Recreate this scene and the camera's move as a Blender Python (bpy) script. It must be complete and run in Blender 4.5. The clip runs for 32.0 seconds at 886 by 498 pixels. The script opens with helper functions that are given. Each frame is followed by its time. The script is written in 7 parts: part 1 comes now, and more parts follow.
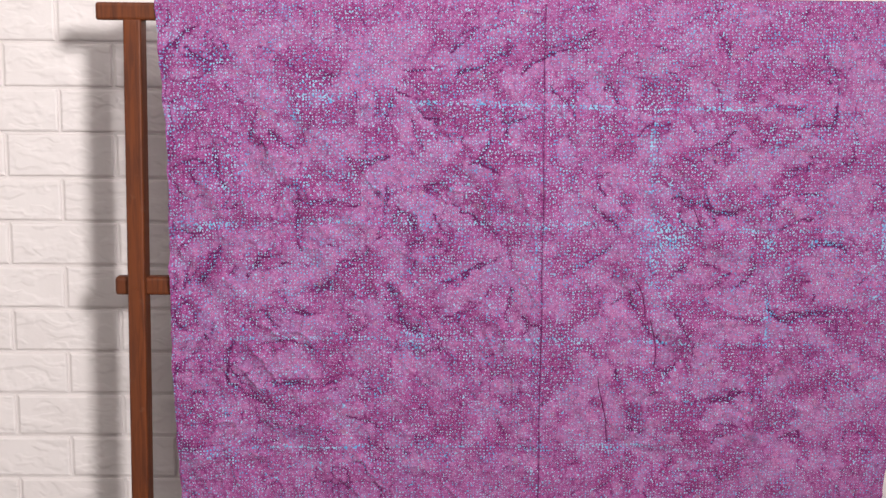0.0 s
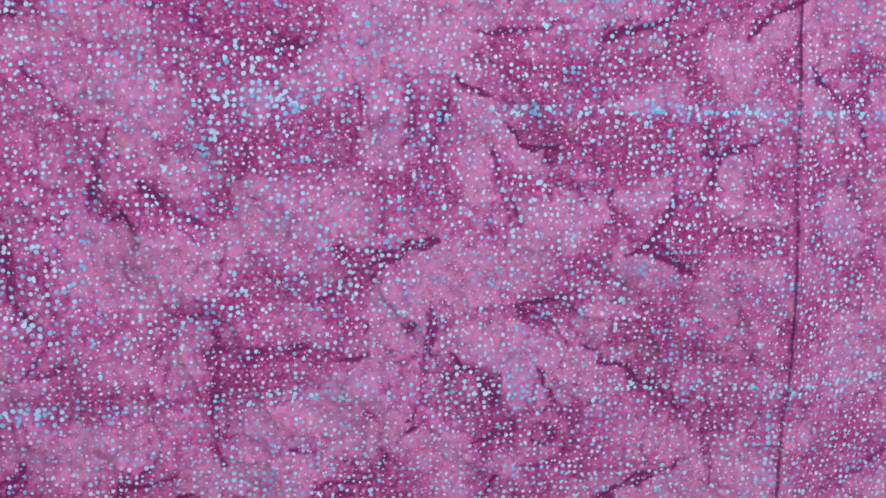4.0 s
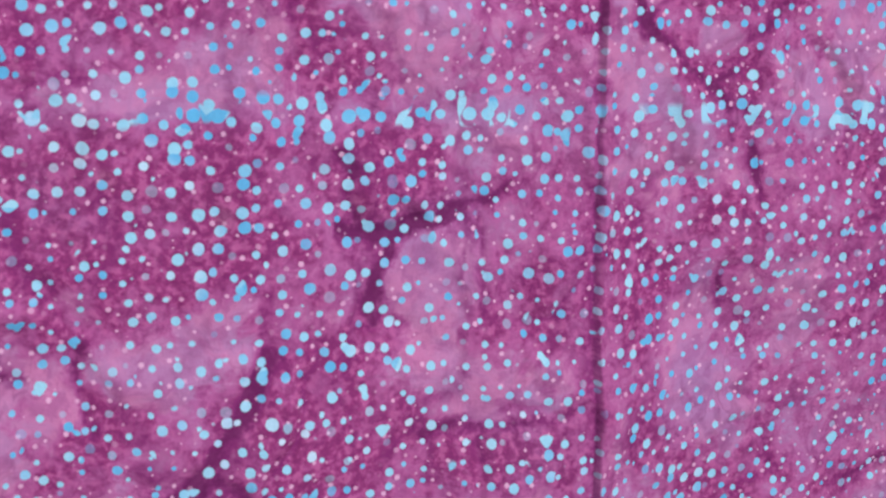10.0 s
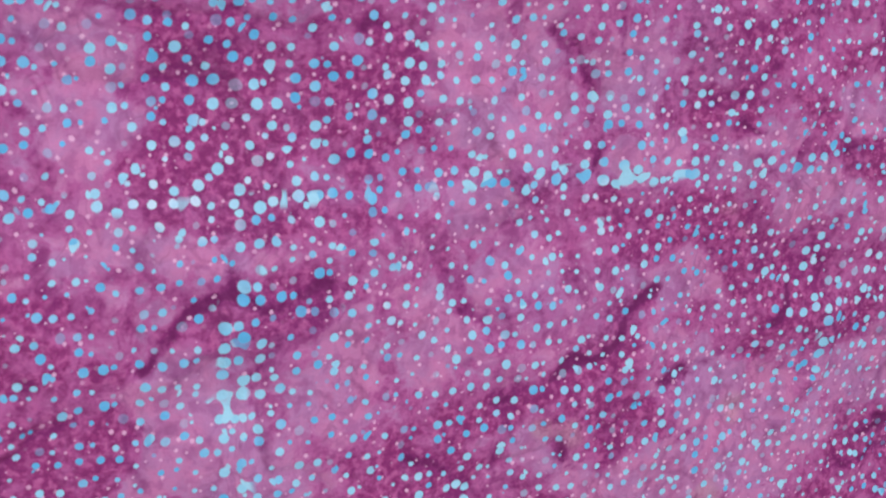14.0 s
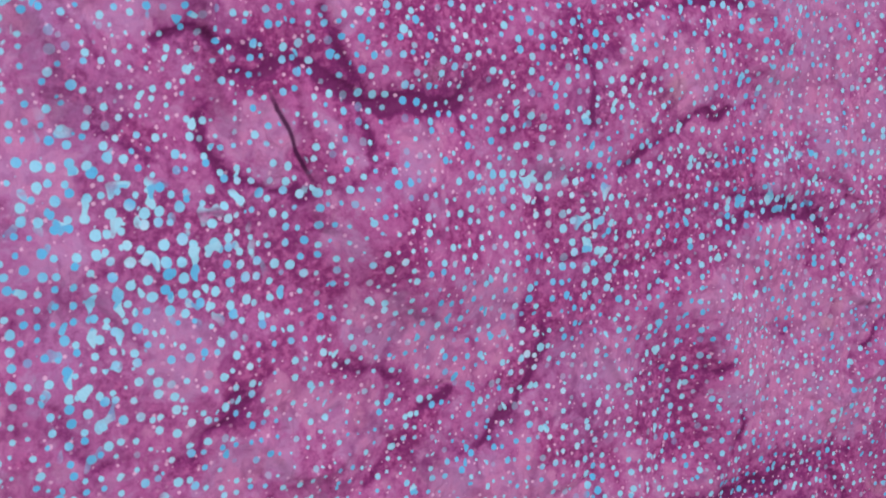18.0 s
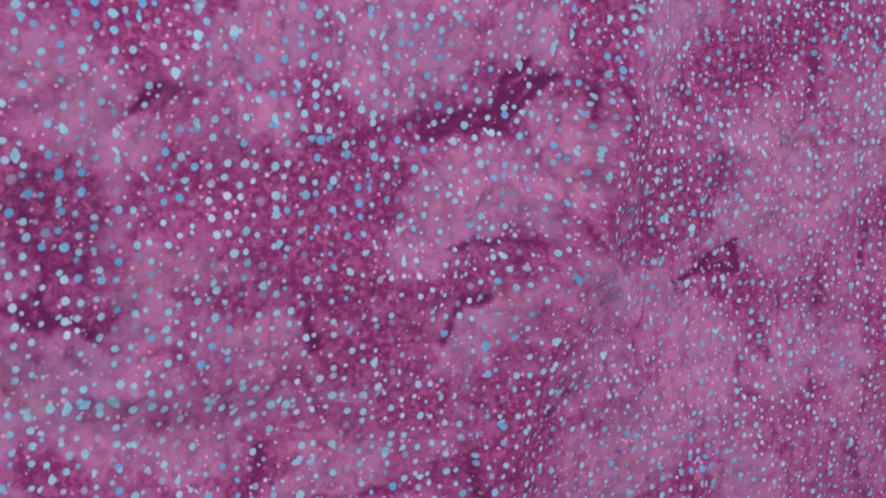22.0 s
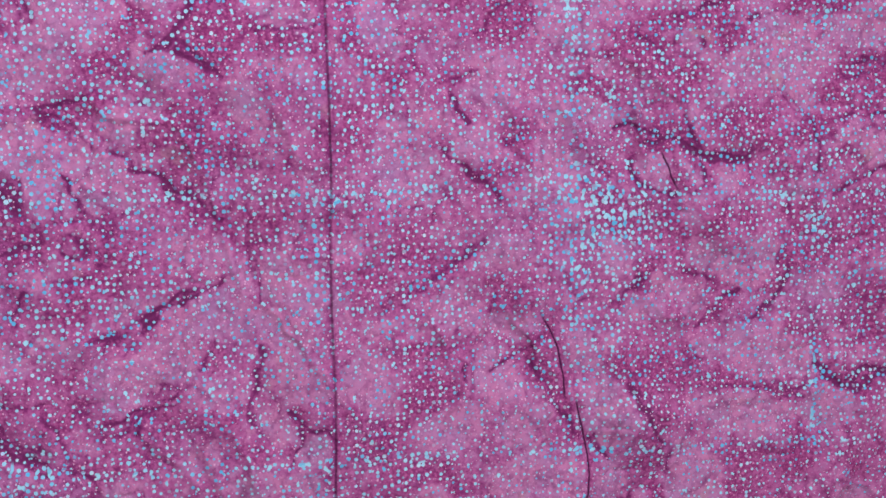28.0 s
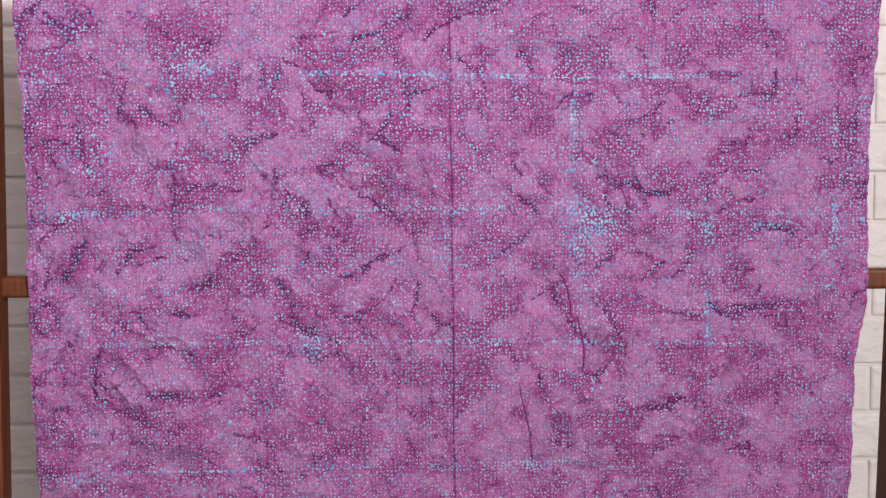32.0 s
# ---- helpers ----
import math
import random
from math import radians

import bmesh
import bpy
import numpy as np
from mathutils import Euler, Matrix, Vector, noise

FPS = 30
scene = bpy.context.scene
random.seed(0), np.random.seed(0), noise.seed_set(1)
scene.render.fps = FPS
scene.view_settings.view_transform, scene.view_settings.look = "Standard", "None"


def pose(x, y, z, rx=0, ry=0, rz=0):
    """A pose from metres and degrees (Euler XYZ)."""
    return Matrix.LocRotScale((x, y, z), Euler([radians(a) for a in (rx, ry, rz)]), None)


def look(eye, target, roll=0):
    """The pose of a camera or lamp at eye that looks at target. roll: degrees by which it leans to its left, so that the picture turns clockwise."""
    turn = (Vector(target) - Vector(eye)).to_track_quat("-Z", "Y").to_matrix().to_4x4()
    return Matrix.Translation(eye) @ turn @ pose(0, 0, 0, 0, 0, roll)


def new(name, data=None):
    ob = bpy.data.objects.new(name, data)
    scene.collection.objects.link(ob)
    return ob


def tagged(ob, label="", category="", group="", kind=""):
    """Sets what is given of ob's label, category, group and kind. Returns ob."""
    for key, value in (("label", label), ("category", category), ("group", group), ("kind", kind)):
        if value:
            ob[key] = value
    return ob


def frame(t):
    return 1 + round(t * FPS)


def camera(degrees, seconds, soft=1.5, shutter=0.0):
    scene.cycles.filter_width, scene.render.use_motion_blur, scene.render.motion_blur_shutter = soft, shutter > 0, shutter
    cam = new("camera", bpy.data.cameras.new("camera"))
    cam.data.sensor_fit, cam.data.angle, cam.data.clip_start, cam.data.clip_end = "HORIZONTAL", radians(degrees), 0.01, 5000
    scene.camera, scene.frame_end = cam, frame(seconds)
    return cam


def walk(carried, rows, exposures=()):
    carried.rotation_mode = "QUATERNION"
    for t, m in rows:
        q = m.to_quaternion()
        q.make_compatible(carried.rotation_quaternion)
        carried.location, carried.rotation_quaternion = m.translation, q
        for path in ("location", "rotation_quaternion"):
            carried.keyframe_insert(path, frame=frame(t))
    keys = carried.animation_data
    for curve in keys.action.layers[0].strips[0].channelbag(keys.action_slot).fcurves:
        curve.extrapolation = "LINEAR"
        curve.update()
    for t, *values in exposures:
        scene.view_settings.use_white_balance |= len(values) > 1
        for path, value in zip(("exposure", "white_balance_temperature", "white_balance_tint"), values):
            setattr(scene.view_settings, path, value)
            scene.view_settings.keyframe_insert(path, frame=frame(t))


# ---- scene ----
cam = camera(37.157, 32.0, soft=1.5)
PATH = [
    (0.0, pose(-0.2105, -1.9569, 1.4580, 80.569, -0.628, -1.479)),
    (0.5, pose(-0.2342, -1.8036, 1.4672, 80.370, -0.621, -1.798)),
    (1.0, pose(-0.2688, -1.6445, 1.4571, 80.263, -0.609, -2.854)),
    (1.5, pose(-0.3003, -1.4918, 1.4404, 80.208, -0.671, -3.716)),
    (2.0, pose(-0.3391, -1.3150, 1.4369, 80.465, -0.645, -5.312)),
    (2.5, pose(-0.3513, -1.1739, 1.4387, 80.301, -0.574, -6.460)),
    (3.0, pose(-0.3530, -1.0446, 1.4378, 79.835, -0.718, -7.258)),
    (3.5, pose(-0.3600, -0.9099, 1.4473, 78.488, -0.936, -8.269)),
    (5.5, pose(-0.3774, -0.4948, 1.4451, 74.074, -1.782, -13.615)),
    (6.0, pose(-0.3493, -0.4425, 1.4358, 73.351, -2.202, -15.476)),
    (6.5, pose(-0.3287, -0.4021, 1.4318, 72.911, -2.577, -17.265)),
    (7.0, pose(-0.3036, -0.3701, 1.4261, 72.941, -2.633, -17.898)),
    (7.5, pose(-0.2758, -0.3514, 1.4208, 73.011, -2.579, -17.434)),
    (8.0, pose(-0.2449, -0.3290, 1.4189, 72.899, -2.752, -18.045)),
    (8.5, pose(-0.2116, -0.3112, 1.4131, 73.274, -2.446, -17.865)),
    (9.0, pose(-0.1905, -0.2910, 1.4062, 73.219, -2.554, -18.658)),
    (9.5, pose(-0.1675, -0.2824, 1.4045, 73.530, -2.456, -18.802)),
    (10.0, pose(-0.1473, -0.2788, 1.4051, 73.594, -2.439, -19.240)),
    (10.5, pose(-0.1195, -0.2802, 1.4107, 73.426, -2.410, -19.183)),
    (11.0, pose(-0.0881, -0.2755, 1.4148, 73.260, -2.415, -19.287)),
    (11.5, pose(-0.0614, -0.2677, 1.4163, 73.326, -2.629, -19.955)),
    (12.0, pose(-0.0325, -0.2625, 1.4166, 73.523, -2.634, -20.400)),
    (12.5, pose(-0.0090, -0.2565, 1.4182, 73.349, -2.788, -21.274)),
    (13.0, pose(0.0199, -0.2653, 1.4236, 73.099, -2.853, -22.365)),
    (13.5, pose(0.0472, -0.2781, 1.4234, 73.418, -2.823, -23.324)),
    (14.0, pose(0.0709, -0.2961, 1.4242, 73.900, -2.580, -24.581)),
    (14.5, pose(0.0855, -0.3117, 1.4137, 74.762, -2.385, -25.529)),
    (16.5, pose(0.0548, -0.3519, 1.2978, 80.246, 1.175, -32.306)),
    (17.0, pose(0.0582, -0.3437, 1.2664, 80.626, 1.290, -32.634)),
    (17.5, pose(0.0559, -0.3414, 1.2420, 80.632, 1.260, -33.009)),
    (18.0, pose(0.0564, -0.3436, 1.2127, 80.480, 1.172, -33.067)),
    (18.5, pose(0.0577, -0.3418, 1.1832, 80.423, 1.117, -33.046)),
    (19.0, pose(0.0567, -0.3469, 1.1511, 80.662, 1.130, -32.786)),
    (19.5, pose(0.0534, -0.3586, 1.1104, 81.069, 1.107, -32.010)),
    (20.0, pose(0.0496, -0.3530, 1.0725, 81.397, 1.047, -33.430)),
    (20.5, pose(0.0519, -0.3534, 1.0365, 80.829, 1.092, -34.042)),
    (21.0, pose(0.0563, -0.3543, 0.9910, 81.042, 0.892, -33.271)),
    (21.5, pose(0.0515, -0.3437, 0.9547, 81.041, 0.500, -33.899)),
    (22.0, pose(0.0346, -0.3436, 0.9225, 81.392, 0.522, -33.923)),
    (22.5, pose(0.0192, -0.3479, 0.8925, 81.374, 0.422, -33.658)),
    (23.0, pose(0.0005, -0.3625, 0.8687, 82.468, 1.036, -32.888)),
    (23.5, pose(-0.0266, -0.3680, 0.8926, 81.261, 0.187, -32.302)),
    (24.0, pose(-0.0514, -0.3657, 0.9187, 82.203, 0.806, -32.178)),
    (24.5, pose(-0.0637, -0.3719, 0.9510, 82.173, 0.467, -31.102)),
    (25.0, pose(-0.0800, -0.3929, 0.9941, 82.583, 0.081, -29.365)),
    (25.5, pose(-0.1018, -0.4233, 1.0334, 82.870, -0.003, -27.414)),
    (26.0, pose(-0.1253, -0.4791, 1.0813, 82.585, -0.399, -25.258)),
    (26.5, pose(-0.1305, -0.5666, 1.1347, 82.938, -0.089, -21.266)),
    (28.5, pose(-0.1089, -0.9575, 1.2549, 83.302, 0.351, -10.359)),
    (29.0, pose(-0.0930, -1.0839, 1.2686, 83.903, 0.365, -7.977)),
    (29.5, pose(-0.0934, -1.1856, 1.2905, 83.456, 0.192, -6.714)),
    (30.0, pose(-0.0788, -1.2838, 1.2972, 84.046, 0.294, -5.693)),
    (30.5, pose(-0.0600, -1.3748, 1.2848, 84.911, 0.224, -4.619)),
    (31.0, pose(-0.0678, -1.4840, 1.2663, 85.291, 0.143, -3.468)),
    (31.5, pose(-0.0977, -1.6190, 1.2316, 86.446, 0.266, -3.149)),
    (32.0, pose(-0.1096, -1.7545, 1.2469, 85.801, 0.284, -2.975)),
]
EXPOSURES = [
    (0.0, 0.0, 6500, 10),
    (9.0, 0.0, 6500, 10),
    (11.0, -0.06, 6500, 10),
    (14.5, -0.06, 6500, 10),
    (16.5, 0.0, 6500, 10),
    (20.5, 0.0, 6500, 10),
    (22.5, -0.1, 6500, 10),
    (24.0, -0.1, 6500, 10),
    (25.5, 0.0, 6500, 10),
    (32.0, 0.0, 6500, 10),
]
walk(cam, PATH, EXPOSURES)
# a small stop: the cloth is a little soft where the lens comes close to it
cam.data.dof.use_dof, cam.data.dof.focus_distance, cam.data.dof.aperture_fstop = True, 1.6, 76.0

# ---- light: one soft studio lamp in front on the right, an added overhead fill and pale walls that bounce it ----
world = bpy.data.worlds.new("room_air")
world.use_nodes = True
world.node_tree.nodes["Background"].inputs[0].default_value = (0.95, 0.97, 1.0, 1)
world.node_tree.nodes["Background"].inputs[1].default_value = 0.05
scene.world = world


def area_lamp(name, eye, target, width, height, watts, colour, spread_=180):
    data = bpy.data.lights.new(name, "AREA")
    data.shape, data.size, data.size_y, data.energy, data.color = "RECTANGLE", width, height, watts, colour
    data.spread = radians(spread_)
    ob = new(name, data)
    ob.matrix_world = look(eye, target)
    return ob


area_lamp("key_lamp", (1.10, -3.35, 2.28), (-0.5, 0.0, 1.75), 0.36, 0.36, 44.0, (1.0, 0.97, 0.94), 98)
# unseen fill below the ceiling, added to lift the shadows
area_lamp("overhead_fill", (-0.3, -1.7, 2.62), (-0.3, -1.7, 0.0), 1.6, 1.6, 22, (1.0, 0.97, 0.95))


# ---- materials ----
class Nodes:
    """A node material written as short calls; sockets or numbers go in, a socket comes out."""

    def __init__(self, name):
        self.mat = bpy.data.materials.new(name)
        self.mat.use_nodes = True
        self.tree = self.mat.node_tree
        self.bsdf = self.tree.nodes["Principled BSDF"]

    def put(self, socket, value):
        if isinstance(value, bpy.types.NodeSocket):
            self.tree.links.new(value, socket)
        else:
            socket.default_value = value

    def node(self, kind, out=0, settings=(), **inputs):
        n = self.tree.nodes.new(kind)
        for key, value in settings:
            setattr(n, key, value)
        for key, value in inputs.items():
            self.put(n.inputs[int(key[1:]) if key[0] == "i" and key[1:].isdigit() else key], value)
        return n.outputs[out]

    def math(self, op, a, b=0.0, c=0.0, clamp=False):
        return self.node("ShaderNodeMath", 0, (("operation", op), ("use_clamp", clamp)), i0=a, i1=b, i2=c)

    def vec(self, op, a, b=(0, 0, 0)):
        return self.node("ShaderNodeVectorMath", 0, (("operation", op),), i0=a, i1=b)

    def scaled(self, a, k):
        n = self.tree.nodes.new("ShaderNodeVectorMath")
        n.operation = "SCALE"
        self.put(n.inputs[0], a)
        self.put(n.inputs["Scale"], k)
        return n.outputs[0]

    def noise(self, at, scale, detail=2.0, rough=0.5, out=0, warp=0.0):
        return self.node("ShaderNodeTexNoise", out, (), Vector=at, Scale=scale, Detail=detail, Roughness=rough, Distortion=warp)

    def step(self, value, low, high, a=0.0, b=1.0):
        return self.node("ShaderNodeMapRange", 0, (("interpolation_type", "SMOOTHSTEP"),), i0=value, i1=low, i2=high, i3=a, i4=b)

    def mix(self, factor, a, b, blend="MIX"):
        n = self.tree.nodes.new("ShaderNodeMix")
        n.data_type, n.blend_type = "RGBA", blend
        self.put(n.inputs[0], factor)
        self.put(n.inputs[6], a)
        self.put(n.inputs[7], b)
        return n.outputs[2]

    def attribute(self, name):
        n = self.tree.nodes.new("ShaderNodeAttribute")
        n.attribute_name = name
        return n.outputs["Fac"]

    def place(self, kind="Object"):
        return self.tree.nodes.new("ShaderNodeTexCoord").outputs[kind]

    def bump(self, height, strength, distance):
        return self.node("ShaderNodeBump", 0, (), Strength=strength, Distance=distance, Height=height)

    def surface(self, **inputs):
        for key, value in inputs.items():
            self.put(self.bsdf.inputs[key.replace("_", " ")], value)
        return self.mat


def rgb(r, g, b):
    return (r, g, b, 1.0)


def batik_material():
    n = Nodes("batik_cotton")
    at = n.place()
    xyz = n.node("ShaderNodeSeparateXYZ", 0, (), Vector=at).node
    flat = n.node("ShaderNodeCombineXYZ", 0, (), X=xyz.outputs[0], Y=xyz.outputs[2], Z=0.0)
    # vein holds dye lines, and painted shade beside the fold and creases
    pale, dusk, vein, blue = n.attribute("pale"), n.attribute("dusk"), n.attribute("vein"), n.attribute("blue")
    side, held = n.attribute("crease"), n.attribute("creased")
    crease_shade = n.math("MULTIPLY", n.step(n.math("ABSOLUTE", side), 0.0003, 0.0010, 1.0, 0.0), held)
    bare = n.math("SUBTRACT", 1.0, n.math("MULTIPLY", n.step(n.math("ABSOLUTE", side), 0.0010, 0.0016, 1.0, 0.0), held))
    # the dye runs: places are pushed about at two sizes
    push = n.scaled(n.vec("SUBTRACT", n.noise(flat, 70.0, 2.0, 0.5, 1), (0.5, 0.5, 0.5)), 0.009)
    run = n.vec("ADD", flat, push)
    broad = n.noise(run, 24.0, 3.0, 0.55)
    patch = n.noise(n.vec("MULTIPLY", run, (1.0, 0.8, 1.0)), 52.0, 3.0, 0.6, warp=0.4)
    middle = n.noise(run, 150.0, 5.0, 0.68)
    fine = n.noise(run, 620.0, 3.0, 0.65)
    tall = n.noise(n.vec("MULTIPLY", run, (1.0, 0.3, 1.0)), 330.0, 2.0, 0.5)
    depth = n.math("MULTIPLY_ADD", broad, 0.10, n.math("MULTIPLY_ADD", patch, 0.22, n.math("MULTIPLY_ADD", dusk, 0.30, n.math("MULTIPLY", middle, 1.2))))
    # crumpled facets: each took the dye a little differently, with darker lines where some of them meet
    torn = n.vec("ADD", n.vec("MULTIPLY", flat, (1.0, 0.72, 1.0)), n.scaled(n.vec("SUBTRACT", n.noise(flat, 95.0, 3.0, 0.6, 1), (0.5, 0.5, 0.5)), 0.017))

    def facets(scale, gate_scale, low, width):
        tone = n.node("ShaderNodeTexVoronoi", "Color", (("voronoi_dimensions", "2D"), ("feature", "F1")), Vector=torn, Scale=scale, Randomness=1.0)
        gap = n.node("ShaderNodeTexVoronoi", "Distance", (("voronoi_dimensions", "2D"), ("feature", "DISTANCE_TO_EDGE")), Vector=torn, Scale=scale, Randomness=1.0)
        value = n.node("ShaderNodeSeparateColor", 0, (), Color=tone)
        gate = n.step(n.noise(n.vec("ADD", flat, (1.0, 4.0, 0.0)), gate_scale, 2.0, 0.5), low, low + 0.12)
        return n.math("SUBTRACT", value, 0.5), n.math("MULTIPLY", n.step(gap, 0.0, width, 1.0, 0.0), gate)

    facet, seam = facets(30.0, 38.0, 0.43, 0.085)
    facet_small, seam_small = facets(58.0, 60.0, 0.45, 0.12)
    depth = n.math("ADD", depth, n.math("MULTIPLY_ADD", facet, 0.07, n.math("MULTIPLY", facet_small, 0.10)))
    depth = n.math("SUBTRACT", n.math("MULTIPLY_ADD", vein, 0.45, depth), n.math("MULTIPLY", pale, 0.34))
    dark = n.step(depth, 0.64, 1.06)
    rim = n.math("MULTIPLY", n.step(n.math("ABSOLUTE", n.math("SUBTRACT", depth, 0.80)), 0.0, 0.045, 1.0, 0.0), n.step(patch, 0.42, 0.58))
    grain = n.math("ADD", n.math("MULTIPLY", fine, 0.6), n.math("MULTIPLY", tall, 0.4))
    speck = n.math("MULTIPLY", n.step(grain, 0.46, 0.57), n.math("MULTIPLY_ADD", dark, 0.88, 0.10))
    bright = n.math("MULTIPLY", n.step(grain, 0.47, 0.38), dark)
    curly = n.noise(n.vec("MULTIPLY", run, (1.0, 0.6, 1.0)), 150.0, 2.0, 0.5, warp=0.5)
    squiggle = n.math("MULTIPLY", n.step(n.math("ABSOLUTE", n.math("SUBTRACT", curly, 0.5)), 0.006, 0.045, 1.0, 0.0), n.step(n.noise(flat, 46.0, 2.0, 0.5), 0.48, 0.62))
    ragged = n.math("MULTIPLY_ADD", n.math("SUBTRACT", middle, 0.5), 1.7, n.math("MULTIPLY", n.math("SUBTRACT", fine, 0.5), 0.9))
    stain_and_shade = n.step(n.math("ADD", vein, ragged), 0.38, 0.90)
    drift = n.step(n.noise(n.vec("ADD", run, (9.0, 2.0, 0.0)), 62.0, 4.0, 0.68), 0.38, 0.62)
    light = n.mix(drift, rgb(0.402, 0.142, 0.322), rgb(0.330, 0.148, 0.338))
    mottle = n.noise(n.vec("ADD", run, (5.0, 1.0, 0.0)), 190.0, 3.0, 0.6)
    light = n.mix(n.step(mottle, 0.48, 0.62, 0.0, 0.55), light, rgb(0.240, 0.068, 0.215))
    light = n.mix(n.step(mottle, 0.44, 0.32, 0.0, 0.40), light, rgb(0.455, 0.190, 0.39))
    colour = n.mix(n.step(depth, 0.60, 0.79), light, rgb(0.320, 0.082, 0.256))
    colour = n.mix(n.step(depth, 0.78, 1.06), colour, rgb(0.235, 0.035, 0.162))
    # faded blue-grey clouds and a few tan ones
    cloud = n.step(n.noise(flat, 17.0, 3.0, 0.6), 0.54, 0.70)
    colour = n.mix(n.math("MULTIPLY", cloud, 0.30), colour, rgb(0.240, 0.125, 0.320))
    colour = n.mix(n.math("MULTIPLY", blue, 0.22), colour, rgb(0.23, 0.17, 0.38))
    tan = n.step(n.noise(n.vec("ADD", flat, (3.0, 7.0, 0.0)), 34.0, 2.0, 0.5), 0.66, 0.76)
    colour = n.mix(n.math("MULTIPLY", tan, 0.50), colour, rgb(0.38, 0.22, 0.30))
    colour = n.mix(n.math("MULTIPLY", bright, 0.45), colour, rgb(0.345, 0.105, 0.275))
    colour = n.mix(n.math("MULTIPLY", speck, 0.38), colour, rgb(0.135, 0.013, 0.090))
    worm = n.noise(flat, 430.0, 2.5, 0.6, warp=0.15)
    worms = n.math("MULTIPLY", n.step(worm, 0.50, 0.57), n.math("MULTIPLY_ADD", dark, 0.60, -0.06, clamp=True))
    colour = n.mix(worms, colour, rgb(0.130, 0.012, 0.092))
    between = n.math("MULTIPLY", n.step(worm, 0.47, 0.40), n.math("MULTIPLY", dark, 0.55))
    colour = n.mix(between, colour, rgb(0.400, 0.105, 0.290))
    colour = n.mix(n.math("MULTIPLY", rim, 0.30), colour, rgb(0.105, 0.012, 0.080))
    colour = n.mix(n.math("MULTIPLY", squiggle, 0.26), colour, rgb(0.100, 0.011, 0.078))
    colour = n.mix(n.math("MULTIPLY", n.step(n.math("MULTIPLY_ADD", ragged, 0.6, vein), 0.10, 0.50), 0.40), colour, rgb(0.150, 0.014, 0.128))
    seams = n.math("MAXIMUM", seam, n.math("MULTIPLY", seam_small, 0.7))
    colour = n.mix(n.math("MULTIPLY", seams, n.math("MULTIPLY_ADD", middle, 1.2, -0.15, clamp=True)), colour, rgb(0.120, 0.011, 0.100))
    colour = n.mix(n.math("MULTIPLY", stain_and_shade, 0.82), colour, rgb(0.092, 0.0085, 0.074))
    # wax dots: small ones between, then the large ones
    wobble = n.vec("ADD", flat, n.scaled(n.vec("SUBTRACT", n.noise(flat, 400.0, 1.0, 0.5, 1), (0.5, 0.5, 0.5)), 0.0005))

    def dots(scale, random_, low, spread, extra):
        cell = n.node("ShaderNodeTexVoronoi", 0, (("voronoi_dimensions", "2D"), ("feature", "F1")), Vector=wobble, Scale=scale, Randomness=random_).node
        tint = n.node("ShaderNodeSeparateColor", 0, (), Color=cell.outputs["Color"]).node
        radius = n.math("ADD", n.math("MULTIPLY_ADD", tint.outputs[0], spread, low), extra)
        return n.step(n.math("SUBTRACT", radius, cell.outputs["Distance"]), -0.028, 0.022), tint.outputs[1], tint.outputs[2]

    tiny, _, tiny_pick = dots(310.0, 0.95, 0.02, 0.18, 0.0)
    colour = n.mix(n.math("MULTIPLY", n.math("MULTIPLY", tiny, bare), n.step(tiny_pick, 0.45, 0.80, 0.0, 0.75)), colour, rgb(0.60, 0.36, 0.58))
    size = n.math("MULTIPLY_ADD", dark, 0.03, n.step(n.noise(flat, 14.0, 2.0, 0.5), 0.35, 0.65, -0.055, 0.0))
    lower = n.step(xyz.outputs[2], 1.12, 0.98)
    size = n.math("MULTIPLY_ADD", lower, -0.02, size)
    big, hue, pick = dots(207.0, 0.68, 0.120, 0.152, n.math("MULTIPLY_ADD", blue, 0.12, size))
    bluer = n.step(n.math("MULTIPLY_ADD", hue, 0.35, n.noise(flat, 30.0, 2.0, 0.6)), 0.58, 0.86)
    whiter = n.step(n.math("MULTIPLY_ADD", lower, 0.10, n.math("MULTIPLY_ADD", dark, 0.35, hue)), 0.55, 1.25)
    dot_colour = n.mix(whiter, rgb(0.220, 0.495, 0.690), rgb(0.430, 0.570, 0.745))
    dot_colour = n.mix(bluer, dot_colour, rgb(0.075, 0.345, 0.630))
    # some dots took wax badly and are half dyed over
    held_wax = n.math("MAXIMUM", n.step(pick, 0.03, 0.25, 0.30, 0.97), n.step(blue, 0.1, 0.4))
    colour = n.mix(n.math("MULTIPLY", n.math("MULTIPLY", big, bare), held_wax, clamp=True), colour, dot_colour)
    merged = n.math("MULTIPLY", n.step(n.math("MULTIPLY_ADD", blue, 0.10, n.noise(n.vec("MULTIPLY", flat, (1.0, 0.75, 1.0)), 270.0, 0.0, 0.4)), 0.685, 0.71), n.step(blue, 0.30, 0.55))
    blots = n.step(n.noise(n.vec("ADD", n.vec("MULTIPLY", flat, (1.0, 0.8, 1.0)), (6.0, 3.0, 0.0)), 250.0, 0.0, 0.4), 0.755, 0.775)
    merged = n.math("MAXIMUM", merged, blots)
    colour = n.mix(merged, colour, n.mix(bluer, rgb(0.26, 0.52, 0.70), rgb(0.08, 0.34, 0.61)))
    # shade inside the fold and sharp creases, painted as a near-black line
    colour = n.mix(n.math("MULTIPLY", crease_shade, 0.92), colour, rgb(0.030, 0.003, 0.032))
    # weave
    thread = n.noise(n.vec("MULTIPLY", flat, (0.12, 1.0, 1.0)), 2600.0, 1.0, 0.5)
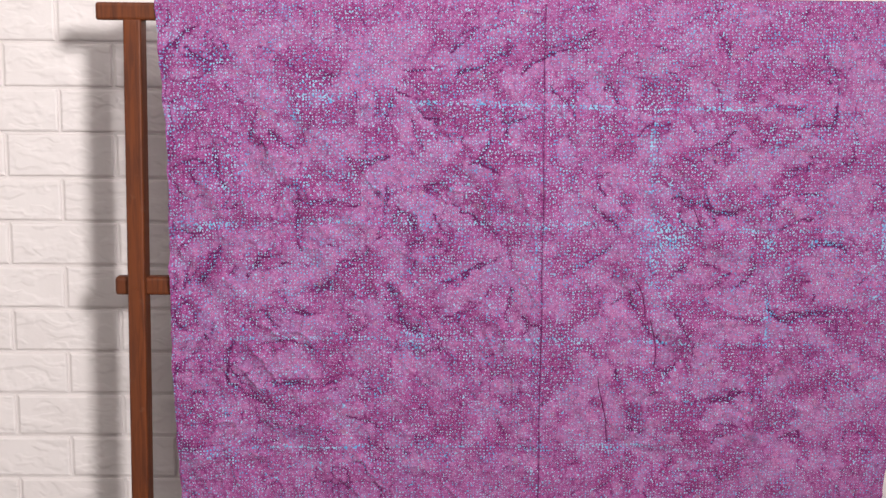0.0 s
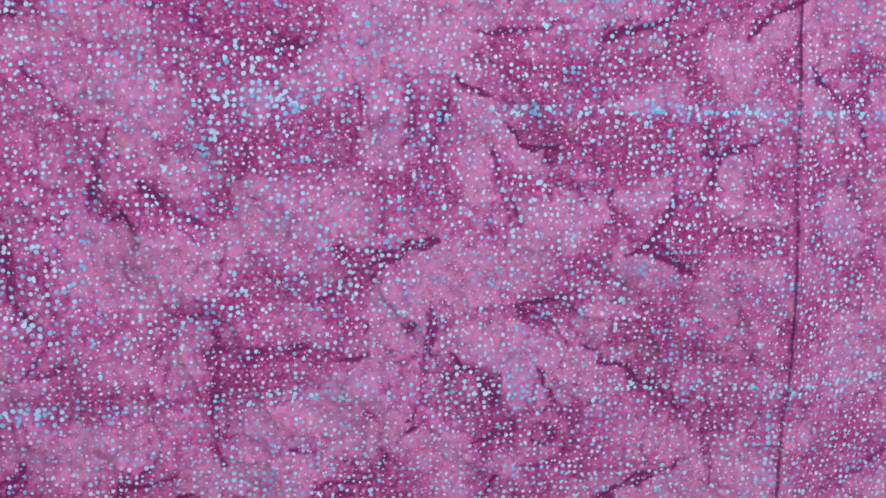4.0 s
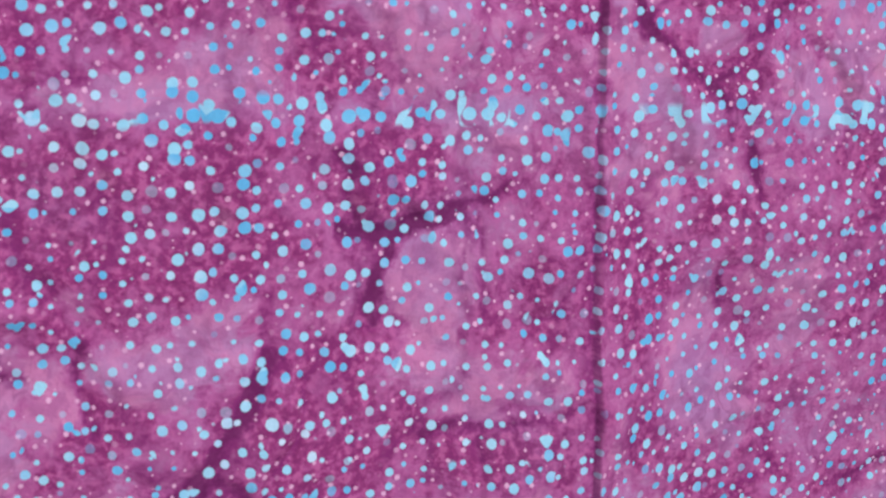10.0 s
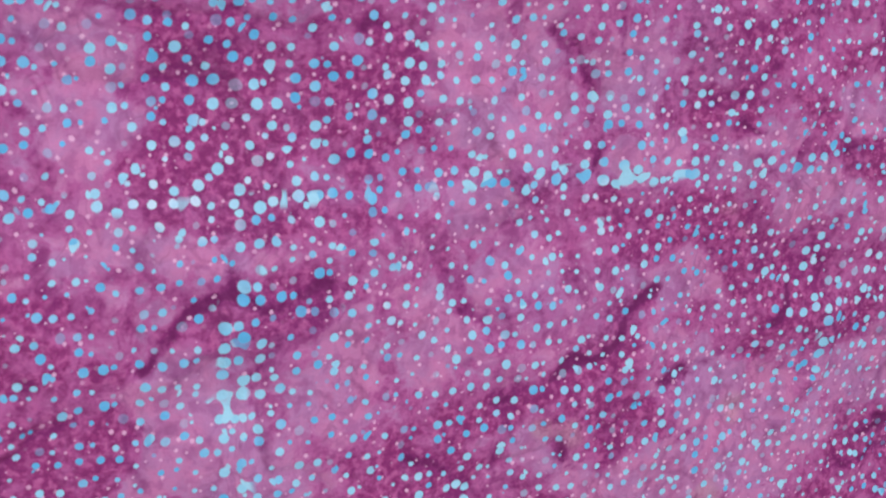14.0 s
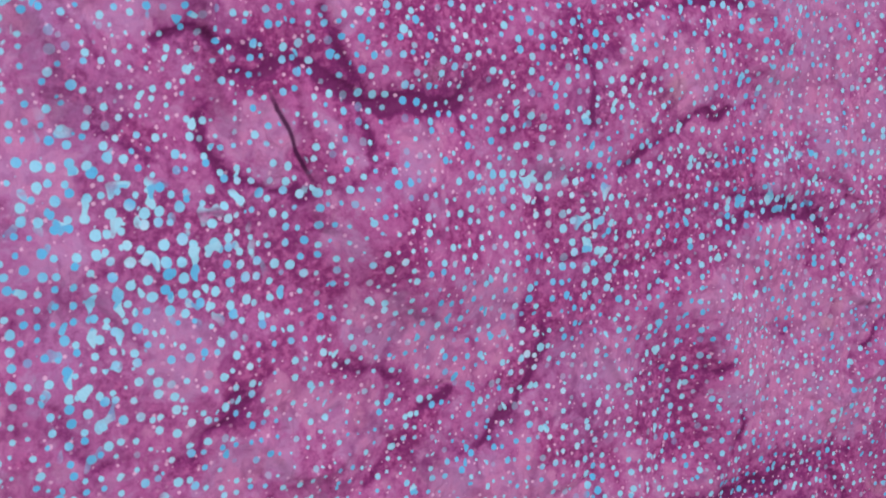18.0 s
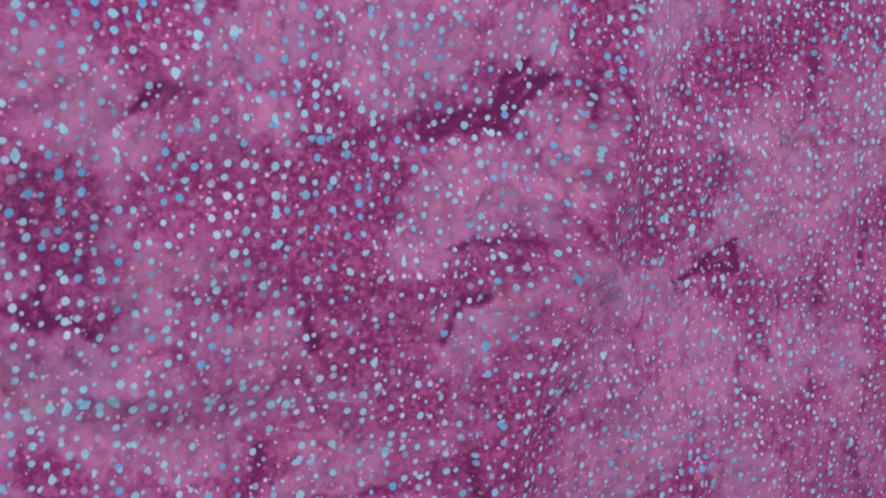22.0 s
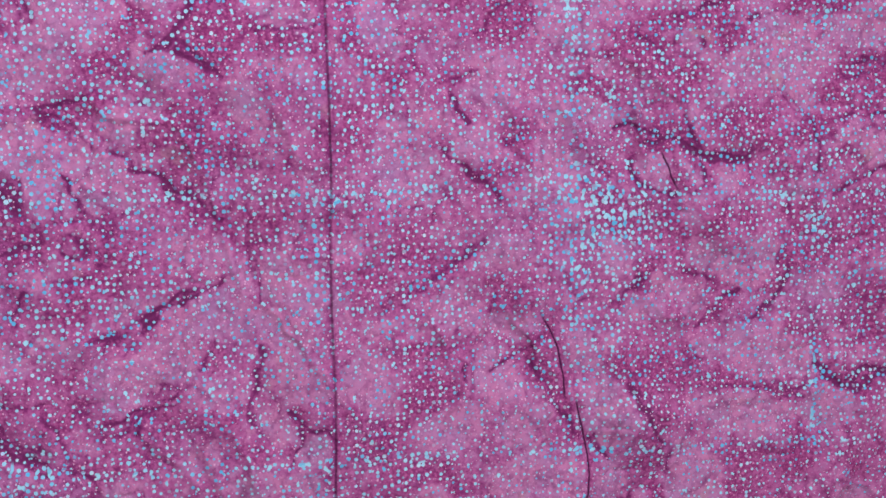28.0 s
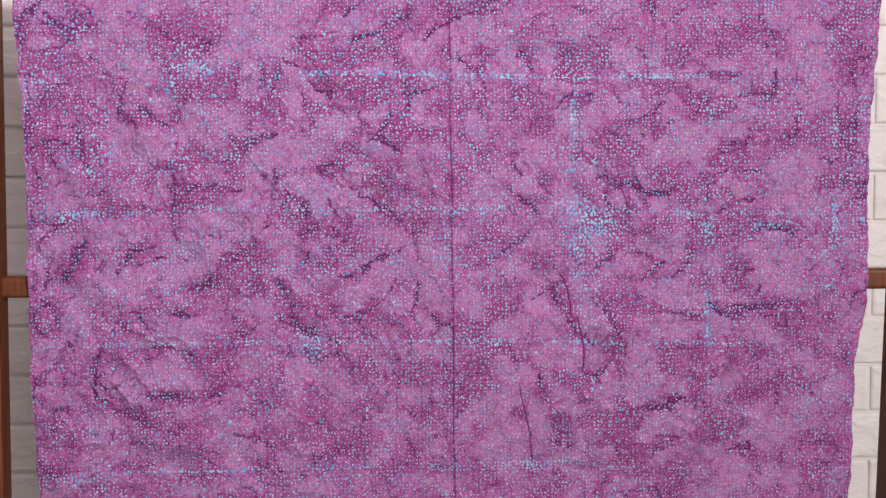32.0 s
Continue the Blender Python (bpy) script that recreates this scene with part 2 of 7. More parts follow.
    across = n.noise(n.vec("MULTIPLY", flat, (1.0, 0.12, 1.0)), 2600.0, 1.0, 0.5)
    colour = n.mix(n.math("MULTIPLY", n.math("ADD", thread, across), 0.10), colour, rgb(0.10, 0.03, 0.085))
    relief = n.math("ADD", n.math("SUBTRACT", middle, n.math("MULTIPLY", vein, 0.8)), n.math("MULTIPLY", n.math("ADD", thread, across), 0.06))
    return n.surface(Base_Color=colour, Roughness=0.85, Specular_IOR_Level=0.10, Normal=n.bump(relief, 0.35, 0.002))


def wood_material():
    n = Nodes("brown_varnished_wood")
    at = n.place()
    long = n.vec("MULTIPLY", at, (1.0, 1.0, 0.07))
    grain = n.noise(long, 160.0, 4.0, 0.6, warp=0.6)
    broad = n.noise(long, 22.0, 3.0, 0.5)
    colour = n.mix(n.step(grain, 0.35, 0.7), rgb(0.138, 0.034, 0.0085), rgb(0.074, 0.017, 0.005))
    colour = n.mix(n.step(broad, 0.45, 0.75, 0.0, 0.5), colour, rgb(0.115, 0.033, 0.012))
    worn = n.step(n.noise(at, 45.0, 3.0, 0.6), 0.62, 0.8, 0.0, 0.25)
    colour = n.mix(worn, colour, rgb(0.20, 0.10, 0.065))
    return n.surface(Base_Color=colour, Roughness=n.step(grain, 0.2, 0.8, 0.42, 0.58), Specular_IOR_Level=0.35, Normal=n.bump(grain, 0.15, 0.001))


def foam_brick_material():
    n = Nodes("white_embossed_foam")
    at = n.vec("ADD", n.place(), n.scaled(n.node("ShaderNodeObjectInfo", "Location"), 1.7))
    push = n.scaled(n.vec("SUBTRACT", n.noise(at, 20.0, 2.0, 0.5, 1), (0.5, 0.5, 0.5)), 0.05)
    ledge = n.noise(n.vec("MULTIPLY", n.vec("ADD", at, push), (0.6, 1.0, 1.6)), 22.0, 2.0, 0.45)
    plate = n.noise(n.vec("MULTIPLY", n.vec("SUBTRACT", at, push), (0.5, 1.0, 1.3)), 31.0, 1.0, 0.4)
    relief = n.math("ADD", n.step(ledge, 0.45, 0.60), n.math("MULTIPLY_ADD", n.step(plate, 0.53, 0.68), 0.7, n.math("MULTIPLY", n.noise(at, 60.0, 3.0, 0.5), 0.5)))
    dust = n.step(n.noise(at, 7.0, 3.0, 0.6), 0.4, 0.75)
    colour = n.mix(dust, rgb(0.74, 0.680, 0.680), rgb(0.70, 0.640, 0.638))
    return n.surface(Base_Color=colour, Roughness=0.55, Specular_IOR_Level=0.3, Normal=n.bump(relief, 0.32, 0.004))


def plain_material(name, a, b, roughness=0.8, size=9.0):
    n = Nodes(name)
    at = n.place()
    mottle = n.noise(at, size, 4.0, 0.6)
    return n.surface(Base_Color=n.mix(n.step(mottle, 0.35, 0.7), rgb(*a), rgb(*b)), Roughness=roughness, Normal=n.bump(n.noise(at, 180.0, 3.0, 0.6), 0.1, 0.001))


BATIK = batik_material()
WOOD = wood_material()
FOAM = foam_brick_material()
JOINT = plain_material("white_foam_joint", (0.70, 0.645, 0.645), (0.66, 0.605, 0.60))
PAINT = plain_material("off_white_paint", (0.72, 0.70, 0.67), (0.68, 0.66, 0.63))
FLOOR = plain_material("grey_floor_tile", (0.22, 0.21, 0.20), (0.18, 0.17, 0.165), 0.4)


# ---- helpers for meshes ----
def mesh_of(name, bm, material):
    data = bpy.data.meshes.new(name)
    bm.normal_update()
    bm.to_mesh(data)
    bm.free()
    data.materials.append(material)
    return data


def part(name, bm, material, parent=None, label=""):
    ob = new(name, mesh_of(name, bm, material))
    if parent:
        ob.parent = parent
    return tagged(ob, label)


def box(x0, x1, y0, y1, z0, z1, bevel=0.0, segments=2):
    bm = bmesh.new()
    bmesh.ops.create_cube(bm, size=1.0, matrix=Matrix.Translation(((x0 + x1) / 2, (y0 + y1) / 2, (z0 + z1) / 2)) @ Matrix.Diagonal((x1 - x0, y1 - y0, z1 - z0, 1)))
    if bevel:
        bmesh.ops.bevel(bm, geom=list(bm.edges), offset=bevel, segments=segments, profile=0.5, affect="EDGES")
    return bm


def lean(bm, top, bottom, z_top, z_bottom):
    """Shifts the vertices of bm along x, by top metres at z_top to bottom metres at z_bottom."""
    for v in bm.verts:
        k = (z_top - v.co.z) / (z_top - z_bottom)
        v.co.x += top + (bottom - top) * k
    return bm


# ---- the room ----
WALL_Y, LEVEL = 0.215, 1.35


def slab(name, x0, x1, y0, y1, z0, z1, material, label, category):
    return tagged(part(name, box(x0, x1, y0, y1, z0, z1), material), label, category, kind="structure")


wall_north = slab("wall_north", -2.2, 2.2, WALL_Y, WALL_Y + 0.15, 0.0, 2.7, JOINT, "wall clad in white embossed foam bricks", "wall")
slab("wall_south", -2.2, 2.2, -3.75, -3.6, 0.0, 2.7, PAINT, "plain off-white painted wall", "wall")
slab("wall_west", -2.35, -2.2, -3.75, WALL_Y + 0.15, 0.0, 2.7, PAINT, "plain off-white painted wall", "wall")
slab("wall_east", 2.2, 2.35, -3.75, WALL_Y + 0.15, 0.0, 2.7, PAINT, "plain off-white painted wall", "wall")
slab("floor", -2.35, 2.35, -3.75, WALL_Y + 0.15, -0.15, 0.0, FLOOR, "plain grey tiled floor under the rack", "floor")
slab("ceiling", -2.35, 2.35, -3.75, WALL_Y + 0.15, 2.7, 2.85, PAINT, "plain white ceiling", "ceiling")


# ---- the wooden cloth rack ----
def cloth_rack():
    rack = tagged(new("cloth_rack"), "brown varnished wooden cloth rack standing before a white wall", "clothes rack")
    part("top_bar", box(-0.667, 0.672, 0.004, 0.044, LEVEL + 0.117, LEVEL + 0.143, 0.0045, 3), WOOD, rack)
    for side, inner, slope in ((-1, -0.600, 0.014), (1, 0.612, 0.040)):
        outer = inner + side * 0.026
        post = box(min(inner, outer), max(inner, outer), -0.002, 0.042, 0.05, LEVEL + 0.119, 0.003, 3)
        part("post", lean(post, 0.0, -slope, LEVEL + 0.119, 0.05), WOOD, rack)
        middle = (inner + outer) / 2 - slope
        part("foot", box(middle - 0.02, middle + 0.02, -0.16, 0.21, 0.0, 0.05, 0.006), WOOD, rack)
    part("lower_rail", box(-0.652, 0.655, 0.012, 0.036, LEVEL - 0.2935, LEVEL - 0.2655, 0.005, 3), WOOD, rack)
    for name, x, y, v in (("peg", -0.6175, -0.002, -0.2795), ("peg", 0.6215, -0.002, -0.2795), ("nail", 0.566, 0.012, -0.2815)):
        head = bmesh.new()
        bmesh.ops.create_cone(head, cap_ends=True, segments=12, radius1=0.0032, radius2=0.0026, depth=0.003, matrix=pose(x, y, LEVEL + v, 90, 0, 0))
        part(name, head, WOOD if name == "peg" else IRON, rack, "" if name == "peg" else "dark iron nail head")
    return rack


IRON = plain_material("dark_iron", (0.05, 0.04, 0.035), (0.03, 0.025, 0.02), 0.5, 90.0)
cloth_rack()

# ---- the batik cloth ----
CELL = 0.0011
HEM, TOP = -0.98, 0.146
UPS = np.concatenate([np.arange(HEM, -0.66, 0.006), np.arange(-0.66, TOP, CELL)])
ACROSS = 1037


def edge(at, heights, places):
    return np.interp(-at, [-h for h in heights], places)


LEFT_H, LEFT_X = (0.15, 0.09, 0.0, -0.08, -0.18, -0.32, -0.47, -0.60, -1.0), (-0.581, -0.577, -0.570, -0.564, -0.567, -0.568, -0.563, -0.557, -0.545)
RIGHT_H, RIGHT_X = (0.15, 0.09, 0.02, -0.05, -0.13, -0.28, -0.34, -0.39, -0.50, -0.57, -1.0), (0.573, 0.570, 0.567, 0.560, 0.558, 0.558, 0.552, 0.543, 0.542, 0.537, 0.525)

# rows run from the front hem up, over the bar, and down behind
arc = np.linspace(0.0, math.pi, 22)[1:]
mid_y, half = 0.0235, 0.0235
row_y = np.concatenate([np.zeros(len(UPS)), mid_y - half * np.cos(arc), np.full(120, 2 * half)])
row_v = np.concatenate([UPS, TOP - half * 0.55 + half * 0.75 * np.sin(arc) + half * 0.55 * (1 - arc / math.pi), np.linspace(TOP - 0.02, TOP - 0.5, 120)])
lean_in = np.concatenate([UPS, np.full(21, TOP), np.linspace(TOP, TOP - 0.5, 120)])
left, right = edge(lean_in, LEFT_H, LEFT_X), edge(lean_in, RIGHT_H, RIGHT_X)
share = np.linspace(0, 1, ACROSS)
X = left[:, None] * (1 - share) + right[:, None] * share
V = np.repeat(row_v[:, None], ACROSS, 1)
FRONT = np.repeat((np.arange(len(row_v)) < len(UPS))[:, None], ACROSS, 1)


def lattice(x, v, size, seed):
    """Smooth random values from -1 to 1 over the cloth, with bumps of about that size."""
    table = np.random.default_rng(seed).uniform(-1, 1, (256, 256))
    a, b = x / size + 60.0, v / size + 60.0
    i, j = np.floor(a).astype(int), np.floor(b).astype(int)
    p, q = a - i, b - j
    p, q = p * p * (3 - 2 * p), q * q * (3 - 2 * q)
    i, j, i1, j1 = i % 256, j % 256, (i + 1) % 256, (j + 1) % 256
    return (table[i, j] * (1 - p) + table[i1, j] * p) * (1 - q) + (table[i, j1] * (1 - p) + table[i1, j1] * p) * q


VEIN_AND_SHADE, PALE, DUSK, BLUE, DENT, CREASED = (np.zeros_like(X) for _ in range(6))
CREASE = np.full_like(X, 0.02)
WX = X + 0.0025 * lattice(X, V, 0.011, 1) + 0.002 * lattice(X, V, 0.006, 2)
WV = V + 0.0025 * lattice(X, V, 0.011, 3) + 0.002 * lattice(X, V, 0.006, 4)


def near(points, reach, drift=1.0):
    """The window of the grid round a line, and how far its places lie from the line."""
    xs, vs = [p[0] for p in points], [p[1] for p in points]
    low, top = np.searchsorted(UPS, [min(vs) - reach, max(vs) + reach])
    middle = X[min((low + top) // 2, len(UPS) - 1)]
    start, end = np.searchsorted(middle, [min(xs) - reach - 0.004, max(xs) + reach + 0.004])
    inside = np.s_[low:max(top, low + 1), start:max(end, start + 1)]
    x, v = X[inside] + drift * (WX[inside] - X[inside]), V[inside] + drift * (WV[inside] - V[inside])
    best = np.full(x.shape, 9.0)
    for (ax, av), (bx, bv) in zip(points, points[1:]):
        dx, dv = bx - ax, bv - av
        k = np.clip(((x - ax) * dx + (v - av) * dv) / (dx * dx + dv * dv + 1e-12), 0, 1)
        best = np.minimum(best, np.hypot(x - ax - k * dx, v - av - k * dv))
    return inside, best


def vein(strength, *points):
    """A dark line where the cloth was crumpled in the dye."""
    inside, far = near(points, 0.04)
    uneven = 0.75 + 0.55 * lattice(X[inside], V[inside], 0.012, 14)
    ink = strength * uneven * (1.45 * np.exp(-((far / 0.0015) ** 2)) + 0.34 * np.exp(-((far / 0.0058) ** 2)))
    VEIN_AND_SHADE[inside] = np.maximum(VEIN_AND_SHADE[inside], ink)
    DENT[inside] += 0.0007 * strength * np.exp(-((far / 0.006) ** 2))


def spread(field, x, v, wide, high, strength, power):
    """Lays a soft-edged patch into a field of the front of the cloth."""
    low, top = np.searchsorted(UPS, [v - 2.2 * high - 0.01, v + 2.2 * high + 0.01])
    start, end = np.clip(np.searchsorted(X[(low + top) // 2 % len(UPS)], [x - 2.2 * wide - 0.03, x + 2.2 * wide + 0.03]), 0, ACROSS)
    at = np.s_[low:top, start:end]
    field[at] = np.maximum(field[at], strength * np.exp(-(np.hypot((WX[at] - x) / wide, (WV[at] - v) / high) ** power)))


def wash(field, strength, wide, points):
    """Lays a soft-edged stroke of that half width into a field."""
    inside, far = near(points, 2.0 * wide + 0.004)
    field[inside] = np.maximum(field[inside], strength * np.exp(-((far / wide) ** 3)))


def pale_wash(wide, *points):
    """A light streak that took little dye."""
    wash(PALE, 1.0, wide, points)


def dusk_wash(wide, *points):
    """A deeper coloured streak."""
    wash(DUSK, 0.9, wide, points)


def blue_wash(wide, *points):
    """A streak of thick wax."""
    wash(BLUE, 0.6, wide, points)


def pale(x, v, wide, high):
    """A light cloud that took little dye."""
    spread(PALE, x, v, wide, high, 0.75, 3)


def dusk(x, v, wide, high):
    """A deeper coloured cloud."""
    spread(DUSK, x, v, wide, high, 0.65, 3)


def blue(x, v, wide, high):
    """A place where the wax lay thick, with large dots run together."""
    spread(BLUE, x, v, wide, high, 0.58, 2)


def crack(depth, *points):
    """A sharp crease: the cloth on one side lies over the other. Its shade is painted along the line."""
    inside, far = near(points, 0.02, 0.06)
    DENT[inside] += depth * np.exp(-((far / 0.0014) ** 2))
    VEIN_AND_SHADE[inside] = np.maximum(VEIN_AND_SHADE[inside], 0.2 * np.exp(-((far / 0.0016) ** 2)))
    # signed distance from the line, read along its longer direction
    xs, vs = np.array(points).T
    order = np.argsort(vs)
    slope = (xs[order][-1] - xs[order][0]) / (vs[order][-1] - vs[order][0] + 1e-9)
    x, v = X[inside] + 0.06 * (WX[inside] - X[inside]), V[inside] + 0.06 * (WV[inside] - V[inside])
    signed = (x - np.interp(v, vs[order], xs[order])) / math.hypot(1.0, slope)
    reach = np.clip(np.minimum(v - vs.min(), vs.max() - v) / 0.006, 0, 1)
    take = (np.abs(signed) < np.abs(CREASE[inside])) & (reach > 0)
    CREASE[inside] = np.where(take, signed, CREASE[inside])
    CREASED[inside] = np.where(take, reach, CREASED[inside])


vein(0.45, (-0.178, -0.134), (-0.155, -0.141), (-0.128, -0.157), (-0.109, -0.172), (-0.093, -0.188), (-0.069, -0.205), (-0.053, -0.212))
vein(0.3, (0.073, -0.109), (0.094, -0.101))
vein(0.4, (0.073, -0.154), (0.090, -0.167), (0.098, -0.176))
vein(0.4, (-0.211, -0.178), (-0.200, -0.194), (-0.210, -0.212), (-0.193, -0.206))
vein(0.45, (-0.127, -0.261), (-0.115, -0.249), (-0.086, -0.238))
vein(0.4, (0.029, -0.255), (0.055, -0.243), (0.081, -0.226), (0.094, -0.218))
vein(0.4, (-0.234, -0.273), (-0.224, -0.307), (-0.220, -0.323), (-0.197, -0.337), (-0.166, -0.343))
vein(0.4, (-0.137, -0.323), (-0.117, -0.316))
vein(0.3, (0.048, -0.072), (0.049, -0.096))
vein(0.3, (-0.034, -0.157), (-0.033, -0.177))
vein(0.3, (-0.057, -0.218), (-0.057, -0.239))
vein(0.5, (-0.537, 0.069), (-0.505, 0.056), (-0.484, 0.059))
vein(0.5, (-0.488, 0.100), (-0.473, 0.062))
vein(0.6, (-0.520, -0.272), (-0.496, -0.226))
vein(0.5, (-0.434, -0.238), (-0.411, -0.215))
vein(0.4, (-0.373, -0.122), (-0.374, -0.209))
vein(0.45, (-0.376, -0.148), (-0.297, -0.146))
vein(0.4, (-0.437, -0.054), (-0.392, -0.060))
vein(0.5, (-0.236, -0.276), (-0.223, -0.325), (-0.179, -0.350))
vein(0.35, (-0.418, -0.309), (-0.349, -0.320))
vein(0.6, (-0.355, -0.281), (-0.320, -0.281))
vein(0.4, (-0.207, 0.042), (-0.190, 0.014))
vein(0.5, (-0.575, 0.077), (-0.566, 0.028), (-0.559, -0.032), (-0.564, -0.076))
vein(0.35, (-0.569, 0.099), (-0.537, 0.094), (-0.564, 0.066))
vein(0.4, (-0.492, -0.071), (-0.488, -0.122))
vein(0.5, (-0.548, -0.295), (-0.527, -0.338))
vein(0.4, (-0.413, -0.328), (-0.390, -0.346))
vein(0.3, (-0.344, -0.378), (-0.320, -0.384))
vein(0.3, (-0.104, 0.104), (-0.073, 0.116))
vein(0.3, (-0.475, -0.279), (-0.469, -0.309))
vein(0.4, (-0.537, -0.099), (-0.521, -0.122))
vein(0.3, (-0.448, -0.077), (-0.431, -0.054))
vein(0.5, (-0.405, 0.063), (-0.379, 0.049), (-0.356, 0.041))
vein(0.5, (-0.337, 0.041), (-0.322, 0.026))
vein(0.5, (-0.415, -0.044), (-0.377, -0.068))
vein(0.5, (-0.495, -0.078), (-0.489, -0.110), (-0.471, -0.138), (-0.491, -0.158))
vein(0.35, (-0.100, 0.063), (-0.068, 0.079))
vein(0.4, (-0.445, -0.059), (-0.437, -0.032))
vein(0.5, (-0.199, -0.217), (-0.187, -0.209))
vein(0.4, (-0.209, -0.161), (-0.196, -0.191))
vein(0.3, (-0.002, -0.179), (0.025, -0.189))
vein(0.3, (0.050, -0.163), (0.037, -0.102))
vein(0.4, (-0.388, -0.258), (-0.364, -0.246))
vein(0.5, (-0.444, -0.255), (-0.427, -0.231))
vein(0.3, (0.463, -0.420), (0.480, -0.428))
vein(0.4, (0.417, -0.621), (0.414, -0.638))
vein(0.6, (-0.004, -0.459), (0.003, -0.453))
vein(0.4, (-0.058, -0.320), (-0.058, -0.333), (-0.052, -0.343))
vein(0.5, (-0.062, -0.208), (-0.048, -0.210))
vein(0.3, (0.051, -0.243), (0.083, -0.223))
vein(0.5, (-0.507, -0.234), (-0.544, -0.271))
vein(0.5, (-0.360, -0.288), (-0.322, -0.266))
vein(0.5, (-0.481, -0.378), (-0.474, -0.416), (-0.430, -0.447))
vein(0.4, (-0.363, -0.425), (-0.318, -0.418))
vein(0.35, (0.357, 0.068), (0.395, 0.045))
vein(0.4, (0.426, 0.045), (0.434, 0.015))
vein(0.3, (0.441, 0.053), (0.464, 0.083))
vein(0.5, (-0.485, 0.068), (-0.513, 0.075))
vein(0.6, (-0.563, -0.407), (-0.540, -0.384))
vein(0.4, (0.454, -0.305), (0.470, -0.328))
vein(0.4, (0.453, -0.205), (0.399, -0.212))
vein(0.3, (-0.457, -0.317), (-0.412, -0.310))
vein(0.4, (0.518, -0.360), (0.534, -0.399))
vein(0.3, (-0.365, -0.540), (-0.327, -0.525))
vein(0.3, (-0.557, -0.197), (-0.528, -0.212))
pale(0.475, -0.394, 0.014, 0.014)
pale(0.009, -0.462, 0.012, 0.010)
pale(-0.035, -0.237, 0.027, 0.027)
pale(-0.069, -0.222, 0.014, 0.014)
pale(-0.044, -0.331, 0.015, 0.010)
pale(-0.091, -0.257, 0.014, 0.014)
pale(-0.148, -0.163, 0.024, 0.020)
pale(0.047, -0.171, 0.025, 0.021)
pale(-0.038, -0.256, 0.025, 0.025)
pale(0.094, -0.151, 0.017, 0.017)
pale(-0.062, -0.255, 0.021, 0.017)
pale(-0.335, -0.230, 0.032, 0.027)
pale(-0.294, 0.043, 0.037, 0.016)
pale(0.460, -0.130, 0.024, 0.023)
pale(-0.432, -0.094, 0.033, 0.026)
pale(-0.253, 0.064, 0.051, 0.039)
pale(-0.389, -0.250, 0.034, 0.024)
pale(-0.446, -0.267, 0.034, 0.024)
pale(-0.536, -0.248, 0.022, 0.023)
pale(-0.303, -0.181, 0.034, 0.023)
pale(-0.026, -0.243, 0.036, 0.024)
pale(-0.511, -0.145, 0.022, 0.017)
pale(-0.562, -0.021, 0.016, 0.022)
pale(-0.115, -0.254, 0.036, 0.018)
pale(-0.402, 0.084, 0.033, 0.016)
pale(-0.484, -0.202, 0.022, 0.017)
pale(-0.337, -0.229, 0.030, 0.023)
pale(-0.444, -0.408, 0.045, 0.030)
pale(-0.523, -0.317, 0.029, 0.023)
pale(-0.540, -0.377, 0.022, 0.023)
pale(0.477, -0.251, 0.031, 0.031)
pale(0.053, -0.477, 0.031, 0.047)
pale(-0.084, -0.475, 0.030, 0.031)
pale(-0.160, -0.428, 0.030, 0.031)
pale(0.480, 0.038, 0.023, 0.030)
pale(-0.461, -0.500, 0.037, 0.023)
pale(0.495, -0.437, 0.031, 0.031)
pale(-0.296, -0.472, 0.030, 0.031)
blue(0.193, -0.203, 0.034, 0.023)
blue(-0.197, -0.361, 0.025, 0.028)
blue(0.156, -0.071, 0.008, 0.072)
blue(0.156, -0.177, 0.009, 0.034)
blue(0.335, -0.208, 0.006, 0.023)
blue(0.210, -0.184, 0.029, 0.005)
blue(-0.350, 0.008, 0.033, 0.007)
blue(-0.375, -0.020, 0.011, 0.022)
blue(-0.484, 0.059, 0.009, 0.004)
blue(-0.481, -0.126, 0.008, 0.005)
blue(-0.191, -0.350, 0.024, 0.018)
blue(-0.500, -0.182, 0.050, 0.006)
blue(-0.428, -0.183, 0.017, 0.005)
blue(-0.181, -0.181, 0.018, 0.009)
blue(0.165, -0.184, 0.037, 0.012)
blue(0.172, -0.208, 0.031, 0.031)
blue(-0.297, -0.108, 0.008, 0.005)
blue(-0.004, -0.183, 0.036, 0.005)
blue(-0.320, -0.175, 0.052, 0.005)
blue(0.511, -0.221, 0.008, 0.038)
blue(0.505, -0.286, 0.011, 0.009)
blue(0.422, -0.204, 0.047, 0.008)
blue(0.160, -0.225, 0.015, 0.046)
blue(0.341, -0.204, 0.008, 0.031)
blue(-0.507, -0.537, 0.045, 0.008)
blue(-0.008, -0.530, 0.031, 0.008)
blue(0.107, -0.529, 0.046, 0.006)
blue(-0.527, -0.186, 0.044, 0.006)
blue(0.551, -0.038, 0.008, 0.030)
blue(0.153, -0.172, 0.046, 0.008)
blue(-0.204, -0.351, 0.015, 0.011)
vein(0.6, (-0.571, 0.075), (-0.568, 0.061))
vein(0.6, (-0.535, 0.079), (-0.514, 0.064), (-0.499, 0.055))
vein(0.5, (-0.511, 0.093), (-0.506, 0.079), (-0.495, 0.071))
vein(0.6, (-0.484, 0.090), (-0.476, 0.075), (-0.464, 0.068))
vein(0.5, (-0.430, 0.081), (-0.412, 0.075), (-0.382, 0.079))
vein(0.5, (-0.408, 0.068), (-0.390, 0.064), (-0.376, 0.053))
vein(0.6, (-0.343, 0.050), (-0.328, 0.040), (-0.317, 0.042))
